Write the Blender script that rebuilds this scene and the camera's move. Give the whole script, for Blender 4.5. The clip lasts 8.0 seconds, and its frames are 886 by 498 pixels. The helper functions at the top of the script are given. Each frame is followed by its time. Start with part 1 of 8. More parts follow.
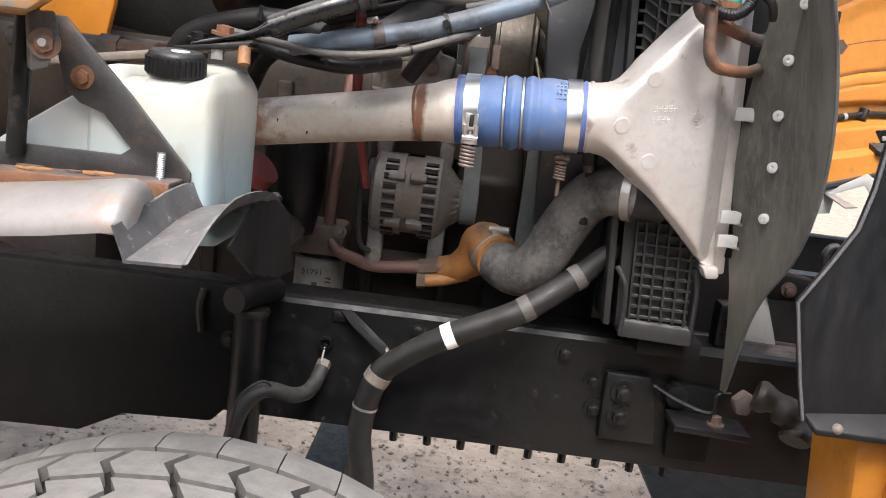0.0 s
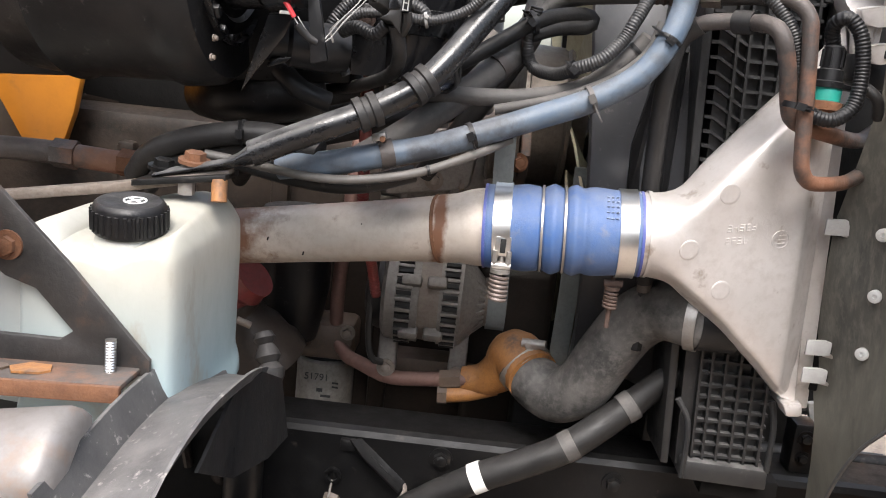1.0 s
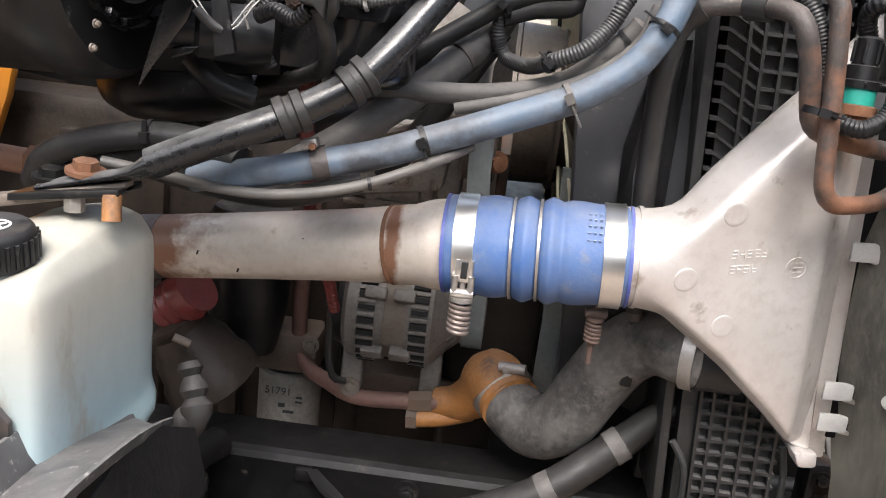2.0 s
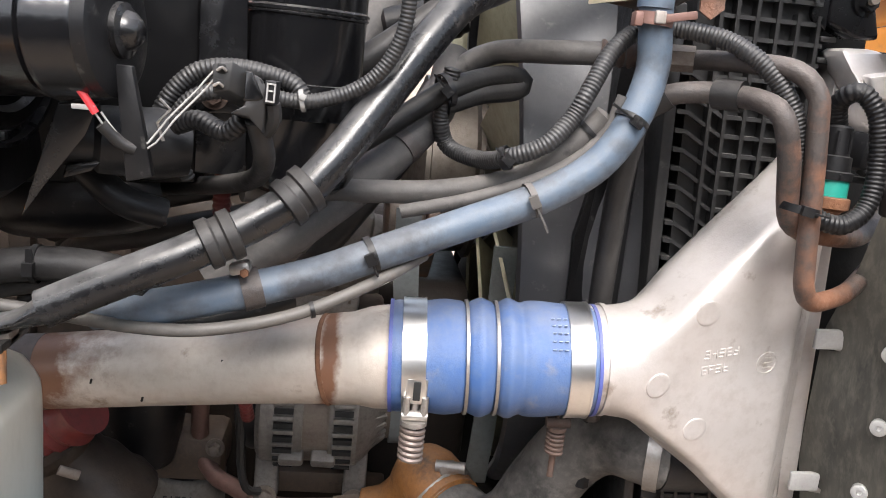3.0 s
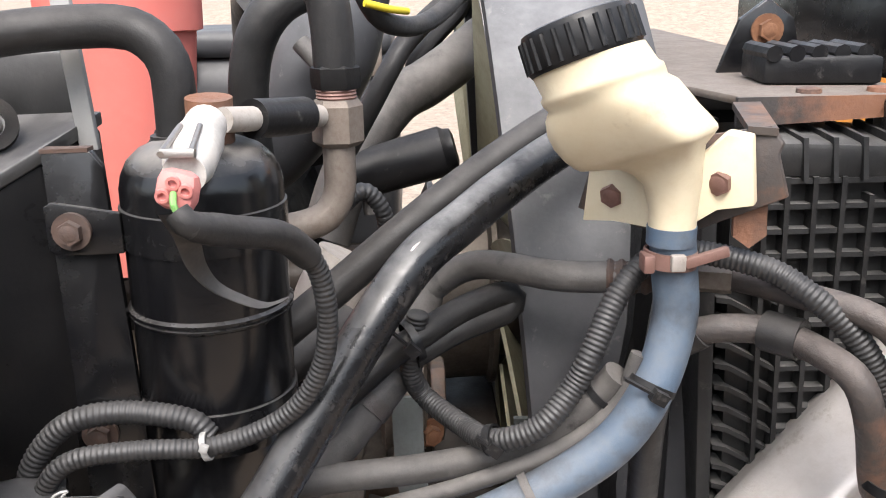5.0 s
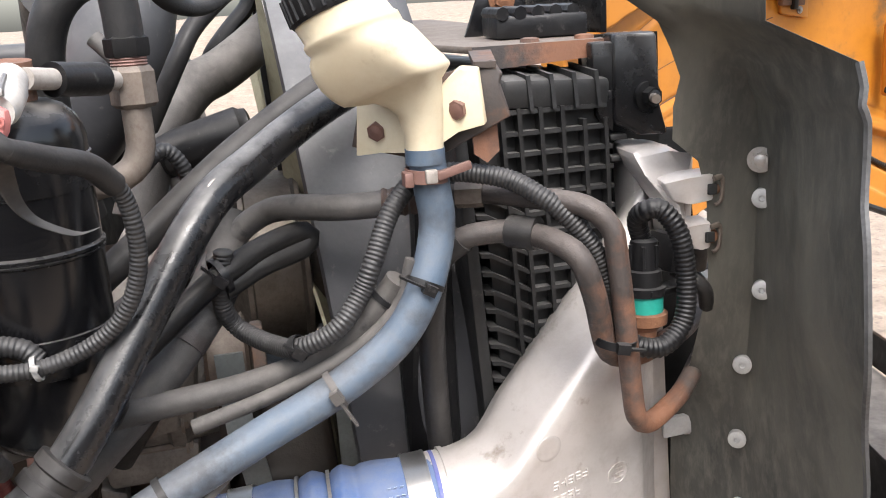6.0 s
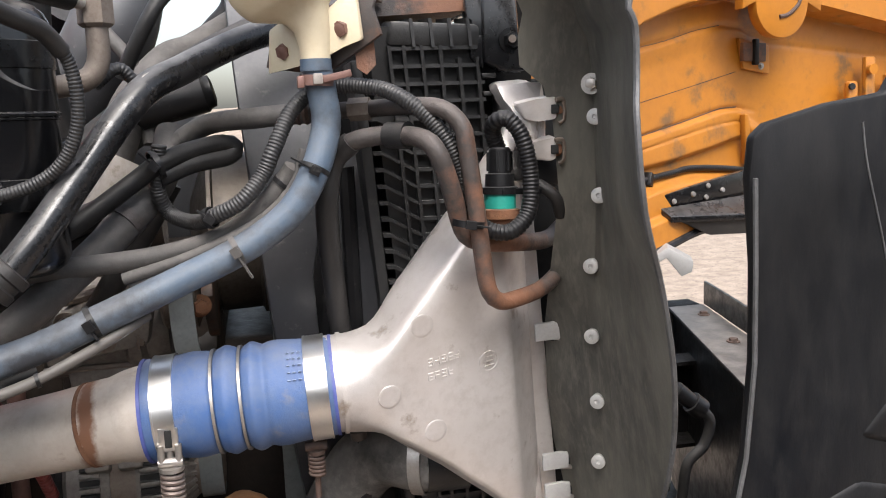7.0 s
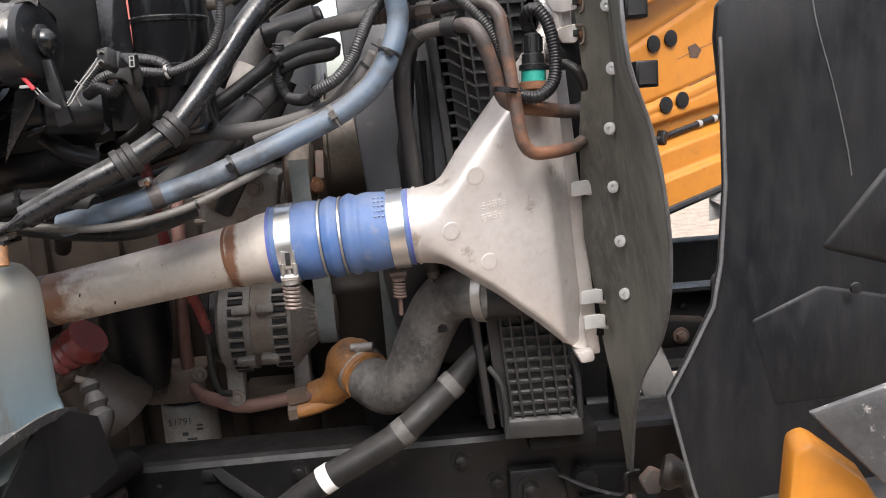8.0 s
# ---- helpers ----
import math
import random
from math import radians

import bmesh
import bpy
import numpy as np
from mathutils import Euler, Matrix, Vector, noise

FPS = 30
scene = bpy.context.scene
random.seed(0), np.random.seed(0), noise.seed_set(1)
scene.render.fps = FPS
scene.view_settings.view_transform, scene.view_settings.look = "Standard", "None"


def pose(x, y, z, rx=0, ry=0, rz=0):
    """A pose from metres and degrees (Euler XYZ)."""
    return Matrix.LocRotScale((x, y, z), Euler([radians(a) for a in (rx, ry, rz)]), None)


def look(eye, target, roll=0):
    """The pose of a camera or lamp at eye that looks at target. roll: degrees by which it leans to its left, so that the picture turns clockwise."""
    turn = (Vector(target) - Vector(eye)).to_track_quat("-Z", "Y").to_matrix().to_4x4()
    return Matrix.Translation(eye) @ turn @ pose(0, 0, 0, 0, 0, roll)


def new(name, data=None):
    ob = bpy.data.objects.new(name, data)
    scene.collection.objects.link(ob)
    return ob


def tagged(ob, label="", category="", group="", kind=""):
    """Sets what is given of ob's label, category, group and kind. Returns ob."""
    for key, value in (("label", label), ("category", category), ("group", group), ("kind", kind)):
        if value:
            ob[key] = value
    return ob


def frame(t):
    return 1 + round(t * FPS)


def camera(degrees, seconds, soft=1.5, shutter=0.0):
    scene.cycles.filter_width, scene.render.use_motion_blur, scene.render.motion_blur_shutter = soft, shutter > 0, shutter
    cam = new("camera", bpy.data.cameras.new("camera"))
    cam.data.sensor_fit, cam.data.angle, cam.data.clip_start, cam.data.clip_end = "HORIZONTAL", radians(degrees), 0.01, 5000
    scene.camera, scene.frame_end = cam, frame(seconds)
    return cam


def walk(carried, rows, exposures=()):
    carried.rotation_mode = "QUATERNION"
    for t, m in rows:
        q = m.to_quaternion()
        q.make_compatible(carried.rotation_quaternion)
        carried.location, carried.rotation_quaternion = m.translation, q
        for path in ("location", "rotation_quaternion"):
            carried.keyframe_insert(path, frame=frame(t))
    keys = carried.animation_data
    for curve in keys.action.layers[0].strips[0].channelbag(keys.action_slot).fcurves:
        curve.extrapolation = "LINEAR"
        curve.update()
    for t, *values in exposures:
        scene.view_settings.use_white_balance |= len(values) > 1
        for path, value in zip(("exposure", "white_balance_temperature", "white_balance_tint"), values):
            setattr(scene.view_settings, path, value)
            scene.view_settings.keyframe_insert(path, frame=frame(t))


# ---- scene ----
cam = camera(54.8, 8.0, soft=1.0)
PATH = [
    (0, (0.048, -0.024, 1.381), (0.015, 1.939, 0.999), 7.1),
    (0.5, (-0.023, 0.105, 1.484), (-0.028, 2.069, 1.102), 6.1),
    (1, (0.01, 0.214, 1.521), (-0.052, 2.168, 1.097), 5.9),
    (1.2, (0.039, 0.257, 1.534), (-0.072, 2.202, 1.079), 6.4),
    (2.3, (0.065, 0.4, 1.552), (-0.033, 2.332, 1.046), 6.6),
    (2.5, (0.051, 0.421, 1.558), (0.048, 2.362, 1.079), 6.6),
    (3, (-0.016, 0.478, 1.597), (0.198, 2.418, 1.163), 5.8),
    (3.5, (-0.076, 0.541, 1.659), (0.173, 2.463, 1.164), 4.4),
    (4, (-0.058, 0.609, 1.72), (0.046, 2.532, 1.179), 2.8),
    (4.5, (0.002, 0.668, 1.769), (-0.019, 2.588, 1.209), 1.1),
    (4.7, (0.033, 0.68, 1.779), (0.03, 2.598, 1.211), 0.5),
    (5.8, (0.067, 0.592, 1.763), (0.441, 2.48, 1.219), -3.6),
    (6, (0.067, 0.563, 1.744), (0.522, 2.436, 1.212), -3.5),
    (6.5, (0.1, 0.478, 1.676), (0.629, 2.356, 1.237), -2.6),
    (7, (0.14, 0.368, 1.609), (0.547, 2.301, 1.295), -2.1),
    (7.5, (0.158, 0.257, 1.545), (0.412, 2.222, 1.275), -2.8),
    (8, (0.181, 0.106, 1.503), (0.279, 2.076, 1.171), -4.2),
]
walk(cam, [(t, look(eye, target, roll)) for t, eye, target, roll in PATH], exposures=[(0.0, 1.84), (1.0, 1.78), (3.0, 1.9), (4.0, 1.62), (4.7, 1.72), (6.0, 1.72), (7.0, 1.46), (8.0, 1.7)])

# world and light: bright overcast yard, soft sun from above and behind the viewer
world = bpy.data.worlds.new("overcast")
scene.world = world
world.use_nodes = True
wn, wl = world.node_tree.nodes, world.node_tree.links
wn.clear()
sky = wn.new("ShaderNodeTexSky")
sky.sky_type = "NISHITA"
sky.sun_disc = False
sky.sun_elevation, sky.sun_rotation = radians(58), radians(200)
sky.air_density, sky.dust_density, sky.ozone_density = 1.2, 4.0, 1.0
soft_sky = wn.new("ShaderNodeHueSaturation")
soft_sky.inputs["Saturation"].default_value = 0.6
background = wn.new("ShaderNodeBackground")
background.inputs["Strength"].default_value = 0.13
world_out = wn.new("ShaderNodeOutputWorld")
wl.new(sky.outputs[0], soft_sky.inputs["Color"])
wl.new(soft_sky.outputs[0], background.inputs["Color"])
wl.new(background.outputs[0], world_out.inputs[0])
sun = new("sun", bpy.data.lights.new("sun", "SUN"))
sun.data.energy, sun.data.angle, sun.data.color = 1.4, radians(25), (1.0, 0.955, 0.93)
sun.matrix_world = look((0.6, -3.0, 6.0), (0.1, 1.2, 1.2))

from mathutils.bvhtree import BVHTree

# ---------- materials ----------
def material(name, color, second=None, rough=0.5, metal=0.0, scale=18.0, mix=0.5, dust=0.0, dust_color=(0.25, 0.235, 0.225),
             bump=0.15, bump_scale=160.0, spots=0.0, spot_color=(0.2, 0.08, 0.035), spot_scale=30.0, rough_var=0.15,
             transmission=0.0, subsurface=0.0, coat=0.0, per_object=0.0, level=None, level_color=None, spec=0.5, dust_from=0.0, stretch=None):
    """Two-scale procedural paint, rubber, metal or plastic, with settled dust and blotches of rust or dirt."""
    m = bpy.data.materials.new(name)
    m.use_nodes = True
    n, l = m.node_tree.nodes, m.node_tree.links
    b = n["Principled BSDF"]
    second = second or tuple(c * 0.6 for c in color)
    where = n.new("ShaderNodeTexCoord")
    grain = where.outputs["Object"]
    if stretch:
        drawn = n.new("ShaderNodeMapping")
        drawn.inputs["Scale"].default_value = stretch
        l.new(grain, drawn.inputs["Vector"])
        grain = drawn.outputs[0]

    def cloud(size, detail=6.0, rough_=0.6):
        t = n.new("ShaderNodeTexNoise")
        t.inputs["Scale"].default_value, t.inputs["Detail"].default_value, t.inputs["Roughness"].default_value = size, detail, rough_
        l.new(grain, t.inputs["Vector"])
        return t.outputs["Fac"]

    def ramp(value, low, high):
        r = n.new("ShaderNodeMapRange")
        r.inputs["From Min"].default_value, r.inputs["From Max"].default_value = low, high
        l.new(value, r.inputs["Value"])
        return r.outputs["Result"]

    def blend(fac, a, c):
        x = n.new("ShaderNodeMix")
        x.data_type = "RGBA"
        for value, slot in ((fac, 0), (a, 6), (c, 7)):
            if isinstance(value, (tuple, float)):
                x.inputs[slot].default_value = (*value, 1) if isinstance(value, tuple) else value
            else:
                l.new(value, x.inputs[slot])
        return x.outputs[2]

    def times(value, k):
        x = n.new("ShaderNodeMath")
        x.operation = "MULTIPLY"
        l.new(value, x.inputs[0])
        if isinstance(k, float):
            x.inputs[1].default_value = k
        else:
            l.new(k, x.inputs[1])
        return x.outputs[0]

    large, fine = cloud(scale), cloud(scale * 9, 8.0, 0.7)
    out = blend(times(ramp(large, 0.35, 0.7), mix), color, second)
    out = blend(times(ramp(fine, 0.46, 0.7), mix * 0.8), out, second)
    patchy = n.new("ShaderNodeMath")
    patchy.operation = "ADD"
    l.new(times(ramp(fine, 0.2, 0.8), rough_var), patchy.inputs[0])
    l.new(times(ramp(cloud(scale * 2.7, 5.0, 0.6), 0.42, 0.66), rough_var * 0.9), patchy.inputs[1])
    rough_in = patchy.outputs[0]
    if per_object:
        info = n.new("ShaderNodeObjectInfo")
        out = blend(times(info.outputs["Random"], per_object), out, second)
    if level:
        split = n.new("ShaderNodeSeparateXYZ")
        l.new(where.outputs["Object"], split.inputs[0])
        out = blend(ramp(split.outputs["Z"], level[0], level[1]), level_color, out)
    if spots:
        s = ramp(cloud(spot_scale, 7.0, 0.65), 0.62 - spots * 0.22, 0.72 - spots * 0.14)
        out = blend(s, out, spot_color)
    if dust:
        g = n.new("ShaderNodeNewGeometry")
        sep = n.new("ShaderNodeSeparateXYZ")
        l.new(g.outputs["Normal"], sep.inputs[0])
        up = ramp(sep.outputs["Z"], dust_from, 0.95)
        d = times(times(up, dust), ramp(cloud(scale * 2.3, 8.0, 0.7), 0.25, 0.75))
        out = blend(d, out, dust_color)
        rough_in_dust = times(d, 0.5)
        add2 = n.new("ShaderNodeMath")
        add2.operation = "ADD"
        l.new(rough_in, add2.inputs[0])
        l.new(rough_in_dust, add2.inputs[1])
        rough_in = add2.outputs[0]
    add = n.new("ShaderNodeMath")
    add.operation, add.use_clamp = "ADD", True
    add.inputs[1].default_value = rough - rough_var / 2
    l.new(rough_in, add.inputs[0])
    l.new(add.outputs[0], b.inputs["Roughness"])
    l.new(out, b.inputs["Base Color"])
    b.inputs["Metallic"].default_value = metal
    b.inputs["Transmission Weight"].default_value = transmission
    b.inputs["Subsurface Weight"].default_value = subsurface
    b.inputs["Subsurface Radius"].default_value = (0.02, 0.02, 0.02)
    b.inputs["Coat Weight"].default_value = coat
    b.inputs["Specular IOR Level"].default_value = spec
    if bump:
        relief = n.new("ShaderNodeBump")
        relief.inputs["Strength"].default_value, relief.inputs["Distance"].default_value = bump, 0.002
        l.new(cloud(bump_scale, 6.0, 0.65), relief.inputs["Height"])
        l.new(relief.outputs[0], b.inputs["Normal"])
    return m


BLACK_PAINT = material("black gloss paint", (0.004, 0.004, 0.005), (0.010, 0.010, 0.010), 0.18, 0, 14, 0.6, 0.3, bump=0.05, rough_var=0.16)
BLACK_METAL = material("black frame paint", (0.0035, 0.0035, 0.004), (0.010, 0.0095, 0.009), 0.34, 0, 9, 0.6, 0.14, (0.1, 0.095, 0.09), bump=0.3, bump_scale=60, spec=0.3, rough_var=0.22, spots=0.02, spot_color=(0.04, 0.034, 0.03), spot_scale=40)
BLACK_PLASTIC = material("black plastic", (0.005, 0.005, 0.006), (0.013, 0.0127, 0.0127), 0.34, 0, 12, 0.6, 0.3, (0.2, 0.195, 0.195), bump=0.15, rough_var=0.2, spots=0.03, spot_color=(0.05, 0.048, 0.046), spot_scale=90, spec=0.28, dust_from=0.3)
RIBBED = material("radiator tank plastic", (0.014, 0.0145, 0.0155), (0.03, 0.029, 0.028), 0.42, 0, 16, 0.6, 0.8, (0.17, 0.165, 0.16), bump=0.2, spec=0.35, spots=0.05, spot_color=(0.06, 0.056, 0.052), spot_scale=60)
RUBBER = material("black rubber", (0.010, 0.010, 0.0105), (0.028, 0.026, 0.025), 0.44, 0, 16, 0.65, 0.35, (0.2, 0.185, 0.175), bump=0.25, spec=0.35, rough_var=0.22)
GREY_RUBBER = material("dusty rubber hose", (0.035, 0.033, 0.032), (0.085, 0.078, 0.072), 0.58, 0, 14, 0.8, 0.5, (0.27, 0.25, 0.235), bump=0.3, spots=0.12, spot_color=(0.016, 0.015, 0.015), spot_scale=34)
RAD_HOSE = material("weathered radiator hose", (0.032, 0.031, 0.03), (0.14, 0.13, 0.12), 0.58, 0, 12, 0.95, 0.6, (0.28, 0.262, 0.245), bump=0.4, spots=0.55, spot_color=(0.013, 0.013, 0.013), spot_scale=16)
LOOM = material("corrugated loom plastic", (0.014, 0.014, 0.015), (0.034, 0.033, 0.032), 0.42, 0, 22, 0.6, 0.36, (0.17, 0.163, 0.158), bump=0.08, dust_from=0.1)
# the pale upward dust also stands in for the sky's sheen on the rod
ROD = material("black coated rod", (0.006, 0.006, 0.007), (0.014, 0.0138, 0.0138), 0.22, 0, 20, 0.5, 0.9, (0.25, 0.246, 0.246), bump=0.15, bump_scale=90, spots=0.16, spot_color=(0.05, 0.046, 0.044), spot_scale=38, rough_var=0.2, dust_from=0.5)
BLUE_RUBBER = material("faded blue hose", (0.05, 0.088, 0.142), (0.1, 0.117, 0.136), 0.48, 0, 11, 0.85, 0.45, (0.26, 0.275, 0.3), bump=0.25, spots=0.34, spot_color=(0.028, 0.031, 0.038), spot_scale=11)
BLUE_SILICONE = material("blue silicone", (0.03, 0.09, 0.26), (0.085, 0.13, 0.235), 0.5, 0, 11, 0.9, 0.95, (0.17, 0.19, 0.245), bump=0.25, bump_scale=320, spots=0.14, spot_color=(0.15, 0.16, 0.2), spot_scale=14, dust_from=0.15)
BLUE_EDGE = material("blue silicone lip", (0.035, 0.055, 0.26), (0.1, 0.12, 0.3), 0.5, 0, 40, 0.7, 0.3, bump=0.1)
ALUMINIUM = material("dull aluminium pipe", (0.62, 0.57, 0.51), (0.46, 0.39, 0.33), 0.4, 0.45, 10, 0.75, 0.15, (0.55, 0.49, 0.43), bump=0.15, spots=0.07, spot_color=(0.3, 0.22, 0.165), spot_scale=26, rough_var=0.25)
CAST = material("cast aluminium tank", (0.61, 0.58, 0.56), (0.45, 0.41, 0.38), 0.35, 0.5, 7, 0.7, 0.12, (0.56, 0.52, 0.47), bump=0.12, bump_scale=420, spots=0.06, spot_color=(0.3, 0.25, 0.21), spot_scale=22, rough_var=0.22)
RUST = material("rust", (0.17, 0.075, 0.035), (0.09, 0.04, 0.022), 0.85, 0, 45, 0.8, 0.1, bump=0.5, bump_scale=220)
RUSTY_TUBE = material("rusty steel tube", (0.034, 0.032, 0.032), (0.075, 0.06, 0.053), 0.46, 0.2, 22, 0.8, 0.55, (0.24, 0.21, 0.195), bump=0.4, bump_scale=240, rough_var=0.22)
RUSTY_PAINT = material("rusted black paint", (0.045, 0.04, 0.038), (0.07, 0.05, 0.04), 0.6, 0, 14, 0.7, 0.25, bump=0.3, spots=0.75, spot_color=(0.16, 0.075, 0.04), spot_scale=18)
CHROME = material("polished clamp steel", (0.75, 0.74, 0.72), (0.6, 0.58, 0.56), 0.3, 1.0, 30, 0.4, bump=0.03, rough_var=0.08)
STEEL = material("dull zinc steel", (0.42, 0.4, 0.38), (0.28, 0.25, 0.22), 0.4, 0.85, 35, 0.6, 0.2, bump=0.15)
DIRTY_STEEL = material("dirty steel", (0.2, 0.17, 0.145), (0.12, 0.09, 0.07), 0.6, 0.4, 30, 0.7, 0.4, bump=0.3)
GREASY = material("greasy engine casting", (0.008, 0.007, 0.0065), (0.024, 0.018, 0.0145), 0.45, 0, 12, 0.8, 0.14, (0.11, 0.085, 0.07), bump=0.5, bump_scale=70, spec=0.3)
BROWN_CAST = material("oily brown casting", (0.085, 0.062, 0.047), (0.15, 0.1, 0.068), 0.5, 0.1, 16, 0.8, 0.35, bump=0.5, bump_scale=80, spots=0.2, spot_color=(0.03, 0.024, 0.02), spot_scale=20)
ALT_METAL = material("alternator aluminium", (0.22, 0.205, 0.19), (0.1, 0.09, 0.08), 0.5, 0.4, 22, 0.8, 0.4, bump=0.3)
DARK_VENT = material("dark vent", (0.01, 0.01, 0.01), None, 0.8, bump=0.0)
ORANGE_CAST = material("orange painted casting", (0.4, 0.17, 0.045), (0.2, 0.09, 0.035), 0.5, 0, 22, 0.8, 0.3, bump=0.4, spots=0.35, spot_color=(0.09, 0.05, 0.03), spot_scale=26)
YELLOW = material("yellow body paint", (0.44, 0.168, 0.017), (0.33, 0.122, 0.015), 0.34, 0, 4, 0.7, 0.1, bump=0.05, spots=0.25, spot_color=(0.16, 0.085, 0.035), spot_scale=8)
CREAM = material("cream reservoir plastic", (0.6, 0.53, 0.39), (0.53, 0.44, 0.29), 0.42, 0, 16, 0.6, 0.1, bump=0.1, subsurface=0.15, spots=0.05, spot_color=(0.4, 0.32, 0.2), spot_scale=22)
MILKY = material("milky washer tank plastic", (0.42, 0.42, 0.385), (0.36, 0.355, 0.315), 0.36, 0, 7, 0.5, 0.05, bump=0.06, subsurface=0.2, level=(0.02, 0.12), level_color=(0.31, 0.395, 0.42))
FLUID_BLUE = material("tank plastic over blue fluid", (0.41, 0.405, 0.36), (0.34, 0.325, 0.275), 0.34, 0, 7, 0.5, 0.05, bump=0.06, subsurface=0.2, level=(0.03, 0.15), level_color=(0.29, 0.39, 0.42), spots=0.2, spot_color=(0.27, 0.235, 0.18), spot_scale=9, stretch=(1, 1, 0.5))
BAFFLE = material("grey rubber baffle", (0.04, 0.0395, 0.037), (0.118, 0.112, 0.094), 0.44, 0, 13, 1.0, 0.2, bump=0.3, bump_scale=90, spots=0.0, spot_color=(0.2, 0.19, 0.175), spot_scale=130, spec=0.3, rough_var=0.25, stretch=(1, 1, 0.28))
# dust on upward faces, with the sky-lit top of the ring painted in too
SHROUD = material("grey fan shroud plastic", (0.034, 0.035, 0.039), (0.06, 0.06, 0.064), 0.4, 0, 5, 0.6, 0.8, (0.3, 0.3, 0.305), bump=0.1, spots=0.04, spot_color=(0.12, 0.115, 0.11), spot_scale=70)
FAN = material("fan blade plastic", (0.36, 0.335, 0.235), (0.2, 0.185, 0.12), 0.5, 0, 9, 0.7, 0.2, bump=0.1)
LINER = material("black fender liner", (0.0055, 0.006, 0.0075), (0.0165, 0.016, 0.016), 0.34, 0, 7, 0.9, 0.2, (0.08, 0.078, 0.076), bump=0.25, bump_scale=240, spots=0.0, spot_color=(0.06, 0.058, 0.056), spot_scale=150, spec=0.16, rough_var=0.25, stretch=(1, 1, 0.35))
FENDER = material("grey fender plastic", (0.032, 0.033, 0.036), (0.075, 0.073, 0.072), 0.33, 0, 14, 0.7, 0.55, (0.25, 0.235, 0.225), bump=0.2, spots=0.1, spot_color=(0.33, 0.31, 0.29), spot_scale=110)
SILVER_TRIM = material("silver grey step panel", (0.21, 0.2, 0.195), (0.14, 0.122, 0.11), 0.42, 0.2, 8, 0.8, 0.2, bump=0.1, spots=0.12, spot_color=(0.2, 0.13, 0.09), spot_scale=10)
TYRE = material("dusty tyre rubber", (0.062, 0.06, 0.057), (0.14, 0.13, 0.12), 0.8, 0, 8, 0.7, 0.65, (0.27, 0.257, 0.243), bump=0.4)
RED = material("faded red plastic", (0.56, 0.14, 0.115), (0.5, 0.17, 0.14), 0.5, 0, 6, 0.6, 0.4, (0.55, 0.36, 0.32), bump=0.1)
RED_PLASTIC = material("pink red connector plastic", (0.56, 0.2, 0.18), (0.42, 0.16, 0.145), 0.5, 0, 60, 0.5, bump=0.1)
RED_WIRE = material("red wire", (0.6, 0.04, 0.05), None, 0.45, bump=0.05)
GREEN_WIRE = material("green wire", (0.2, 0.42, 0.12), None, 0.5, bump=0.05)
YELLOW_WIRE = material("yellow wire", (0.7, 0.55, 0.03), None, 0.5, bump=0.05)
TEAL = material("teal sensor plastic", (0.012, 0.235, 0.185), (0.012, 0.17, 0.135), 0.45, 0, 40, 0.4, bump=0.05)
BELT_TEAL = material("worn drive belt back", (0.16, 0.18, 0.185), (0.09, 0.1, 0.1), 0.5, 0, 20, 0.7, 0.2, bump=0.15)
WHITE_TAPE = material("white marking tape", (0.75, 0.74, 0.71), (0.6, 0.58, 0.55), 0.6, 0, 60, 0.4, bump=0.1)
SPRING = material("dull pinkish spring steel", (0.2, 0.165, 0.15), (0.11, 0.08, 0.066), 0.45, 0.5, 40, 0.7, 0.2, bump=0.2)
DULL_TUBE = material("dull grey brown tube", (0.06, 0.056, 0.052), (0.11, 0.1, 0.09), 0.5, 0, 16, 0.7, 0.2, (0.17, 0.155, 0.14), bump=0.2)
COPPER = material("dirty copper pipe", (0.22, 0.12, 0.1), (0.13, 0.075, 0.06), 0.5, 0.3, 25, 0.7, 0.2, bump=0.2)
FILTER_WHITE = material("oily white filter paint", (0.24, 0.225, 0.2), (0.09, 0.078, 0.066), 0.5, 0, 18, 0.85, 0.2, bump=0.1)
RED_SILICONE = material("red silicone boot", (0.2, 0.03, 0.028), (0.08, 0.018, 0.016), 0.36, 0, 20, 0.7, 0.15, bump=0.1)
GROUND = material("dry sandy yard", (0.36, 0.29, 0.228), (0.2, 0.157, 0.122), 0.95, 0, 6, 0.9, bump=0.9, bump_scale=30, spots=0.3, spot_color=(0.16, 0.125, 0.1), spot_scale=16)
INK = material("black print", (0.03, 0.03, 0.03), None, 0.6, bump=0.0)
PALE_PRINT = material("faded white print", (0.33, 0.39, 0.53), None, 0.6, bump=0.0)

SWITCH_WHITE = material("dirty white switch plastic", (0.6, 0.57, 0.53), (0.38, 0.34, 0.3), 0.5, 0, 40, 0.6, 0.2, bump=0.1)
# tyre rubber darkened so the tread grooves carry their own shade
TYRE_GROOVE = material("groove shaded tyre rubber", (0.014, 0.0135, 0.013), (0.04, 0.037, 0.034), 0.8, 0, 30, 0.7, bump=0.3, spec=0.2)
DARK_RUST = material("dark rusted steel", (0.055, 0.038, 0.032), (0.09, 0.05, 0.035), 0.7, 0.1, 40, 0.8, 0.2, bump=0.5, bump_scale=240)
WALL = material("dark reflection wall", (0.07, 0.075, 0.075), (0.05, 0.052, 0.05), 0.7, 0, 0.6, 0.7, bump=0.2, bump_scale=8)
DRUM = material("dull turned steel drum", (0.16, 0.14, 0.12), (0.07, 0.058, 0.048), 0.36, 0.75, 14, 0.8, 0.2, bump=0.2)
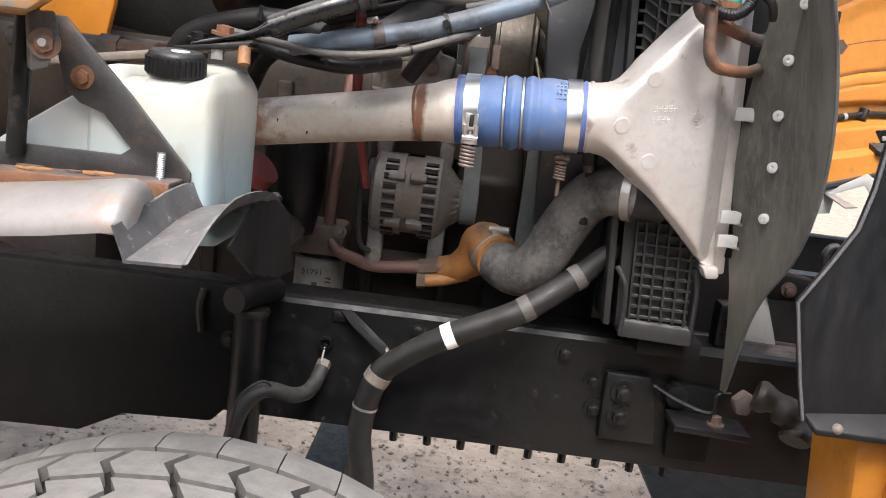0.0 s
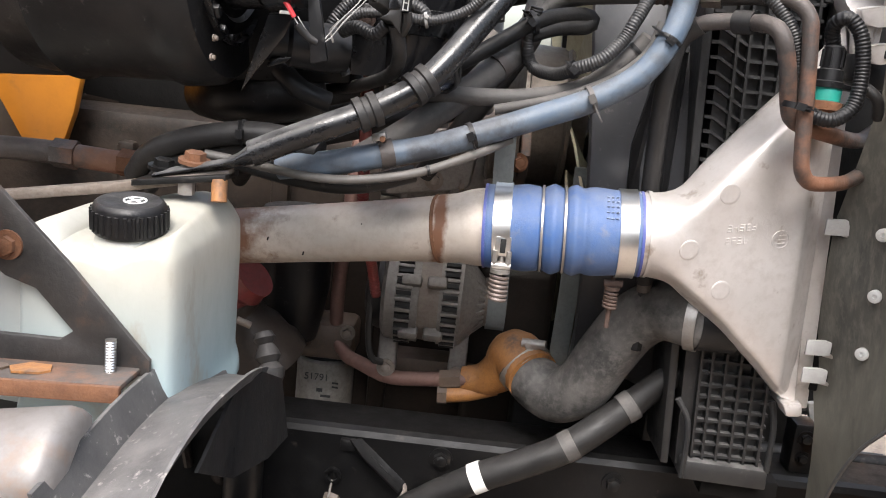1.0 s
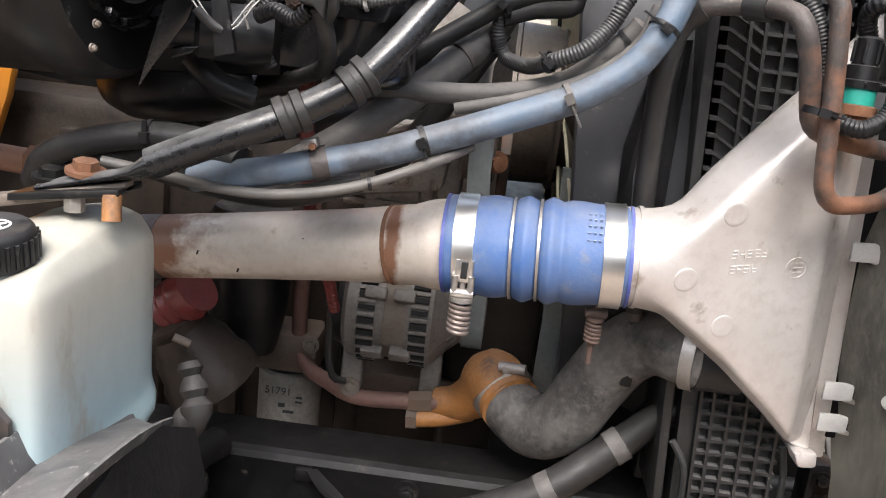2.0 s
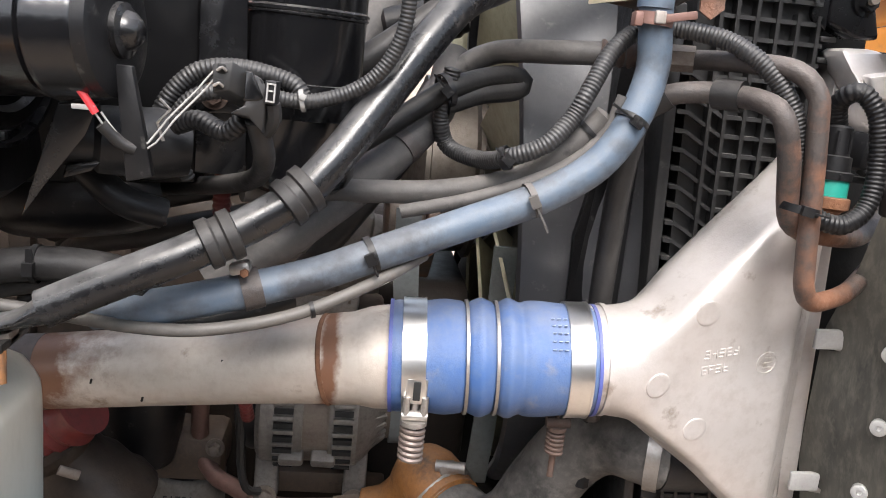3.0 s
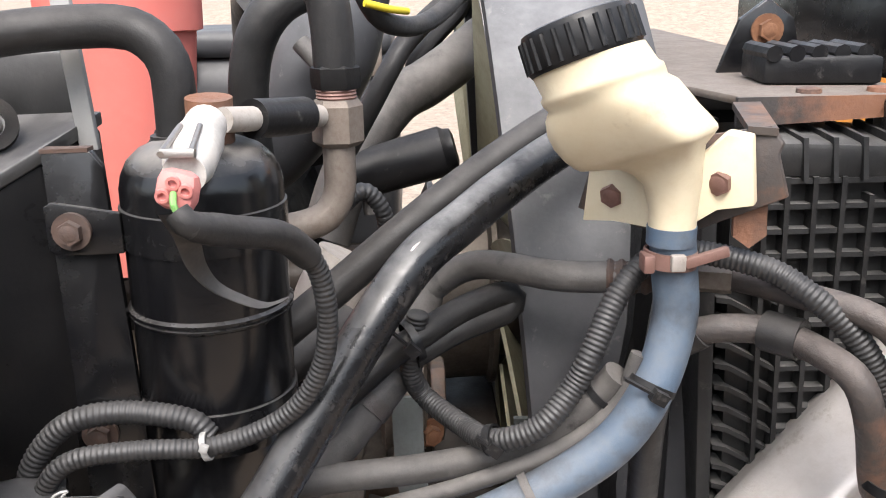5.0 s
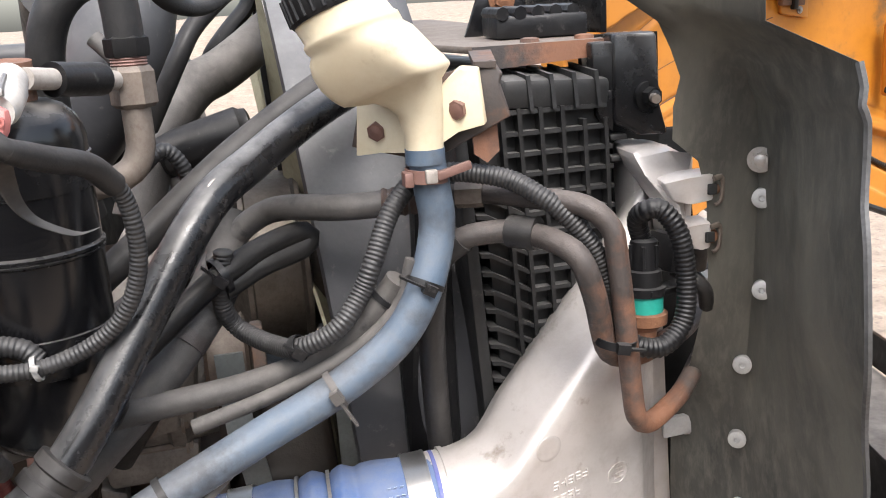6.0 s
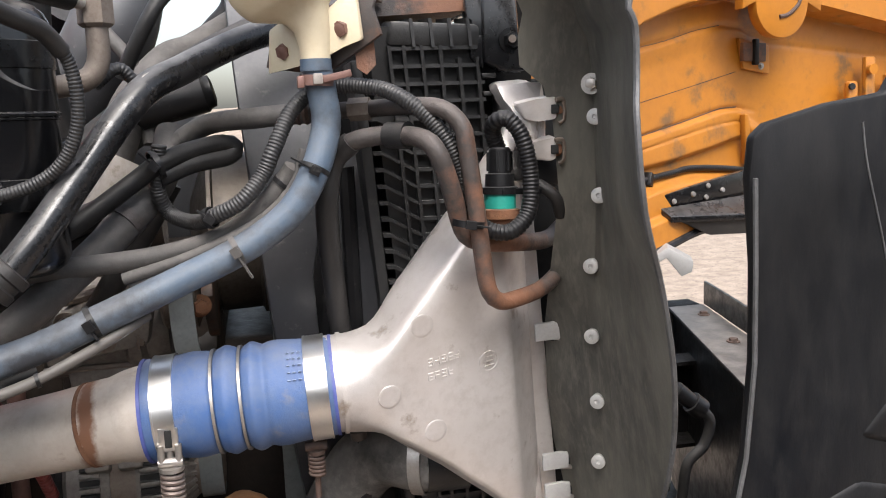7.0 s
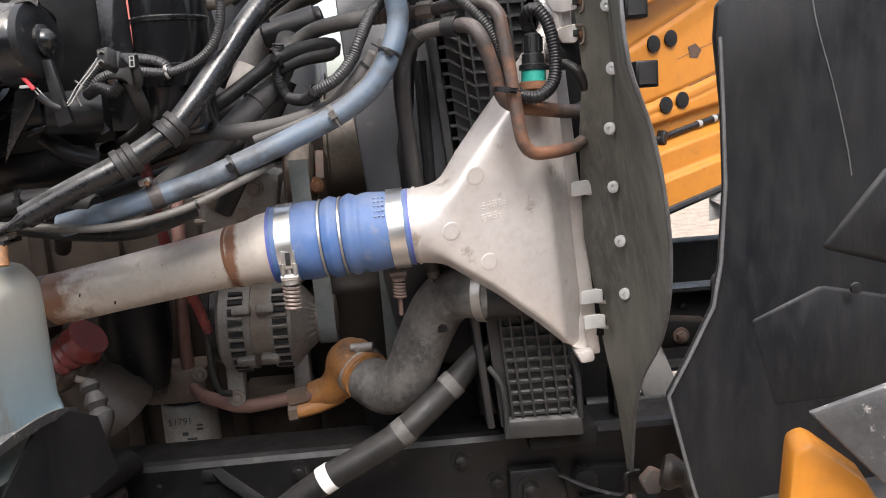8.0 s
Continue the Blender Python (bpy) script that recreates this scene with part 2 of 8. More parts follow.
OILY = material("oil soaked engine casting", (0.01, 0.008, 0.0068), (0.038, 0.027, 0.02), 0.45, 0.05, 14, 0.85, 0.2, (0.08, 0.065, 0.052), bump=0.5, bump_scale=70, spots=0.15, spot_color=(0.005, 0.0045, 0.004), spot_scale=18, spec=0.3)
DARK_RUBBER = material("dark hose rubber", (0.006, 0.006, 0.0065), (0.018, 0.017, 0.016), 0.42, 0, 16, 0.7, 0.25, (0.14, 0.132, 0.127), bump=0.25, spec=0.3, rough_var=0.2)
SLATE = material("slate grey housing plastic", (0.026, 0.028, 0.032), (0.045, 0.045, 0.048), 0.42, 0, 6, 0.7, 0.6, (0.2, 0.195, 0.19), bump=0.12)
GRAVEL = material("brown gravel", (0.33, 0.27, 0.215), (0.19, 0.15, 0.12), 0.9, 0, 9, 1.0, bump=0.5, bump_scale=120)
# near-black in place of the shade under the fender and between engine parts
SHADE_BLACK = material("shade black casting", (0.003, 0.003, 0.003), (0.008, 0.0075, 0.007), 0.6, 0, 12, 0.8, bump=0.6, bump_scale=60, spec=0.15)
DUSTY_ALU = material("dusty aluminium pipe", (0.36, 0.33, 0.30), (0.2, 0.175, 0.155), 0.6, 0.1, 20, 0.7, 0.6, (0.42, 0.385, 0.35), bump=0.25, spots=0.1, spot_color=(0.13, 0.1, 0.085), spot_scale=40)
DUSTY_STEEL = material("dusty black steel", (0.012, 0.012, 0.012), (0.03, 0.028, 0.027), 0.45, 0, 9, 0.7, 1.0, (0.2, 0.19, 0.18), bump=0.25, bump_scale=80)
# real dust, which also carries the lid's lit slope in its colour
DUSTY_PLASTIC = material("dusty black plastic", (0.012, 0.012, 0.0125), (0.03, 0.029, 0.028), 0.4, 0, 10, 0.6, 1.0, (0.17, 0.163, 0.16), bump=0.12)
CHIPPED = material("chipped black bracket paint", (0.014, 0.0135, 0.0135), (0.04, 0.036, 0.034), 0.42, 0, 14, 0.7, 0.3, bump=0.3, spots=0.36, spot_color=(0.075, 0.045, 0.033), spot_scale=13)
WORN_YELLOW = material("worn yellow bar paint", (0.42, 0.175, 0.03), (0.32, 0.17, 0.06), 0.5, 0, 9, 0.7, 0.2, bump=0.25, spots=0.5, spot_color=(0.22, 0.19, 0.155), spot_scale=14)
PALE_GREY = material("pale grey plastic", (0.3, 0.295, 0.285), (0.22, 0.215, 0.21), 0.55, 0, 10, 0.6, 0.3, (0.34, 0.33, 0.31), bump=0.1)
WASHER = material("pale rivet washer", (0.42, 0.42, 0.41), (0.3, 0.29, 0.28), 0.5, 0.3, 60, 0.5, bump=0.1)
WORN_EDGE = material("scuffed liner edge", (0.09, 0.09, 0.092), (0.04, 0.04, 0.04), 0.5, 0, 30, 0.8, bump=0.2)

HEATER_BLACK = material("smooth black box plastic", (0.004, 0.004, 0.0045), (0.008, 0.0078, 0.0078), 0.3, 0, 8, 0.6, 0.5, (0.12, 0.117, 0.116), bump=0.1, rough_var=0.2, spots=0.0, spot_color=(0.07, 0.066, 0.063), spot_scale=120, spec=0.16, dust_from=0.3)
CRUMPLED = material("crumpled dusty rubber", (0.016, 0.015, 0.0145), (0.05, 0.046, 0.043), 0.35, 0, 60, 0.8, 0.9, (0.22, 0.2, 0.185), bump=0.4, bump_scale=260)
MOTOR_CAN = material("dust covered motor can", (0.004, 0.004, 0.005), (0.009, 0.0088, 0.0088), 0.15, 0, 20, 0.6, 1.0, (0.26, 0.24, 0.22), bump=0.08, bump_scale=260, rough_var=0.08, dust_from=0.42)


def rust_stain(m, zones, color=(0.17, 0.065, 0.03), breadth=0.55):
    """Adds rust that spreads from places along the thing's x axis: (middle, reach)."""
    n, l = m.node_tree.nodes, m.node_tree.links
    b = n["Principled BSDF"]
    before = b.inputs["Base Color"].links[0].from_socket
    where = n.new("ShaderNodeTexCoord")
    sep = n.new("ShaderNodeSeparateXYZ")
    l.new(where.outputs["Object"], sep.inputs[0])
    total = None
    for middle, reach in zones:
        off = n.new("ShaderNodeMath")
        off.operation = "SUBTRACT"
        off.inputs[1].default_value = middle
        l.new(sep.outputs["X"], off.inputs[0])
        far = n.new("ShaderNodeMath")
        far.operation = "ABSOLUTE"
        l.new(off.outputs[0], far.inputs[0])
        near = n.new("ShaderNodeMapRange")
        near.inputs["From Min"].default_value, near.inputs["From Max"].default_value = 0.0, reach
        near.inputs["To Min"].default_value, near.inputs["To Max"].default_value = 1.0, 0.0
        l.new(far.outputs[0], near.inputs["Value"])
        if total is None:
            total = near.outputs[0]
        else:
            top = n.new("ShaderNodeMath")
            top.operation = "MAXIMUM"
            l.new(total, top.inputs[0])
            l.new(near.outputs[0], top.inputs[1])
            total = top.outputs[0]
    tex = n.new("ShaderNodeTexNoise")
    tex.inputs["Scale"].default_value, tex.inputs["Detail"].default_value, tex.inputs["Roughness"].default_value = 38.0, 8.0, 0.7
    l.new(where.outputs["Object"], tex.inputs["Vector"])
    add = n.new("ShaderNodeMath")
    add.operation = "ADD"
    l.new(total, add.inputs[0])
    l.new(tex.outputs["Fac"], add.inputs[1])
    edge = n.new("ShaderNodeMapRange")
    edge.inputs["From Min"].default_value, edge.inputs["From Max"].default_value = breadth + 0.45, breadth + 0.8
    l.new(add.outputs[0], edge.inputs["Value"])
    mix = n.new("ShaderNodeMix")
    mix.data_type = "RGBA"
    mix.inputs[7].default_value = (*color, 1)
    l.new(edge.outputs[0], mix.inputs[0])
    l.new(before, mix.inputs[6])
    l.new(mix.outputs[2], b.inputs["Base Color"])
    dull = n.new("ShaderNodeMapRange")
    dull.inputs["To Min"].default_value, dull.inputs["To Max"].default_value = b.inputs["Metallic"].default_value, 0.0
    l.new(edge.outputs[0], dull.inputs["Value"])
    l.new(dull.outputs[0], b.inputs["Metallic"])


rust_stain(ALUMINIUM, ((0.093, 0.019), (-0.175, 0.15)), (0.16, 0.075, 0.042), 0.52)
rust_stain(RUSTY_TUBE, ((0.0, 0.12),), (0.18, 0.085, 0.05), 0.6)


# ---------- building helpers ----------
def V(*p):
    return Vector(p)


def thing(name, base, label, category, group="", kind=""):
    ob = new(name)
    ob.location = base
    ob.empty_display_size = 0.02
    return tagged(ob, label, category, group, kind)


def root_of(ob):
    while ob.parent:
        ob = ob.parent
    return ob


def finish(bm, name, mat, base, smooth=40):
    bmesh.ops.recalc_face_normals(bm, faces=bm.faces[:])
    bmesh.ops.translate(bm, verts=bm.verts[:], vec=-Vector(base))
    me = bpy.data.meshes.new(name)
    bm.to_mesh(me)
    bm.free()
    me.materials.append(mat)
    if smooth:
        me.shade_smooth()
        me.set_sharp_from_angle(angle=radians(smooth))
    return me


def part(name, bm, mat, parent, label="", smooth=40):
    """One mesh under a thing or a part; bm is in world places."""
    ob = new(name, finish(bm, name, mat, root_of(parent).location, smooth))
    ob.parent = parent
    return tagged(ob, label)


def solo(name, bm, mat, label, category, group="", kind="", smooth=40):
    """A thing of one mesh."""
    low = min(v.co.z for v in bm.verts)
    xs, ys = [v.co.x for v in bm.verts], [v.co.y for v in bm.verts]
    base = V((min(xs) + max(xs)) / 2, (min(ys) + max(ys)) / 2, low)
    ob = new(name, finish(bm, name, mat, base, smooth))
    ob.location = base
    return tagged(ob, label, category, group, kind)


def smooth_path(points, step=0.006):
    """A rounded line through the points."""
    p = [Vector(q) for q in points]
    p = [p[0] * 2 - p[1]] + p + [p[-1] * 2 - p[-2]]
    out = []
    for a, b, c, d in zip(p, p[1:], p[2:], p[3:]):
        n = max(2, int((c - b).length / step))
        for i in range(n):
            t = i / n
            out.append(0.5 * (2 * b + (c - a) * t + (2 * a - 5 * b + 4 * c - d) * t * t + (3 * b - a - 3 * c + d) * t ** 3))
    out.append(p[-2])
    return out


def sweep(points, radius, seg=14, step=0.006, bm=None, flat=1.0, rounded=True, caps=True):
    """A tube along points; radius is a number or a function of the distance along it and the share of the way."""
    bm = bm or bmesh.new()
    path = smooth_path(points, step) if rounded else [Vector(q) for q in points]
    length = [0.0]
    for a, b in zip(path, path[1:]):
        length.append(length[-1] + (b - a).length)
    ahead = (path[1] - path[0]).normalized()
    side = ahead.orthogonal().normalized()
    if abs(ahead.z) < 0.9:
        side = (V(0, 0, 1) - ahead * ahead.z).normalized()
    rings = []
    for i, q in enumerate(path):
        a = (path[min(i + 1, len(path) - 1)] - path[max(i - 1, 0)]).normalized()
        side = (side - a * side.dot(a)).normalized()
        other = a.cross(side)
        r = radius(length[i], length[i] / length[-1]) if callable(radius) else radius
        rings.append([bm.verts.new(q + (side * math.cos(k) * flat + other * math.sin(k)) * r) for k in (2 * math.pi * j / seg for j in range(seg))])
    for u, v in zip(rings, rings[1:]):
        for j in range(seg):
            bm.faces.new((u[j], u[(j + 1) % seg], v[(j + 1) % seg], v[j]))
    if caps:
        bm.faces.new(rings[0][::-1])
        bm.faces.new(rings[-1])
    return bm


def corrugated(points, r, pitch=0.0036, depth=0.13, seg=12):
    """A split loom with its rings."""
    return sweep(points, lambda s, f: r * (1 - depth * (0.5 + 0.5 * math.cos(2 * math.pi * s / pitch))), seg, pitch / 4)


def rod(a, b, r, r2=None, seg=16, bm=None):
    bm = bm or bmesh.new()
    a, b = Vector(a), Vector(b)
    m = Matrix.Translation((a + b) / 2) @ (b - a).to_track_quat("Z", "Y").to_matrix().to_4x4()
    bmesh.ops.create_cone(bm, cap_ends=True, segments=seg, radius1=r, radius2=r if r2 is None else r2, depth=(b - a).length, matrix=m)
    return bm


def lathe(a, b, profile, seg=28, bm=None):
    """A turned body on the axis from a to b; profile: (metres along, radius)."""
    bm = bm or bmesh.new()
    a, b = Vector(a), Vector(b)
    turn = (b - a).to_track_quat("Z", "Y").to_matrix()
    rings = []
    for s, r in profile:
        rings.append([bm.verts.new(a + turn @ V(r * math.cos(k), r * math.sin(k), s)) for k in (2 * math.pi * j / seg for j in range(seg))])
    for u, v in zip(rings, rings[1:]):
        for j in range(seg):
            bm.faces.new((u[j], u[(j + 1) % seg], v[(j + 1) % seg], v[j]))
    bm.faces.new(rings[0][::-1])
    bm.faces.new(rings[-1])
    return bm


def box(c, size, rot=(0, 0, 0), bevel=0.0, bm=None, segments=2):
    own = bmesh.new()
    bmesh.ops.create_cube(own, size=1.0, matrix=pose(*c, *rot) @ Matrix.Diagonal((*size, 1)))
    if bevel:
        bmesh.ops.bevel(own, geom=own.edges[:], offset=bevel, segments=segments, affect="EDGES", profile=0.5)
    if bm is None:
        return own
    me = bpy.data.meshes.new("join")
    own.to_mesh(me)
    own.free()
    bm.from_mesh(me)
    bpy.data.meshes.remove(me)
    return bm


def slab(outline, push, bevel=0.0):
    """A plate: an outline of world points, pushed by a vector."""
    bm = bmesh.new()
    f = bm.faces.new([bm.verts.new(q) for q in outline])
    new_geom = bmesh.ops.extrude_face_region(bm, geom=[f])
    bmesh.ops.translate(bm, verts=[v for v in new_geom["geom"] if isinstance(v, bmesh.types.BMVert)], vec=push)
    bmesh.ops.recalc_face_normals(bm, faces=bm.faces[:])
    if bevel:
        bmesh.ops.bevel(bm, geom=[e for e in bm.edges if e.calc_face_angle(0) > 0.5], offset=bevel, segments=2, affect="EDGES", profile=0.5)
    return bm


def ring(c, axis, r, wide, thick, seg=32, start=0.0, end=360.0):
    """A flat band round an axis through c."""
    bm = bmesh.new()
    c, axis = Vector(c), Vector(axis).normalized()
    turn = axis.to_track_quat("Z", "Y").to_matrix()
    full = end - start >= 359.9
    count = seg if full else seg + 1
    rows = []
    for j in range(count):
        k = radians(start + (end - start) * j / seg)
        d = V(math.cos(k), math.sin(k), 0)
        rows.append([bm.verts.new(c + turn @ (d * (r + a) + V(0, 0, b))) for a, b in ((0, -wide / 2), (thick, -wide / 2), (thick, wide / 2), (0, wide / 2))])
    for i in range(count if full else count - 1):
        u, v = rows[i], rows[(i + 1) % count]
        for a in range(4):
            bm.faces.new((u[a], u[(a + 1) % 4], v[(a + 1) % 4], v[a]))
    if not full:
        bm.faces.new(rows[0])
        bm.faces.new(rows[-1][::-1])
    return bm


def hexbolt(c, axis, r, high, washer=True):
    """Bolt head with a dome and a washer, pointing along axis."""
    c, axis = Vector(c), Vector(axis).normalized()
    bm = rod(c, c + axis * high, r, r * 0.96, 6)
    lathe(c + axis * high, c + axis * (high + r), [(0, r * 0.7), (r * 0.12, r * 0.45)], 12, bm)
    if washer:
        rod(c - axis * 0.001, c + axis * r * 0.25, r * 1.5, None, 20, bm)
    return bm


def tie(c, axis, r, tail=None, wide=0.005):
    """A cable tie round a hose, with its lock and cut tail."""
    bm = ring(c, axis, r, wide, 0.0013, 20)
    c, axis = Vector(c), Vector(axis).normalized()
    if tail:
        d = Vector(tail).normalized()
        out = (V(0, -1, 0) - d * d.dot(V(0, -1, 0))).normalized()
        lock = c + out * (r + 0.002)
        q = d.to_track_quat("Z", "Y").to_euler()
        box(lock, (0.007, 0.007, 0.009), [math.degrees(v) for v in q], 0, bm)
        box(lock + d * Vector(tail).length / 2, (0.004, 0.0015, Vector(tail).length), [math.degrees(v) for v in q], 0, bm)
    return bm

# ---------- the yard ----------
GROUND_Z = -0.07


def build_ground():
    bm = bmesh.new()
    bmesh.ops.create_grid(bm, x_segments=90, y_segments=90, size=1.0)
    for v in bm.verts:
        x, y = (math.copysign(abs(c) ** 3.2 * 400, c) for c in (v.co.x, v.co.y))
        far = max(0.0, min(1.0, (math.hypot(x, y) - 16) / 14))
        z = GROUND_Z + 0.012 * noise.noise(V(x * 1.3, y * 1.3, 0)) * (1 if abs(x) + abs(y) > 1 else 0.4)
        if y > 5:
            z += 2.6 * far * far * (3 - 2 * far) * (0.8 + 0.2 * noise.noise(V(x * 0.05, y * 0.05, 3)))
        v.co = (x, y, z)
    solo("ground", bm, GROUND, "pale sandy gravel yard rising to a bank", "ground", kind="structure", smooth=180)
    rng = random.Random(4)
    verts, faces = [], []
    corner = ((1, 0, 0), (0, 1, 0), (-1, 0, 0), (0, -1, 0), (0, 0, 1), (0, 0, -1))
    for i in range(9000):
        x, y = rng.uniform(-1.4, 1.8), rng.uniform(1.0, 4.2)
        r = 0.0025 + 0.010 * rng.random() ** 4
        n = len(verts)
        turn = rng.uniform(0, 3)
        for a, b, c in corner:
            k = r * rng.uniform(0.7, 1.2)
            verts.append((x + (a * math.cos(turn) - b * math.sin(turn)) * k * 1.3, y + (a * math.sin(turn) + b * math.cos(turn)) * k, GROUND_Z + r * 0.45 + c * k * 0.8))
        for q in range(4):
            faces.append((n + q, n + (q + 1) % 4, n + 4))
            faces.append((n + (q + 1) % 4, n + q, n + 5))
    me = bpy.data.meshes.new("gravel")
    me.from_pydata(verts, [], faces)
    me.materials.append(GRAVEL)
    tagged(new("gravel", me), "loose brown gravel stones on the yard", "gravel", kind="stuff")


build_ground()
# unseen wall, added behind the viewer so black faces reflect something dark
solo("yard_wall", box((0, -4.6, 1.5), (30, 0.3, 3.2), bevel=0.02), WALL, "plain dark wall added behind the viewer to darken reflections", "wall", kind="structure")


# ---------- chassis ----------
def build_rail(name, y0, y1, label):
    """A C-section frame rail; the web stands at y0 and the flanges reach to y1."""
    base = thing(name, (0, y0, 0.76), label, "frame rail", "frame rails")
    x0, x1, top, low, t = -1.6, 1.25, 1.008, 0.795, 0.009
    s = 1 if y1 > y0 else -1
    profile = [(y0, low), (y0, top - 0.012), (y0 + s * 0.004, top - 0.004), (y0 + s * 0.012, top), (y1, top), (y1, top - t), (y0 + s * t, top - t), (y0 + s * t, low + t), (y1, low + t), (y1, low - 0.0), (y0 + s * 0.008, low - 0.004)]
    part("web", slab([(x0, y, z) for y, z in profile], (x1 - x0, 0, 0)), BLACK_METAL, base, smooth=25)
    return base


near_rail = build_rail("frame_rail", 1.33, 1.415, "black painted steel truck frame rail with bolts")
for x, z in ((0.002, 0.978), (0.246, 0.971), (0.298, 0.93), (0.305, 0.882)):
    part("bolt", hexbolt((x, 1.33, z), (0, -1, 0), 0.011, 0.011), BLACK_METAL, near_rail)
part("lip", box((0.2, 1.345, 0.797), (1.0, 0.012, 0.008), bevel=0.002), BLACK_METAL, near_rail)
for i in range(9):
    part("stud", rod((-0.02 + i * 0.058, 1.35, 0.8), (-0.02 + i * 0.058, 1.35, 0.772), 0.008, 0.007, 8), BLACK_METAL, near_rail)
far_rail = build_rail("frame_rail", 2.24, 2.16, "black painted far frame rail of the truck")
for x in (0.5, 0.62, 0.75, 0.9, 1.05):
    part("bolt", hexbolt((x, 2.24, 0.94), (0, -1, 0), 0.013, 0.012), BLACK_METAL, far_rail)

crossmember = thing("crossmember", (1.27, 2.0, 0.95), "black steel front crossmember with a dusty top", "crossmember")
part("shelf", slab([(1.175, 2.41, 1.08), (0.96, 1.59, 1.08), (0.9, 1.36, 1.08), (1.06, 1.34, 1.08), (1.14, 1.74, 1.08), (1.275, 2.41, 1.08)], (0, 0, -0.009), 0.002), DUSTY_STEEL, crossmember, "dusty top plate")
part("upright_flange", slab([(1.062, 1.34, 1.0805), (1.142, 1.74, 1.0805), (1.276, 2.41, 1.0805), (1.276, 2.41, 1.142), (1.142, 1.74, 1.142), (1.062, 1.34, 1.142)], (0.009, 0, 0), 0.002), BLACK_METAL, crossmember)
# black sheets added to stand for the dark void below the shelf
part("lower_web", slab([(0.908, 1.36, 1.069), (1.183, 2.40, 1.069), (1.183, 2.40, 0.58), (0.908, 1.36, 0.58)], (0.012, 0, 0)), BLACK_METAL, crossmember)
part("belly_pan", slab([(0.5, 1.43, 0.62), (0.905, 1.43, 0.62), (1.17, 2.4, 0.62), (0.5, 2.4, 0.62)], (0, 0, -0.006)), BLACK_METAL, crossmember)
part("side_beam", box((0.9, 2.45, 0.91), (0.75, 0.075, 0.34), bevel=0.008), SHADE_BLACK, crossmember)
for y in (1.75, 2.05, 2.3):
    x = 0.96 + (y - 1.59) * 0.262 + 0.07
    part("bolt", hexbolt((x, y, 1.08), (0, 0, 1), 0.010, 0.009), DARK_RUST, crossmember)


def build_spring_hanger():
    t = thing("spring_hanger", (0.36, 1.25, 0.84), "black cast spring hanger bolted to the frame rail", "bracket")
    part("plate", slab([(0.315, 1.33, 0.955), (0.385, 1.33, 0.955), (0.4, 1.33, 0.93), (0.41, 1.33, 0.84), (0.315, 1.33, 0.84)], (0, -0.022, 0), 0.004), BLACK_METAL, t)
    part("side_plate", slab([(0.42, 1.31, 0.95), (0.5, 1.31, 0.945), (0.5, 1.31, 0.82), (0.43, 1.31, 0.82)], (0, 0.02, 0), 0.003), SHADE_BLACK, t)
    part("ledge", box((0.475, 1.27, 0.9), (0.12, 0.07, 0.012), (0, 2, 0), bevel=0.003), BLACK_METAL, t)
    part("nut", hexbolt((0.485, 1.26, 0.907), (0, 0, 1), 0.009, 0.014), DARK_RUST, t)
    part("lug", lathe((0.43, 1.32, 0.93), (0.43, 1.2, 0.93), [(0, 0.02), (0.02, 0.018), (0.022, 0.01)], 18), BLACK_METAL, t)
    for z in (0.925, 0.885):
        part("bolt", hexbolt((0.345, 1.306, z), (0, -1, 0), 0.014, 0.014), BLACK_METAL, t)
    part("wire", sweep([(0.39, 1.3, 0.945), (0.43, 1.28, 0.93), (0.475, 1.26, 0.925), (0.48, 1.26, 0.955), (0.5, 1.26, 0.96)], 0.0035, 8), BLACK_METAL, t)
    part("shackle", sweep([(0.515, 1.2, 0.985), (0.55, 1.19, 0.975), (0.575, 1.18, 0.945), (0.572, 1.17, 0.93)], lambda s, f: 0.021 + 0.004 * math.sin(s * 160), 16), GREASY, t, "greasy cast shackle")


build_spring_hanger()


def build_front_stay():
    t = thing("front_stay", (0.6, 1.45, 0.98), "dusty grey steel stay between radiator and hood hinge", "bracket")
    part("foot", slab([(0.585, 1.45, 1.118), (0.615, 1.45, 1.127), (0.675, 1.45, 1.12), (0.68, 1.45, 1.08), (0.60, 1.45, 1.078)], (0.005, 0.04, 0), 0.005), SHADE_BLACK, t)
    part("arm", slab([(0.545, 1.46, 1.075), (0.60, 1.46, 1.082), (0.64, 1.46, 0.975), (0.575, 1.46, 0.97)], (0, 0.012, 0), 0.003), PALE_GREY, t)
    part("cross_tube", rod((0.47, 1.47, 0.985), (0.95, 1.47, 0.985), 0.015, None, 18), BLACK_METAL, t)
    part("bolt", hexbolt((0.63, 1.449, 1.1), (0, -1, 0), 0.009, 0.01), DARK_RUST, t)


build_front_stay()


def build_harness_plug():
    t = thing("harness_plug", (0.72, 1.62, 1.2), "black harness plug and leads hanging beside the radiator", "connector")
    part("plug", rod((0.778, 1.6, 1.15), (0.812, 1.6, 1.122), 0.015, 0.013, 14), BLACK_PLASTIC, t)
    part("collar", rod((0.806, 1.6, 1.127), (0.824, 1.6, 1.112), 0.018, None, 14), BLACK_PLASTIC, t)
    part("lead", sweep([(0.778, 1.6, 1.15), (0.76, 1.6, 1.165), (0.745, 1.6, 1.15), (0.75, 1.6, 1.11), (0.765, 1.6, 1.06), (0.76, 1.6, 0.98)], 0.008, 10), RUBBER, t)
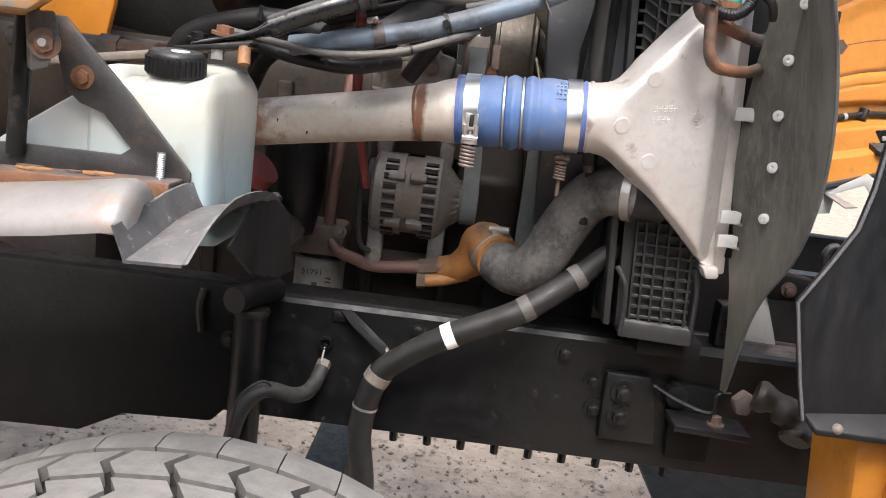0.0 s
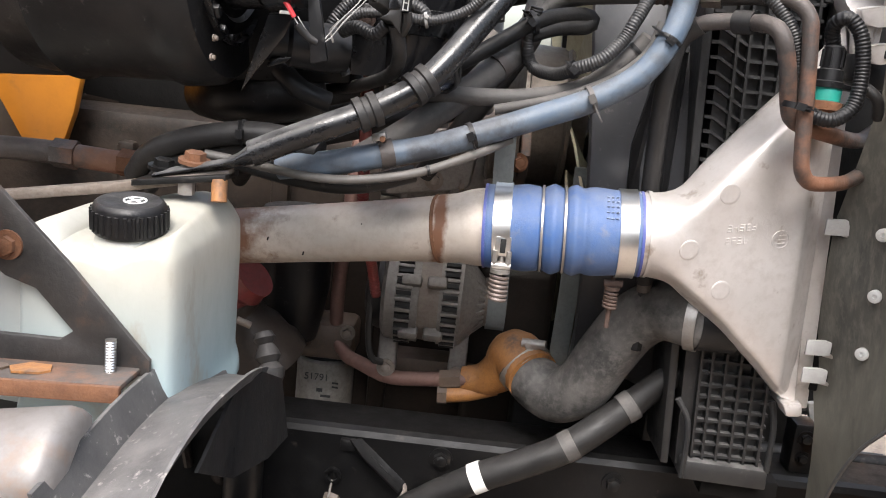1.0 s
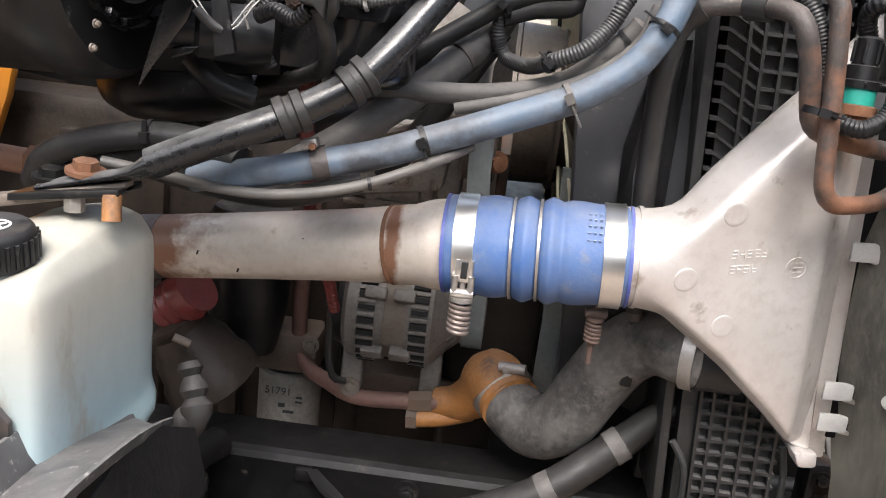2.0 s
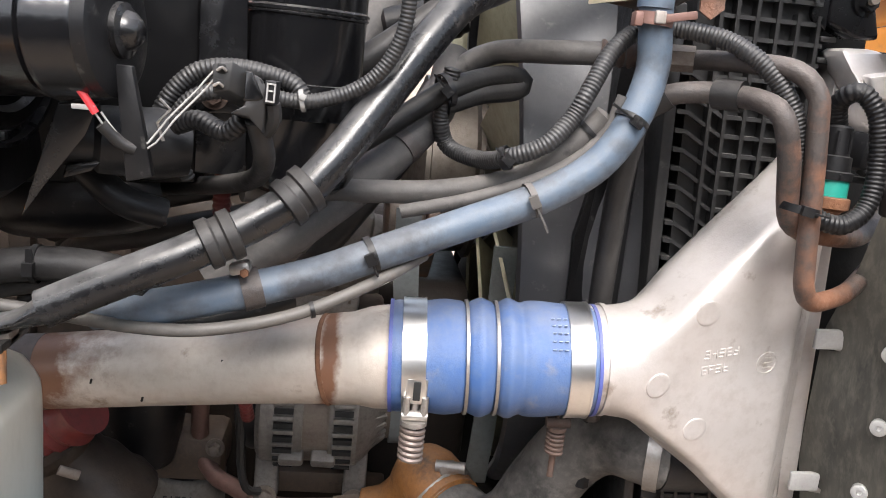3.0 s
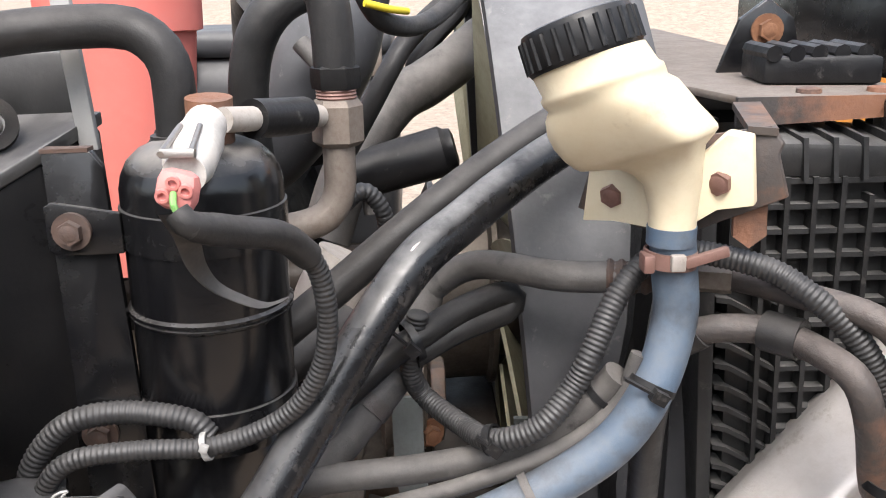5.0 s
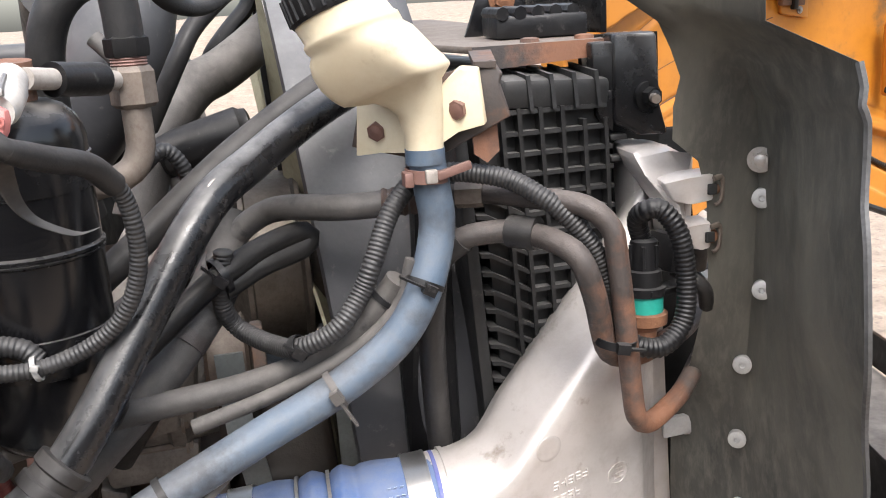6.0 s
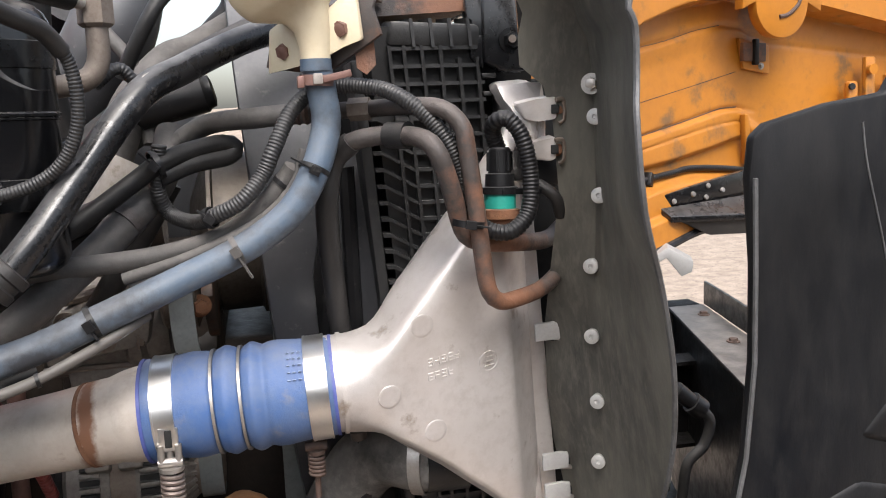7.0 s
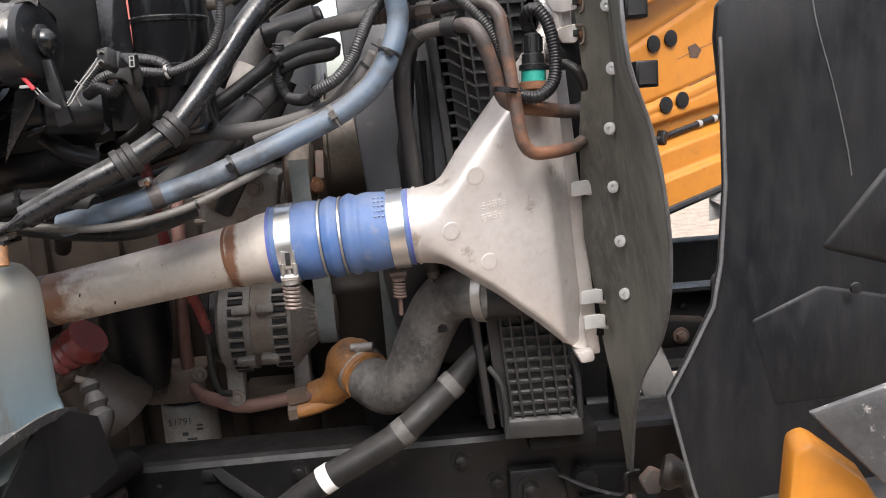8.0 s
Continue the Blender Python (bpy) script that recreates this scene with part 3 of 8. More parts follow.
    part("lead", sweep([(0.824, 1.6, 1.112), (0.84, 1.6, 1.09), (0.83, 1.6, 1.05), (0.80, 1.6, 1.02), (0.79, 1.6, 0.96)], 0.009, 10), RUBBER, t)


build_harness_plug()


def build_left_frame_parts():
    """The dark suspension and steering parts under the fender."""
    t = thing("suspension_tower", (-0.35, 1.3, 0.76), "black cast suspension tower with bolts under the fender", "suspension")
    # the fender's shade on this casting is put into its near-black colour
    part("casting", slab([(-1.2, 1.30, 1.02), (-0.27, 1.30, 1.02), (-0.25, 1.30, 0.98), (-0.25, 1.30, 0.86), (-0.298, 1.30, 0.812), (-0.324, 1.3, 0.783), (-0.47, 1.3, 0.776), (-0.545, 1.3, 0.737), (-1.2, 1.3, 0.72)], (0, 0.028, 0), 0.006), SHADE_BLACK, t)
    part("rib", sweep([(-0.346, 1.296, 0.94), (-0.35, 1.29, 0.98), (-0.346, 1.296, 1.01)], 0.007, 8), GREASY, t)
    part("bolt", hexbolt((-0.272, 1.3, 0.94), (0, -1, 0), 0.012, 0.012), GREASY, t)
    part("bolt", hexbolt((-0.30, 1.3, 0.93), (0, -1, 0), 0.010, 0.012), GREASY, t)
    p = thing("bump_post", (-0.258, 1.254, 0.77), "black rubber capped steel post beside the rail", "post")
    part("post", rod((-0.258, 1.254, 0.77), (-0.258, 1.254, 0.99), 0.026, None, 22), BLACK_METAL, p)
    part("cap", lathe((-0.258, 1.254, 0.99), (-0.258, 1.254, 1.1), [(0, 0.028), (0.006, 0.03), (0.012, 0.028), (0.014, 0.012)], 22), GREASY, p)
    part("eye", rod((-0.275, 1.21, 1.022), (-0.235, 1.31, 1.022), 0.02, None, 20), BLACK_METAL, p)


build_left_frame_parts()


def build_wheel():
    cx, cz, r, y0, y1 = -0.22, 0.43, 0.488, 0.66, 0.96
    t = thing("front_wheel", (cx, 0.81, GROUND_Z), "dusty black front truck wheel with deep block tread", "wheel")
    bm = lathe((cx, y0, cz), (cx, y1, cz), [(0, 0.30), (0.0, 0.40), (0.012, 0.455), (0.035, r - 0.004), (0.06, r), (0.24, r), (0.265, r - 0.004), (0.288, 0.455), (0.3, 0.40), (0.3, 0.30)], 120)
    # carcass in the darker rubber: groove shade is put into its colour
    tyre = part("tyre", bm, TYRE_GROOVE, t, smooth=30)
    rim = lathe((cx, y0 + 0.03, cz), (cx, y1 - 0.03, cz), [(0, 0.02), (0.0, 0.1), (0.03, 0.11), (0.05, 0.2), (0.02, 0.285), (0.0, 0.305), (0.24, 0.305)], 60)
    part("rim", rim, DIRTY_STEEL, t)
    # two rows of chevron blocks and straight shoulder ribs
    count, h = 44, 0.016
    block_mesh = {}
    for row, (a, b, skew) in enumerate(((0.012, 0.076, 0.0), (0.086, 0.146, 0.035), (0.156, 0.214, -0.035), (0.224, 0.288, 0.0))):
        for i in range(count):
            k = (i + (0.5 if row in (1, 2) else 0.15)) / count * 2 * math.pi
            if math.sin(k) < 0.45:
                continue
            if row not in block_mesh:
                half = math.pi / count * (0.975 if row in (0, 3) else 0.84)
                bm = bmesh.new()
                grid = []
                for rr in (r - 0.006, r + h):
                    for yy, sh in ((a, 0), ((a + b) / 2, skew), (b, 0)):
                        for side in (-1, 1):
                            ang = side * half + sh * (1 if row == 1 else -1) * (-1 if row == 2 else 1)
                            drop = 0.008 if rr > r and ((row == 0 and yy == a) or (row == 3 and yy == b)) else 0
                            grid.append(bm.verts.new((math.sin(ang) * (rr - drop), yy, math.cos(ang) * (rr - drop))))
                for f in ((6, 7, 9, 8), (8, 9, 11, 10), (0, 2, 8, 6), (2, 4, 10, 8), (1, 7, 9, 3), (3, 9, 11, 5), (0, 6, 7, 1), (4, 5, 11, 10)):
                    bm.faces.new([grid[q] for q in f])
                bmesh.ops.bevel(bm, geom=[e for e in bm.edges if len(e.link_faces) == 2 and all(v.index < 0 or True for v in e.verts) and e.calc_face_angle(0) > 0.8], offset=0.002, segments=1, affect="EDGES")
                block_mesh[row] = finish(bm, "tread_block", TYRE, (0, 0, 0), 30)
            ob = new("tread_block", block_mesh[row])
            ob.parent = tyre
            ob.matrix_local = Matrix.Translation((0, y0 - 0.81, cz - GROUND_Z)) @ Matrix.Rotation(math.pi / 2 - k, 4, "Y")
    return t


build_wheel()


# ---------- fender, step panel and washer tank ----------
def build_fender():
    t = thing("inner_fender", (-0.21, 0.88, 1.09), "dusty grey plastic inner fender channel with upright lips", "fender")
    left = [(-0.258, 0.708, 1.222), (-0.257, 0.76, 1.227), (-0.253, 0.84, 1.239), (-0.248, 0.93, 1.238), (-0.24, 1.04, 1.21)]
    right = [(-0.190, 0.708, 1.195), (-0.185, 0.75, 1.222), (-0.179, 0.81, 1.241), (-0.174, 0.89, 1.24), (-0.173, 0.945, 1.231), (-0.174, 0.99, 1.2165)]
    a, b = smooth_path(left, 0.02), smooth_path(right, 0.02)
    n = min(len(a), len(b))
    a = [a[round(i * (len(a) - 1) / (n - 1))] for i in range(n)]
    b = [b[round(i * (len(b) - 1) / (n - 1))] for i in range(n)]
    def strip(p, q, thick):
        bm = bmesh.new()
        rows = [[bm.verts.new(v) for v in (p[i], q[i], q[i] + thick, p[i] + thick)] for i in range(n)]
        for u, v in zip(rows, rows[1:]):
            for j in range(4):
                bm.faces.new((u[j], u[(j + 1) % 4], v[(j + 1) % 4], v[j]))
        bm.faces.new(rows[0])
        bm.faces.new(rows[-1])
        return bm
    low_a = [v + V(0.012, 0, -0.03 + 0.006 * i / n) for i, v in enumerate(a)]
    low_b = [v + V(-0.003, 0, -0.001 - 0.009 * min(1, 3 * i / n)) for i, v in enumerate(b)]
    part("channel_floor", strip(low_a, low_b, V(0, 0, -0.003)), FENDER, t, smooth=60)
    part("inner_lip", strip(a, low_a, V(0.003, 0, 0.0)), FENDER, t, smooth=60)
    part("outer_lip", strip([v + V(0, 0, 0.001) for v in b], low_b, V(0.003, 0, 0.0)), FENDER, t, smooth=60)
    part("end_flap", slab([(-0.17, 0.965, 1.222), (-0.163, 1.018, 1.196), (-0.16, 1.05, 1.119), (-0.166, 0.99, 1.122), (-0.176, 0.9, 1.145), (-0.182, 0.82, 1.19), (-0.177, 0.9, 1.228)], (-0.003, 0, 0)), LINER, t)
    part("rivet", lathe((-0.238, 0.95, 1.222), (-0.238, 0.95, 1.3), [(0, 0.006), (0.003, 0.005), (0.004, 0.002)], 10), BLACK_PLASTIC, t)


build_fender()


def build_step_panel():
    t = thing("step_panel", (-0.6, 0.75, 1.17), "silver grey moulded side panel above the wheel", "panel")
    prof = [(0.716, 1.2135), (0.7165, 1.2235), (0.727, 1.237), (0.742, 1.2505), (0.754, 1.2565), (0.766, 1.258), (0.776, 1.2555), (0.776, 1.249), (0.757, 1.2455), (0.724, 1.2145)]
    bm = bmesh.new()
    cols = []
    for x, dz, dy in ((-1.4, -0.19, 0.02), (-0.9, -0.105, 0.012), (-0.6, -0.056, 0.008), (-0.4, -0.0225, 0.003), (-0.32, -0.0105, 0), (-0.275, -0.0025, 0.0), (-0.262, -0.001, 0.001), (-0.255, -0.004, 0.004), (-0.251, -0.012, 0.010)):
        cols.append([bm.verts.new((x, y + dy, z + dz)) for y, z in prof])
    for u, v in zip(cols, cols[1:]):
        for j in range(len(prof)):
            bm.faces.new((u[j], u[(j + 1) % len(prof)], v[(j + 1) % len(prof)], v[j]))
    bm.faces.new(cols[0])
    bm.faces.new(cols[-1])
    part("shell", bm, SILVER_TRIM, t, smooth=50)
    part("shelf", box((-0.615, 0.888, 1.2255), (0.72, 0.086, 0.006), (0, -2.5, 0), bevel=0.002), RUSTY_PAINT, t, "rusted mounting shelf")
    part("shelf_edge", box((-0.615, 0.8445, 1.2205), (0.72, 0.006, 0.014), (0, -2.5, 0), bevel=0.001), RUST, t)


build_step_panel()


def build_stud():
    t = thing("stud", (-0.276, 0.873, 1.236), "bright zinc threaded stud with a nut on the rusty shelf", "bolt")
    part("shank", lathe((-0.276, 0.873, 1.234), (-0.276, 0.873, 1.3), [(i * 0.0012, 0.0042 + 0.0006 * (i % 2)) for i in range(32)], 12), CHROME, t)
    part("nut", rod((-0.276, 0.873, 1.234), (-0.276, 0.873, 1.242), 0.009, None, 6), CHROME, t)
    part("washer", rod((-0.276, 0.873, 1.231), (-0.276, 0.873, 1.234), 0.013, None, 20), CHROME, t)


build_stud()

rng = random.Random(8)
for x, y, s in ((-0.40, 0.86, 0.018), (-0.365, 0.865, 0.01), (-0.335, 0.862, 0.02), (-0.42, 0.88, 0.012)):
    pts = [(x + s * math.cos(a) * rng.uniform(0.5, 1.1) * 1.3, y + s * math.sin(a) * rng.uniform(0.4, 0.8), 1.229 + (x + 0.615) * 0.0437) for a in (i * math.pi / 3 for i in range(6))]
    solo("leaf", slab(pts, (0, 0, 0.002)), ORANGE_CAST if s > 0.015 else BROWN_CAST, "dry fallen orange leaf on the rusty shelf", "leaf", group="fallen leaves")


def build_tank_bracket():
    t = thing("tank_bracket", (-0.33, 0.885, 1.23), "chipped black A-shaped steel bracket holding the washer tank", "bracket")
    o = [(-0.406, 1.40), (-0.391, 1.40), (-0.318, 1.328), (-0.248, 1.251), (-0.248, 1.237), (-0.45, 1.228), (-0.62, 1.215), (-0.62, 1.25), (-0.439, 1.261), (-0.325, 1.262), (-0.314, 1.270), (-0.346, 1.304), (-0.372, 1.312), (-0.388, 1.325), (-0.395, 1.351)]
    part("plate", slab([(x, 0.885, z) for x, z in o], (0, 0.006, 0), 0.001), CHIPPED, t)
    part("bolt", hexbolt((-0.369, 0.885, 1.339), (0, -1, 0), 0.0085, 0.007), RUST, t)


build_tank_bracket()


def build_corner_mount():
    t = thing("cab_mount", (-0.42, 0.86, 1.33), "worn yellow square cab mount bar with a clevis", "mount")
    part("bar", slab([(-0.52, 0.768, 1.468), (-0.371, 0.768, 1.461), (-0.336, 0.768, 1.428), (-0.345, 0.768, 1.416), (-0.369, 0.768, 1.398), (-0.52, 0.768, 1.398)], (-0.042, 0.08, -0.004), 0.006), WORN_YELLOW, t)
    part("upper_plate", slab([(-0.6, 0.9, 1.56), (-0.405, 0.9, 1.56), (-0.403, 0.9, 1.4935), (-0.6, 0.9, 1.49)], (0, 0.006, 0), 0.001), YELLOW, t, "yellow painted plate with a hole")
    part("plate_hole", rod((-0.415, 0.8995, 1.503), (-0.415, 0.898, 1.503), 0.0032, None, 14), DARK_VENT, t)
    part("clevis", slab([(-0.393, 0.815, 1.4), (-0.367, 0.815, 1.402), (-0.362, 0.815, 1.383), (-0.371, 0.815, 1.348), (-0.389, 0.815, 1.342)], (-0.03, 0.05, 0), 0.002), GREY_RUBBER, t)
    part("bolt", hexbolt((-0.376, 0.815, 1.37), (0.3, -1, 0.05), 0.010, 0.008), RUSTY_PAINT, t)
    part("bolt_tip", rod((-0.374, 0.808, 1.3705), (-0.3725, 0.802, 1.371), 0.004, None, 12), STEEL, t)
    part("rod", rod((-0.425, 0.87, 1.40), (-0.437, 0.88, 1.25), 0.010), BLACK_METAL, t)


build_corner_mount()


def build_washer_tank():
    t = thing("washer_tank", (-0.31, 1.0, 1.17), "milky white plastic washer tank half full of blue fluid", "washer tank")
    def body(outline, y0, y1, dip=0.0):
        """A blow-moulded shell: the outline swept from front to back, drawn in round at both ends."""
        p = [V(x, 0, z) for x, z in outline]
        n = len(p)
        ring_ = []
        for k in range(n):
            a, b, c, d = p[k - 1], p[k], p[(k + 1) % n], p[(k + 2) % n]
            for f in (0.0, 0.2, 0.4, 0.6, 0.8):
                m = 0.5 * (2 * b + (c - a) * f + (2 * a - 5 * b + 4 * c - d) * f * f + (3 * b - a - 3 * c + d) * f ** 3)
                ring_.append(m * 0.5 + b.lerp(c, f) * 0.5)
        mid = sum(ring_, V(0, 0, 0)) / len(ring_)
        bm = bmesh.new()
        rows = []
        for f, shrink in ((0.0, 0.84), (0.012, 0.90), (0.04, 0.945), (0.08, 0.975), (0.14, 0.993), (0.2, 1.0), (0.4, 1.0), (0.6, 1.0), (0.8, 1.0), (0.92, 0.975), (0.98, 0.92), (1.0, 0.84)):
            y = y0 + (y1 - y0) * f
            row = []
            for q in ring_:
                v = mid + (q - mid) * shrink
                sink = dip * max(0.0, 1 - abs(v.x + 0.287) / 0.045) ** 0.6 * max(0.0, min(1.0, (0.985 - y) / 0.03)) * max(0.0, min(1.0, (v.z - 1.30) / 0.03)) if dip else 0.0
                row.append(bm.verts.new((v.x, y, v.z - sink)))
            rows.append(row)
        for u, v in zip(rows, rows[1:]):
            for k in range(len(u)):
                bm.faces.new((u[k], u[(k + 1) % len(u)], v[(k + 1) % len(u)], v[k]))
        bm.faces.new(rows[0])
        bm.faces.new(rows[-1])
        return bm
    main = [(-0.228, 1.165), (-0.229, 1.20), (-0.229, 1.26), (-0.229, 1.31), (-0.231, 1.342), (-0.245, 1.362), (-0.27, 1.368), (-0.31, 1.360), (-0.333, 1.345), (-0.35, 1.333), (-0.372, 1.305), (-0.374, 1.26), (-0.374, 1.20), (-0.372, 1.165)]
    part("body", body(main, 0.895, 1.10, 0.03), FLUID_BLUE, t, smooth=80)
    side = [(-0.33, 1.185), (-0.33, 1.25), (-0.33, 1.32), (-0.334, 1.346), (-0.348, 1.357), (-0.366, 1.352), (-0.38, 1.328), (-0.41, 1.307), (-0.48, 1.257), (-0.485, 1.23), (-0.48, 1.19), (-0.41, 1.185)]
    part("side_lobe", body(side, 0.905, 1.05), MILKY, t, smooth=80)
    neck = V(-0.287, 0.934, 1.343)
    up = V(0.02, -0.12, 1).normalized()
    part("neck", lathe(neck - up * 0.012, neck + up * 0.03, [(0, 0.034), (0.012, 0.030), (0.02, 0.026)], 28), MILKY, t)
    prof = [(0, 0.0305), (0.002, 0.0315), (0.022, 0.031), (0.026, 0.029), (0.0275, 0.027), (0.0275, 0.02), (0.0265, 0.018)]
    bm = lathe(neck + up * 0.008, neck + up * 0.06, prof, 72)
    turn = up.to_track_quat("Z", "Y").to_matrix()
    cap = part("cap", bm, BLACK_PLASTIC, t, "ribbed black screw cap with a white wiper symbol", smooth=30)
    for i in range(30):
        a = i * 2 * math.pi / 30
        c = neck + up * 0.02 + turn @ V(math.cos(a) * 0.0315, math.sin(a) * 0.0315, 0)
        part("grip_rib", rod(c - up * 0.009, c + up * 0.009, 0.0018, None, 6), BLACK_PLASTIC, cap)
    top = neck + up * 0.0352
    part("symbol", ring(top + turn @ V(0.004, 0.002, 0), up, 0.0085, 0.0008, 0.0016, 24), WHITE_TAPE, cap)
    part("symbol", box(top + turn @ V(0.004, 0.002, 0), (0.014, 0.0018, 0.0008), [math.degrees(q) for q in (turn @ Matrix.Rotation(0.7, 3, "Z")).to_euler()]), WHITE_TAPE, cap)
    part("symbol", box(top + turn @ V(0.004, 0.002, 0), (0.014, 0.0018, 0.0008), [math.degrees(q) for q in (turn @ Matrix.Rotation(-0.7, 3, "Z")).to_euler()]), WHITE_TAPE, cap)
    part("foot_cloth", sweep([(-0.215, 1.14, 1.2), (-0.205, 1.13, 1.175), (-0.198, 1.12, 1.15), (-0.215, 1.13, 1.14)], lambda s, f: 0.010 + 0.007 * f + 0.003 * math.sin(s * 300), 12), RUBBER, t, "dirty rubber boot")


build_washer_tank()

# ---------- charge air pipe, blue coupler and cooler tank ----------
def build_charge_pipe():
    t = thing("charge_air_pipe", (-0.12, 1.2, 1.26), "dull aluminium charge air pipe with rust stains", "pipe")
    a, b = V(-0.285, 1.232, 1.287), V(0.058, 1.168, 1.3495)
    axis = (b - a).normalized()
    def at(s):
        return a + axis * s
    length = (b - a).length
    part("tube", lathe(a, b, [(0, 0.034), (0.1, 0.0345), (0.2, 0.036), (0.235, 0.037), (0.262, 0.0385), (0.272, 0.0395), (0.29, 0.040), (0.305, 0.0435), (0.315, 0.0445), (length, 0.0445)], 44), ALUMINIUM, t, smooth=50)
    part("weld_bead", lathe(at(0.264), b, [(0, 0.0387), (0.001, 0.0398), (0.003, 0.0399), (0.0045, 0.0395)], 44), RUST, t, "rusted weld seam")
    for s, z, w in ((0.175, 0.012, 0.0028), (0.185, -0.002, 0.0022), (0.06, 0.002, 0.0018), (0.105, -0.018, 0.002), (0.215, 0.02, 0.0018)):
        c = at(s)
        part("nick", box(c + V(0, -math.sqrt(max(0.0, 0.0352 ** 2 - z * z)), z), (w, 0.0014, w * 2.6), (0, 15, 0), bevel=0.0005), GREASY, t)
    part("elbow", sweep([at(0.01), at(-0.03), at(-0.055) + V(0, 0.015, -0.005), at(-0.075) + V(0.0, 0.06, -0.02), at(-0.075) + V(0, 0.12, -0.04)], 0.0345, 28), RUSTY_TUBE, t, "rust browned pipe elbow")
    boot = thing("turbo_boot", (-0.3, 1.33, 1.16), "red silicone boot clamped to a brown casting", "hose")
    part("boot", lathe((-0.315, 1.335, 1.175), (-0.262, 1.315, 1.225), [(0, 0.028), (0.008, 0.031), (0.014, 0.028), (0.022, 0.032), (0.03, 0.0285), (0.038, 0.032), (0.046, 0.029), (0.06, 0.03)], 30), RED_SILICONE, boot)
    part("band", lathe((-0.327, 1.34, 1.163), (-0.262, 1.315, 1.225), [(0, 0.0345), (0.01, 0.0345)], 30), STEEL, boot)
    part("clamp_screw", rod((-0.285, 1.28, 1.165), (-0.267, 1.285, 1.157), 0.005, None, 12), DIRTY_STEEL, boot)
    part("casting", lathe((-0.26, 1.36, 1.08), (-0.315, 1.335, 1.175), [(0, 0.062), (0.02, 0.06), (0.03, 0.054), (0.055, 0.05), (0.07, 0.042), (0.088, 0.039), (0.094, 0.043), (0.102, 0.043), (0.106, 0.034)], 28), OILY, boot)


build_charge_pipe()


def build_coupler():
    t = thing("charge_air_coupler", (0.11, 1.19, 1.3), "ribbed blue silicone coupler with bright clamps", "hose coupler")
    a, b = V(0.0255, 1.171, 1.346), V(0.1965, 1.160, 1.357)
    axis = (b - a).normalized()
    r, length = 0.0475, (b - a).length
    prof = [(0, r - 0.001), (0.004, r)]
    n = 100
    for i in range(1, n):
        s = 0.004 + (length - 0.008) * i / n
        swell = 0.0018 * math.exp(-((s - 0.045) / 0.011) ** 2) + 0.0022 * math.exp(-((s - 0.122) / 0.016) ** 2)
        bulge = 0.0035 * sum(math.exp(-((s - c) / w) ** 2) for c, w in ((0.0752, 0.0065), (0.0985, 0.0060)))
        groove = 0.0032 * sum(math.exp(-((s - c) / 0.0022) ** 2) for c in (0.063, 0.0878)) + 0.0012 * math.exp(-((s - 0.109) / 0.003) ** 2)
        prof.append((s, r + swell + bulge - groove))
    prof.append((length, r - 0.001))
    hose = part("sleeve", lathe(a, b, prof, 56), BLUE_SILICONE, t, smooth=70)
    for s in (0.063, 0.0878):
        part("wire_ring", ring(a + axis * s, axis, r - 0.0012, 0.0026, 0.0028, 48), STEEL, t)
    for s in (0.0, length - 0.0005):
        part("lip", ring(a + axis * s, axis, r - 0.002, 0.003, 0.0026, 48), BLUE_EDGE, t)
    for s in (0.0195, 0.1560):
        band = part("clamp", ring(a + axis * s, axis, r + 0.0006, 0.0195, 0.0016, 56), CHROME, t, "bright steel band clamp")
        for e in (-0.0088, 0.0088):
            part("rolled_edge", ring(a + axis * (s + e), axis, r + 0.0016, 0.0018, 0.001, 56), CHROME, band)
    def t_bolt(x, y, z, coil_r, wire, turns, pin, bright, coil_mat, split):
        """The clamp's tightening bolt: bridge, trunnion and a spring round the bolt."""
        bolt = part("t_bolt", rod((x, y, z + 0.012), (x, y + 0.003, z - pin), 0.003, None, 10), bright, t)
        if split:
            part("bridge", slab([(x - 0.0085, y - 0.005, z + 0.03), (x + 0.0085, y - 0.005, z + 0.03), (x + 0.0085, y - 0.004, z + 0.012), (x + 0.004, y - 0.004, z + 0.008), (x - 0.004, y - 0.004, z + 0.008), (x - 0.0085, y - 0.004, z + 0.012)], (0, 0.004, 0), 0.001), CHROME, bolt)
            part("keyhole", box((x, y - 0.0055, z + 0.02), (0.006, 0.002, 0.016), bevel=0.0008), DARK_VENT, bolt)
            for dx in (-0.0075, 0.0075):
                part("leg", rod((x + dx, y - 0.003, z + 0.014), (x + dx, y - 0.002, z - 0.004), 0.0032, None, 10), bright, bolt)
        part("trunnion", rod((x - 0.0105, y - 0.001, z - 0.003), (x + 0.0105, y - 0.001, z - 0.003), 0.0045, None, 14), bright, bolt)
        part("nut", rod((x, y + 0.001, z - 0.007), (x, y + 0.001, z - 0.011), coil_r + wire, None, 14), bright, bolt)
        pitch = wire * 2.15
        coil = [(x + coil_r * math.cos(k), y + coil_r * math.sin(k) + 0.002, z - 0.012 - pitch * k / (2 * math.pi)) for k in (i * math.pi / 7 for i in range(14 * turns + 1))]
        part("spring", sweep(coil, wire, 7, rounded=False), coil_mat, bolt, "dull coil spring")
    t_bolt(0.0455, 1.125, 1.315, 0.0088, 0.0023, 6, 0.04, STEEL, SPRING, True)
    t_bolt(0.175, 1.16, 1.301, 0.0068, 0.0019, 5, 0.056, DARK_RUST, DARK_RUST, False)
    # faded lettering on the sleeve
    for i in range(5):
        for j in range(3):
            k = radians(118 + i * 8)
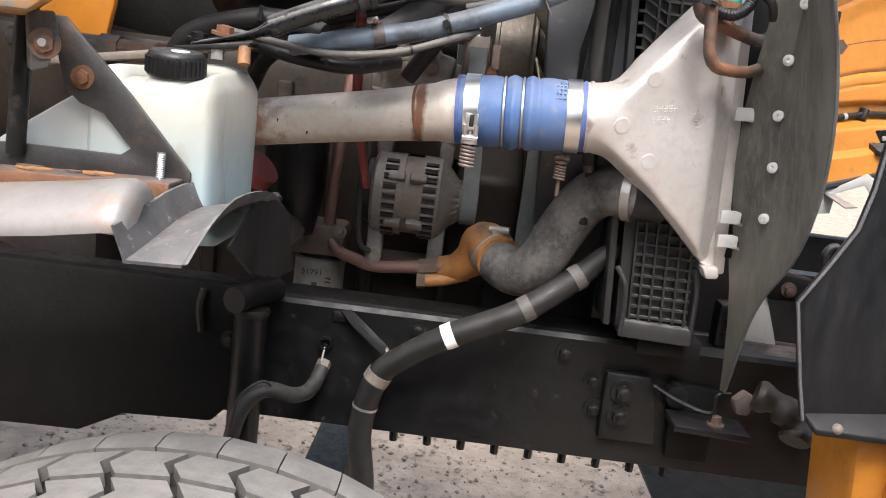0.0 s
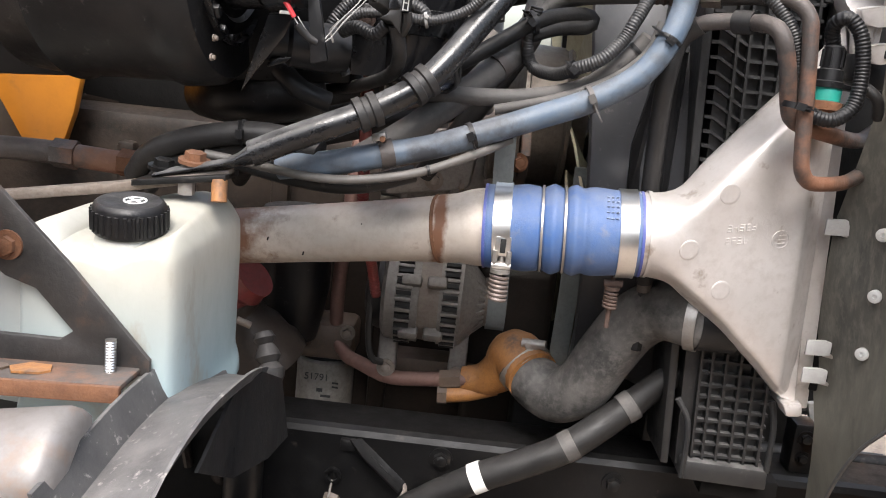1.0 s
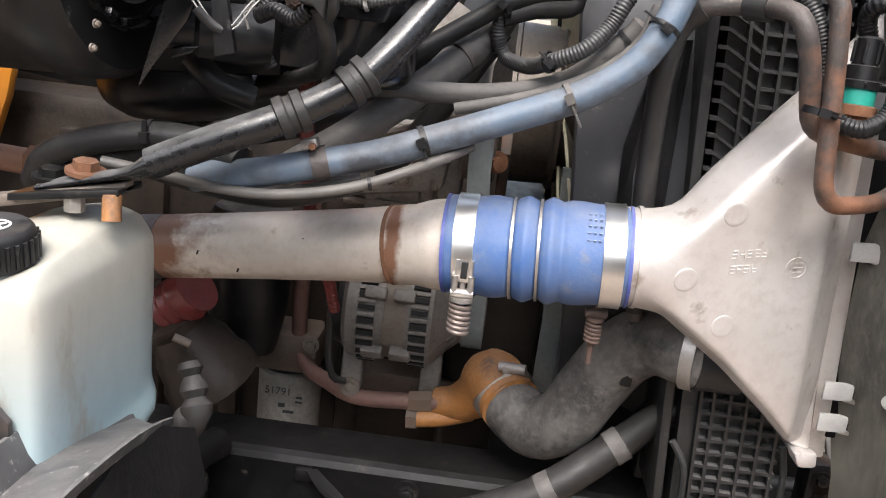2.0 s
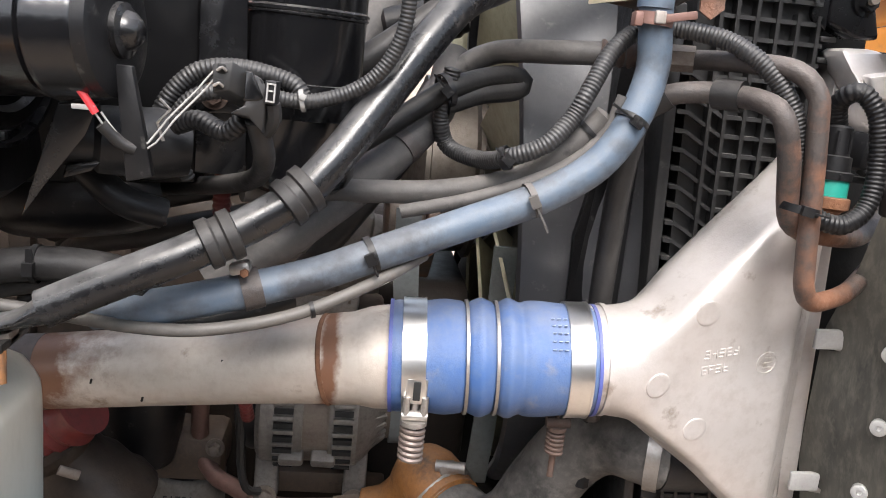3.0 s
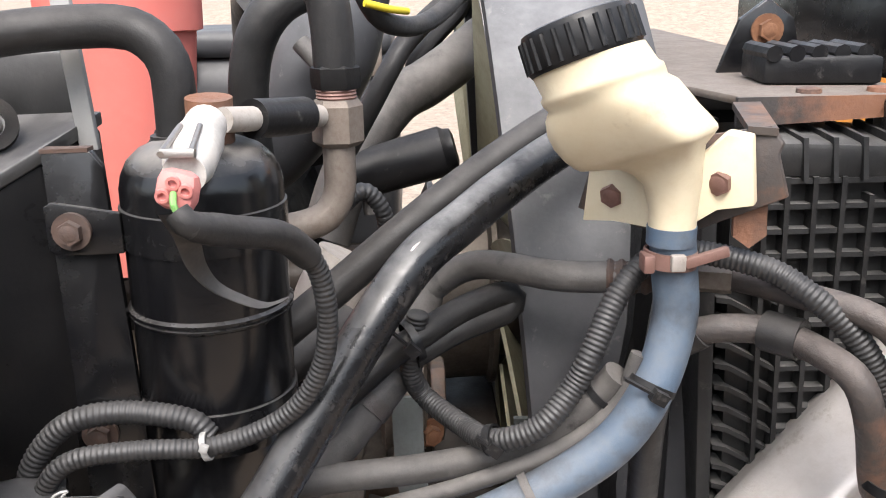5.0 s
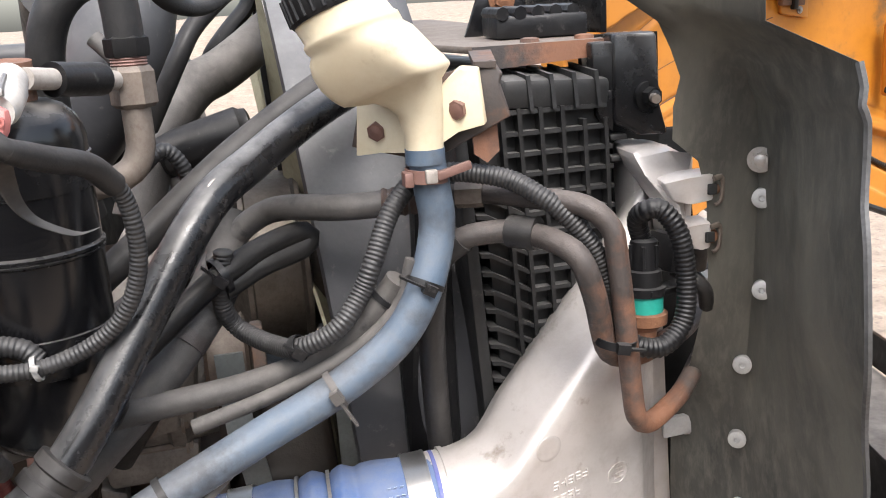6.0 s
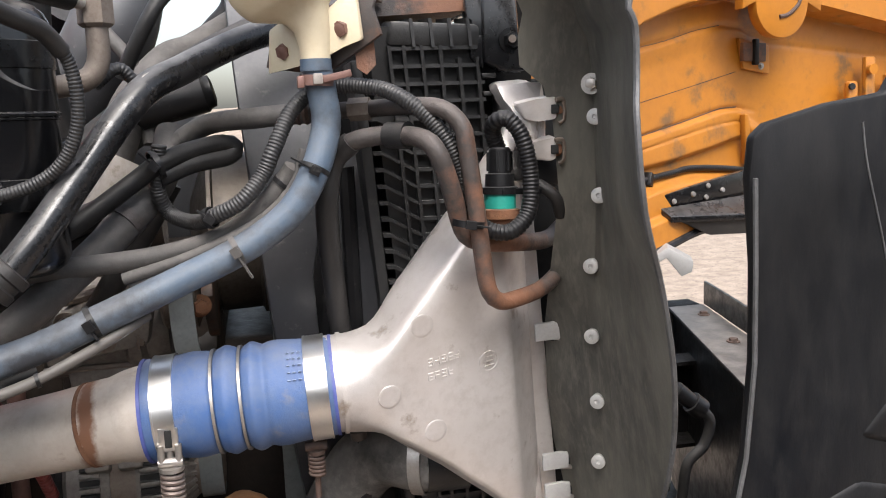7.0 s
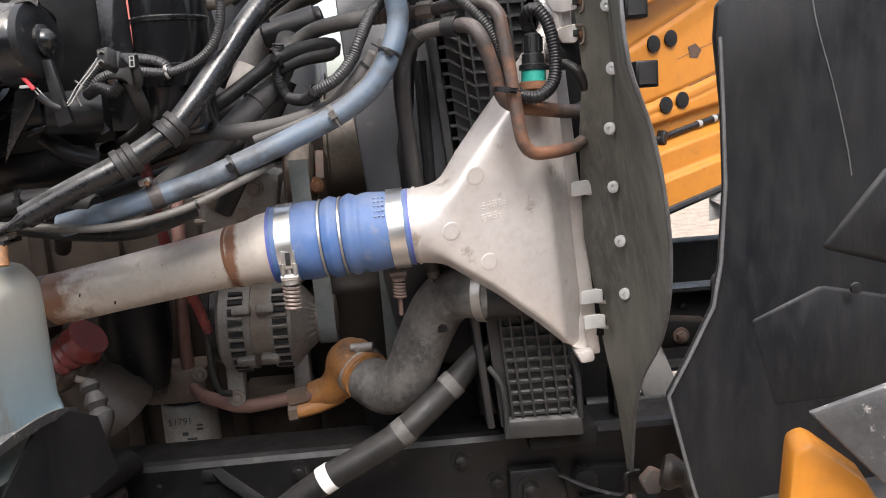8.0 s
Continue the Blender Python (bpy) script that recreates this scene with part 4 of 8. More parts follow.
            side = V(0, -math.cos(k - math.pi / 2), math.sin(k - math.pi / 2))
            c = a + axis * (0.128 + j * 0.005) + side * (r + 0.0016)
            part("print_bar", box(c, (0.0028, 0.0005, 0.0042), (math.degrees(math.pi - k + math.pi / 2) - 90, 0, 0)), PALE_PRINT, hose)


build_coupler()


def superellipse(cy, cz, hy, hz, n, seg=48):
    out = []
    for j in range(seg):
        k = 2 * math.pi * j / seg
        c, s = math.cos(k), math.sin(k)
        out.append((cy + math.copysign(abs(c) ** (2 / n), c) * hy, cz + math.copysign(abs(s) ** (2 / n), s) * hz))
    return out


def between(table, x):
    """Straight-line reading of a short table of (x, value)."""
    if x <= table[0][0]:
        return table[0][1]
    for (xa, va), (xb, vb) in zip(table, table[1:]):
        if x <= xb:
            return va + (vb - va) * (x - xa) / (xb - xa)
    return table[-1][1]


def build_cooler_tank():
    t = thing("cooler_end_tank", (0.33, 1.18, 1.15), "cast aluminium charge air cooler end tank with a flared neck", "cooler tank")
    top_line = [(0.19, 1.409), (0.21, 1.410), (0.235, 1.423), (0.263, 1.453), (0.289, 1.486), (0.333, 1.539), (0.36, 1.578), (0.39, 1.63), (0.42, 1.66)]
    low_line = [(0.19, 1.312), (0.212, 1.310), (0.236, 1.299), (0.262, 1.285), (0.30, 1.258), (0.35, 1.215), (0.398, 1.168), (0.43, 1.14)]

    def face(x, z):
        """The flat front of the casting."""
        return 1.215 + 0.236 * x - 0.113 * z

    neck_y, neck_z, neck_r = 1.162, 1.3575, 0.0465
    bm = bmesh.new()
    rings = []
    # x of the column, how far its front is set back, how far its height is drawn in
    columns = [(0.186, 0, 0), (0.2, 0, 0), (0.208, 0, 0)] + [(0.214 + 0.008 * i, 0, 0) for i in range(20)] + [(0.371, 0.0015, 0), (0.3745, 0.006, 0.001), (0.384, 0.017, 0.003), (0.396, 0.03, 0.006), (0.402, 0.033, 0.009)]
    for x0, back, draw in columns:
        shear = 0.09 * min(1.0, max(0.0, (x0 - 0.25) / 0.11))
        high = low = 1.36
        for i in range(8):
            high = between(top_line, x0 + (1.36 - high) * shear) - draw
            low = between(low_line, x0 + (1.36 - low) * shear) + draw
        bevel = 0.031 * min(1.0, max(0.0, (x0 - 0.208) / 0.04))
        xc = x0 + (1.36 - high) * shear
        xl = x0 + (1.36 - low) * shear
        corners = [(face(xl, low + 0.015) + back, low + 0.015), (face(xc, high - bevel) + back, high - bevel), (max(1.172, face(xc, high) + back + 0.012), high), (1.2, high - 0.016), (1.212, (high + low) / 2), (1.205, low + 0.004), (max(1.166, face(xl, low) + back + 0.016), low)]
        # round the corners a little, then walk round at even steps along each side
        soft = []
        for k, p in enumerate(corners):
            q, r = corners[k - 1], corners[(k + 1) % len(corners)]
            for other in (q, r):
                d = math.hypot(other[0] - p[0], other[1] - p[1])
                f = min(0.45, 0.005 / max(d, 1e-6))
                soft.append((p[0] + (other[0] - p[0]) * f, p[1] + (other[1] - p[1]) * f))
        walkround = []
        for k, p in enumerate(soft):
            r = soft[(k + 1) % len(soft)]
            steps = 2 if k % 2 == 0 else 8
            walkround += [(p[0] + (r[0] - p[0]) * i / steps, p[1] + (r[1] - p[1]) * i / steps) for i in range(steps)]
        tank = min(1.0, max(0.0, (x0 - 0.208) / 0.055))
        tank = tank * tank * (3 - 2 * tank)
        row = []
        for y, z in walkround:
            a = math.atan2(z - (high + low) / 2, y - 1.168)
            r = neck_r + 0.002 * min(1.0, max(0.0, (x0 - 0.2) / 0.02))
            cy, cz = neck_y + math.cos(a) * r, neck_z + math.sin(a) * r
            yy, zz = cy + (y - cy) * tank, cz + (z - cz) * tank
            row.append(bm.verts.new((x0 + (1.36 - zz) * shear, yy, zz)))
        rings.append(row)
    for u, v in zip(rings, rings[1:]):
        for j in range(len(u)):
            bm.faces.new((u[j], u[(j + 1) % len(u)], v[(j + 1) % len(u)], v[j]))
    bm.faces.new(rings[0])
    bm.faces.new(rings[-1])
    bmesh.ops.recalc_face_normals(bm, faces=bm.faces[:])
    tree = BVHTree.FromBMesh(bm)
    body = part("casting", bm, CAST, t, smooth=75)
    def on(x, z):
        hit, nrm, _, _ = tree.ray_cast(V(x, 0.9, z), V(0, 1, 0))
        return hit, (nrm if nrm.y < 0 else -nrm)
    part("neck_bead", ring((0.2035, 1.162, 1.3575), (1, -0.03, 0.04), 0.0458, 0.004, 0.0028, 40), CAST, t)
    # header flange with folded tabs
    part("header", slab([(0.405, 1.212, 1.155), (0.372, 1.172, 1.635), (0.394, 1.172, 1.635), (0.44, 1.212, 1.155)], (0, 0.06, 0), 0.004), CAST, t)
    part("foot_block", slab([(0.4, 1.192, 1.166), (0.426, 1.194, 1.168), (0.429, 1.196, 1.15), (0.409, 1.194, 1.148)], (0, 0.03, 0), 0.005), CAST, t)
    for z, x in ((1.386, 0.4155), (1.243, 0.424), (1.2085, 0.4265)):
        y = 1.166 + (1.384 - z) * 0.06
        tab = part("tab", slab([(x - 0.015, y + 0.003, z + 0.009), (x + 0.004, y, z + 0.011), (x + 0.013, y + 0.002, z + 0.0085), (x + 0.013, y + 0.002, z - 0.0075), (x - 0.015, y + 0.003, z - 0.009)], (0.001, 0.006, 0), 0.0012), WASHER, t, "bent bright metal tab")
        part("tab_lip", slab([(x + 0.013, y + 0.003, z - 0.0045), (x + 0.0175, y + 0.004, z - 0.007), (x + 0.0175, y + 0.004, z - 0.0105), (x + 0.005, y + 0.003, z - 0.0085)], (0, 0.003, 0)), STEEL, tab)
        part("tab_slot", box((x + 0.009, y + 0.009, z - 0.004), (0.014, 0.006, 0.012)), DARK_VENT, tab)
    for x, z, r in ((0.243, 1.353, 0.0115), (0.276, 1.417, 0.0115), (0.288, 1.309, 0.0115)):
        c, nrm = on(x, z)
        part("boss", lathe(c - nrm * 0.001, c + nrm, [(0, r), (0.0014, r - 0.0003), (0.0018, r - 0.001), (0.0014, r - 0.004), (0.0013, 0.002)], 26), CAST, t)
    c, nrm = on(0.344, 1.371)
    badge = part("badge_ring", ring(c, nrm, 0.0092, 0.0016, 0.0014, 28), CAST, t)
    part("badge_mark", box(c + V(-0.0035, 0, -0.0005), (0.0015, 0.0018, 0.010), (0, 8, 13)), CAST, badge)
    for dz in (-0.0042, 0.0002, 0.0046):
        part("badge_mark", box(c + V(0.001, 0, dz), (0.0085, 0.0018, 0.0013), (0, -6, 13)), CAST, badge)
    # worn cast numbers: short raised strokes, too worn to read
    rng = random.Random(12)
    for row, count in ((0, 5), (1, 4)):
        for i in range(count):
            cx, cz = 0.2835 + i * 0.0068, 1.3795 - row * 0.0145 + i * 0.0009
            for dz in (-0.0034, 0.0, 0.0034):
                if dz and rng.random() < 0.25:
                    continue
                c, nrm = on(cx + 0.0003, cz + dz)
                part("cast_number", box(c, (0.0046, 0.0014, 0.0013), (0, -8, 13), bevel=0.0003), CAST, body)
            c, nrm = on(cx + rng.choice((-0.0018, 0.0022)), cz)
            part("cast_number", box(c, (0.0012, 0.0014, 0.0078), (0, -8, 13), bevel=0.0003), CAST, body)
    # upper mount and bright clips beside the sensor
    part("upper_arm", slab([(0.356, 1.145, 1.636), (0.361, 1.128, 1.62), (0.378, 1.122, 1.594), (0.388, 1.128, 1.545), (0.404, 1.134, 1.545), (0.4035, 1.13, 1.618), (0.397, 1.13, 1.63), (0.39, 1.145, 1.638)], (0.004, 0.045, 0), 0.007), CAST, t, "sloping cast shoulder", smooth=25)
    for z, x0, x1 in ((1.609, 0.3745, 0.405), (1.573, 0.384, 0.404)):
        clip = part("clip", slab([(x0 - 0.005, 1.117, z + 0.006), (x0 + 0.012, 1.108, z + 0.0095), (x1, 1.107, z + 0.011), (x1, 1.107, z - 0.009), (x0 + 0.014, 1.109, z - 0.011), (x0 + 0.003, 1.117, z - 0.0095)], (0.002, 0.022, 0.002), 0.0025), CAST, t, "cast lug holding a bright clip")
        part("clip_leaf", sweep([(x1 - 0.002, 1.105, z + 0.008), (x1 + 0.005, 1.107, z + 0.0085), (x1 + 0.008, 1.109, z + 0.003), (x1 + 0.0075, 1.11, z - 0.010), (x1 + 0.003, 1.111, z - 0.013)], 0.0015, 8, flat=1.5), DIRTY_STEEL, clip, "bent bright metal clip")
        part("clip_slot", box((x1 - 0.002, 1.1065, z), (0.007, 0.003, 0.008), bevel=0.0008), DARK_VENT, clip)
        part("clip_screw", hexbolt((x1 + 0.003, 1.113, z - 0.001), (0.3, -1, 0), 0.0038, 0.004), RUST, clip)


build_cooler_tank()


# ---------- radiator, shroud and fan ----------
def build_radiator_tank():
    t = thing("radiator_side_tank", (0.33, 1.27, 1.02), "black ribbed plastic radiator side tank with dusty ribs", "radiator")
    def lean(bm):
        """The whole tank leans back: its foot stands further forward than its head."""
        for v in bm.verts:
            v.co.x += 0.089 * (1.68 - v.co.z)
        return bm
    def y_at(z):
        return 1.225 - (z - 1.168) * 0.114
    def strip(x0, x1, z0, z1, deep, set_back=0.0):
        return slab([(x0, y_at(z0) + set_back, z0), (x1, y_at(z0) + set_back, z0), (x1, y_at(z1) + set_back, z1), (x0, y_at(z1) + set_back, z1)], (0, deep, 0))
    part("core", lean(strip(0.246, 0.352, 1.05, 1.69, 0.1, 0.009)), RIBBED, t)
    # near-black backing sheets, added to keep the gaps beside the tank dark
    part("side_post", lean(strip(0.35, 0.41, 1.5, 1.72, 0.02, 0.035)), SHADE_BLACK, t)
    part("back_plate", box((0.475, 1.5, 1.06), (0.15, 0.01, 0.2)), SHADE_BLACK, t)
    step = 0.0162
    for i in range(39):
        z = 1.052 + i * step
        y = y_at(z)
        chevron = 1.27 < z < 1.60
        x0 = 0.275 if chevron else 0.262
        part("rib", lean(slab([(x0, y, z), (0.352, y, z), (0.352, y, z + 0.0034), (x0, y, z + 0.0034)], (0, 0.019, 0))), RIBBED, t)
        if chevron:
            part("rib", lean(slab([(0.238, y + 0.004, z + 0.017), (0.246, y, z + 0.017), (x0, y, z), (x0, y, z + 0.0036), (0.246, y, z + 0.0206), (0.238, y + 0.004, z + 0.0206)], (0, 0.02, 0))), RIBBED, t)
    for x in (0.262, 0.2755, 0.2925, 0.31, 0.3275, 0.345):
        part("upright_rib", lean(strip(x, x + 0.0032, 1.052, 1.672 if x < 0.32 else 1.66, 0.019, -0.0012)), RIBBED, t)
    part("head", lean(slab([(0.262, y_at(1.672), 1.672), (0.352, y_at(1.668), 1.668), (0.352, y_at(1.69), 1.69), (0.268, y_at(1.694), 1.694)], (0, 0.06, 0.006), 0.004)), RIBBED, t)
    for x in (0.285, 0.303, 0.321, 0.339):
        part("head_rib", lean(slab([(x, y_at(1.69) - 0.002, 1.67), (x + 0.003, y_at(1.69) - 0.002, 1.67), (x + 0.003, y_at(1.69) - 0.001, 1.696), (x, y_at(1.69) - 0.001, 1.696)], (0, 0.05, 0.004))), RIBBED, t)
    for z in (1.678, 1.66, 1.643, 1.626):
        part("tooth", lean(box((0.357, y_at(z) + 0.006, z), (0.014, 0.012, 0.0045), bevel=0.001)), RIBBED, t)
    part("side_flange", lean(slab([(0.226, y_at(1.05) + 0.004, 1.05), (0.226, y_at(1.66) + 0.004, 1.66), (0.237, y_at(1.66) + 0.004, 1.66), (0.237, y_at(1.05) + 0.004, 1.05)], (0, 0.1, 0), 0.003)), RIBBED, t)
    part("lower_skirt", sweep([(0.287, 1.228, 1.145), (0.3, 1.226, 1.125), (0.306, 1.226, 1.1), (0.308, 1.23, 1.04)], 0.004, 8), RIBBED, t)
    part("lower_skirt", sweep([(0.402, 1.228, 1.155), (0.409, 1.226, 1.12), (0.412, 1.23, 1.06)], 0.004, 8), RIBBED, t)
    part("foot", slab([(0.306, 1.226, 1.065), (0.413, 1.226, 1.062), (0.415, 1.228, 1.035), (0.306, 1.228, 1.038)], (0, 0.09, 0), 0.003), RIBBED, t)
    # near-black sheet, added to fill the dark gap beside the cooler header
    part("end_plate", lean(box((0.402, 1.215, 1.41), (0.075, 0.01, 0.46), bevel=0.003)), SHADE_BLACK, t)
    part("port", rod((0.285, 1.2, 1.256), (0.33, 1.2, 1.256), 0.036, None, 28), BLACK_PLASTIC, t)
    part("stand", box((0.39, 1.3, 1.023), (0.1, 0.1, 0.03), bevel=0.005), SHADE_BLACK, t)
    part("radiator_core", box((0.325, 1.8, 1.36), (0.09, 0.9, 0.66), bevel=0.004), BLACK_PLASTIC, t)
    # near-black beam, widened to keep the gap under the radiator hose dark
    part("lower_beam", box((0.28, 1.79, 0.94), (0.36, 0.72, 0.3), bevel=0.008), SHADE_BLACK, t)
    side = thing("radiator_mount", (0.505, 1.37, 1.008), "black steel radiator side mount standing on the rail", "bracket")
    part("post", box((0.505, 1.37, 1.045), (0.034, 0.04, 0.075), bevel=0.006), BLACK_METAL, side)
    part("bolt", hexbolt((0.505, 1.35, 1.062), (0, -1, 0), 0.008, 0.008), BLACK_METAL, side)
    part("bolt", hexbolt((0.505, 1.35, 1.032), (0, -1, 0), 0.007, 0.007), BLACK_METAL, side)


build_radiator_tank()


def build_top_frame():
    t = thing("radiator_top_frame", (0.33, 1.3, 1.69), "rust spotted steel radiator top frame", "frame")
    part("top_plate", slab([(0.255, 1.185, 1.712), (0.37, 1.185, 1.712), (0.37, 1.8, 1.73), (0.22, 1.8, 1.73), (0.235, 1.25, 1.714)], (0, 0, 0.006), 0.002), DIRTY_STEEL, t)
    part("front_edge", slab([(0.25, 1.184, 1.718), (0.37, 1.184, 1.718), (0.37, 1.184, 1.706), (0.25, 1.184, 1.700)], (0, 0.004, 0)), RUSTY_TUBE, t)
    leg = part("black_leg", slab([(0.352, 1.165, 1.722), (0.383, 1.153, 1.722), (0.386, 1.152, 1.668), (0.392, 1.15, 1.645), (0.372, 1.156, 1.645), (0.352, 1.165, 1.655)], (0.004, 0.03, 0), 0.004), BLACK_PAINT, t)
    part("leg_channel", slab([(0.338, 1.172, 1.716), (0.354, 1.166, 1.716), (0.354, 1.166, 1.648), (0.342, 1.172, 1.66)], (0.004, 0.03, 0), 0.002), BLACK_PAINT, leg)
    part("bolt", hexbolt((0.377, 1.157, 1.674), (0.2, -1, 0), 0.0078, 0.009), BLACK_METAL, leg)
    part("bolt", rod((0.377, 1.148, 1.674), (0.374, 1.137, 1.674), 0.0035, None, 10), DIRTY_STEEL, leg)
    for x, y in ((0.30, 1.20), (0.345, 1.20)):
        part("rivet", lathe((x, y, 1.717), (x, y, 1.8), [(0, 0.008), (0.004, 0.0075), (0.005, 0.004)], 12), RUSTY_TUBE, t)
    cap = part("filler_block", slab([(0.285, 1.235, 1.72), (0.36, 1.225, 1.72), (0.362, 1.275, 1.722), (0.288, 1.285, 1.722)], (0, 0, 0.018), 0.003), BLACK_PLASTIC, t, "dark corrugated insulator block")
    for i in range(5):
        part("block_rib", rod((0.29 + i * 0.015, 1.232, 1.74), (0.292 + i * 0.015, 1.28, 1.741), 0.0055, None, 8), BLACK_PLASTIC, cap)
    ear = part("ear", slab([(0.28, 1.31, 1.72), (0.345, 1.31, 1.72), (0.335, 1.31, 1.76), (0.315, 1.31, 1.775), (0.295, 1.31, 1.76)], (0, 0.006, 0), 0.001), BLACK_PAINT, t)
    part("bolt", hexbolt((0.315, 1.31, 1.752), (0, -1, 0), 0.008, 0.007), RUST, ear)
    part("side_wall", box((0.385, 1.4, 1.75), (0.006, 0.3, 0.06), bevel=0.001), BLACK_PAINT, t)
    bracket = thing("reservoir_bracket", (0.22, 1.15, 1.6), "rusty steel bracket carrying the reservoir", "bracket")
    part("plate", slab([(0.152, 1.172, 1.655), (0.16, 1.167, 1.69), (0.238, 1.104, 1.713), (0.243, 1.10, 1.704), (0.241, 1.10, 1.698), (0.247, 1.098, 1.676), (0.2, 1.135, 1.645)], (0.003, 0.004, 0), 0.001), RUSTY_PAINT, bracket)
    part("arm", slab([(0.228, 1.11, 1.712), (0.24, 1.10, 1.712), (0.262, 1.18, 1.716), (0.245, 1.18, 1.716)], (0, 0, -0.004)), RUSTY_PAINT, bracket)
    part("leg", slab([(0.226, 1.118, 1.69), (0.242, 1.112, 1.69), (0.244, 1.112, 1.652), (0.236, 1.115, 1.644), (0.228, 1.118, 1.65)], (0, 0.003, 0)), RUSTY_TUBE, bracket)


build_top_frame()

FAN_C = V(0.149, 1.65, 1.45)


def build_shroud():
    t = thing("fan_shroud", (0.2, 1.65, 1.05), "grey plastic fan shroud ring beside the radiator", "fan shroud")
    bm = bmesh.new()
    prof = [(0.0, 0.402), (0.002, 0.412), (0.01, 0.414), (0.05, 0.412), (0.075, 0.416), (0.11, 0.43), (0.12, 0.445), (0.12, 0.43), (0.075, 0.408), (0.01, 0.400)]
    cols = []
    for j in range(96):
        k = 2 * math.pi * j / 96
        x0 = FAN_C.x - 0.012 * math.cos(k)
        cols.append([bm.verts.new((x0 + s - 0.09 * r * math.sin(k), FAN_C.y - r * math.cos(k), FAN_C.z + r * math.sin(k))) for s, r in prof])
    for i in range(96):
        u, v = cols[i], cols[(i + 1) % 96]
        for a in range(len(prof)):
            bm.faces.new((u[a], u[(a + 1) % len(prof)], v[(a + 1) % len(prof)], v[a]))
    part("ring", bm, SHROUD, t, smooth=60)
    part("edge_trim", ring((0.146, 1.65, 1.45), (1, 0.0, 0.09), 0.399, 0.010, 0.005, 72), PALE_GREY, t)
    part("side_box", slab([(0.192, 1.262, 1.30), (0.19, 1.238, 1.36), (0.186, 1.228, 1.45), (0.205, 1.23, 1.55), (0.215, 1.24, 1.70), (0.254, 1.225, 1.70), (0.254, 1.262, 1.30)], (0, 0.3, 0)), BLACK_PLASTIC, t, smooth=0)
    part("cable_guide", sweep([(0.228, 1.235, 1.2), (0.226, 1.225, 1.4), (0.224, 1.218, 1.56)], 0.008, 8), BLACK_PLASTIC, t)


build_shroud()


def build_fan():
    t = thing("radiator_fan", (0.12, 1.65, 1.1), "yellowed plastic engine cooling fan at rest", "fan")
    part("hub", lathe((0.04, 1.65, 1.45), (0.2, 1.65, 1.45), [(0, 0.05), (0.018, 0.1), (0.026, 0.116), (0.028, 0.123), (0.034, 0.123), (0.036, 0.116), (0.066, 0.115), (0.092, 0.114), (0.096, 0.122), (0.102, 0.122), (0.104, 0.112), (0.106, 0.09), (0.13, 0.09)], 56), DRUM, t, "dull turned steel fan clutch drum")
    for i in range(9):
        a = 2 * math.pi * i / 9 + 0.15
        bm = bmesh.new()
        rows = []
        for r, w in ((0.11, 0.05), (0.18, 0.062), (0.26, 0.07), (0.34, 0.074), (0.385, 0.07)):
            rows.append([bm.verts.new((0.169 + s * 0.033 + th - 0.09 * r * math.sin(a), r * math.cos(a + s * w / r), r * math.sin(a + s * w / r))) for s, th in ((-1, 0), (0, -0.006), (1, 0), (1, 0.004), (0, -0.002), (-1, 0.004))])
        for u, v in zip(rows, rows[1:]):
            for j in range(6):
                bm.faces.new((u[j], u[(j + 1) % 6], v[(j + 1) % 6], v[j]))
        bm.faces.new(rows[0])
        bm.faces.new(rows[-1])
        bmesh.ops.translate(bm, verts=bm.verts[:], vec=(0, 1.65, 1.45))
        part("blade", bm, FAN, t, smooth=60)
    part("upright_arm", slab([(0.114, 1.65, 1.80), (0.121, 1.65, 1.80), (0.133, 1.65, 1.66), (0.139, 1.65, 1.54), (0.125, 1.65, 1.54), (0.115, 1.65, 1.70)], (0, 0.02, 0), 0.001), BLACK_PLASTIC, t, "black fan arm")
    part("curved_arm", sweep([(0.052, 1.65, 1.69), (0.06, 1.65, 1.712), (0.084, 1.65, 1.74), (0.108, 1.65, 1.765), (0.118, 1.65, 1.79)], 0.011, 10, flat=0.8), BLACK_PLASTIC, t, "black fan arm")


build_fan()


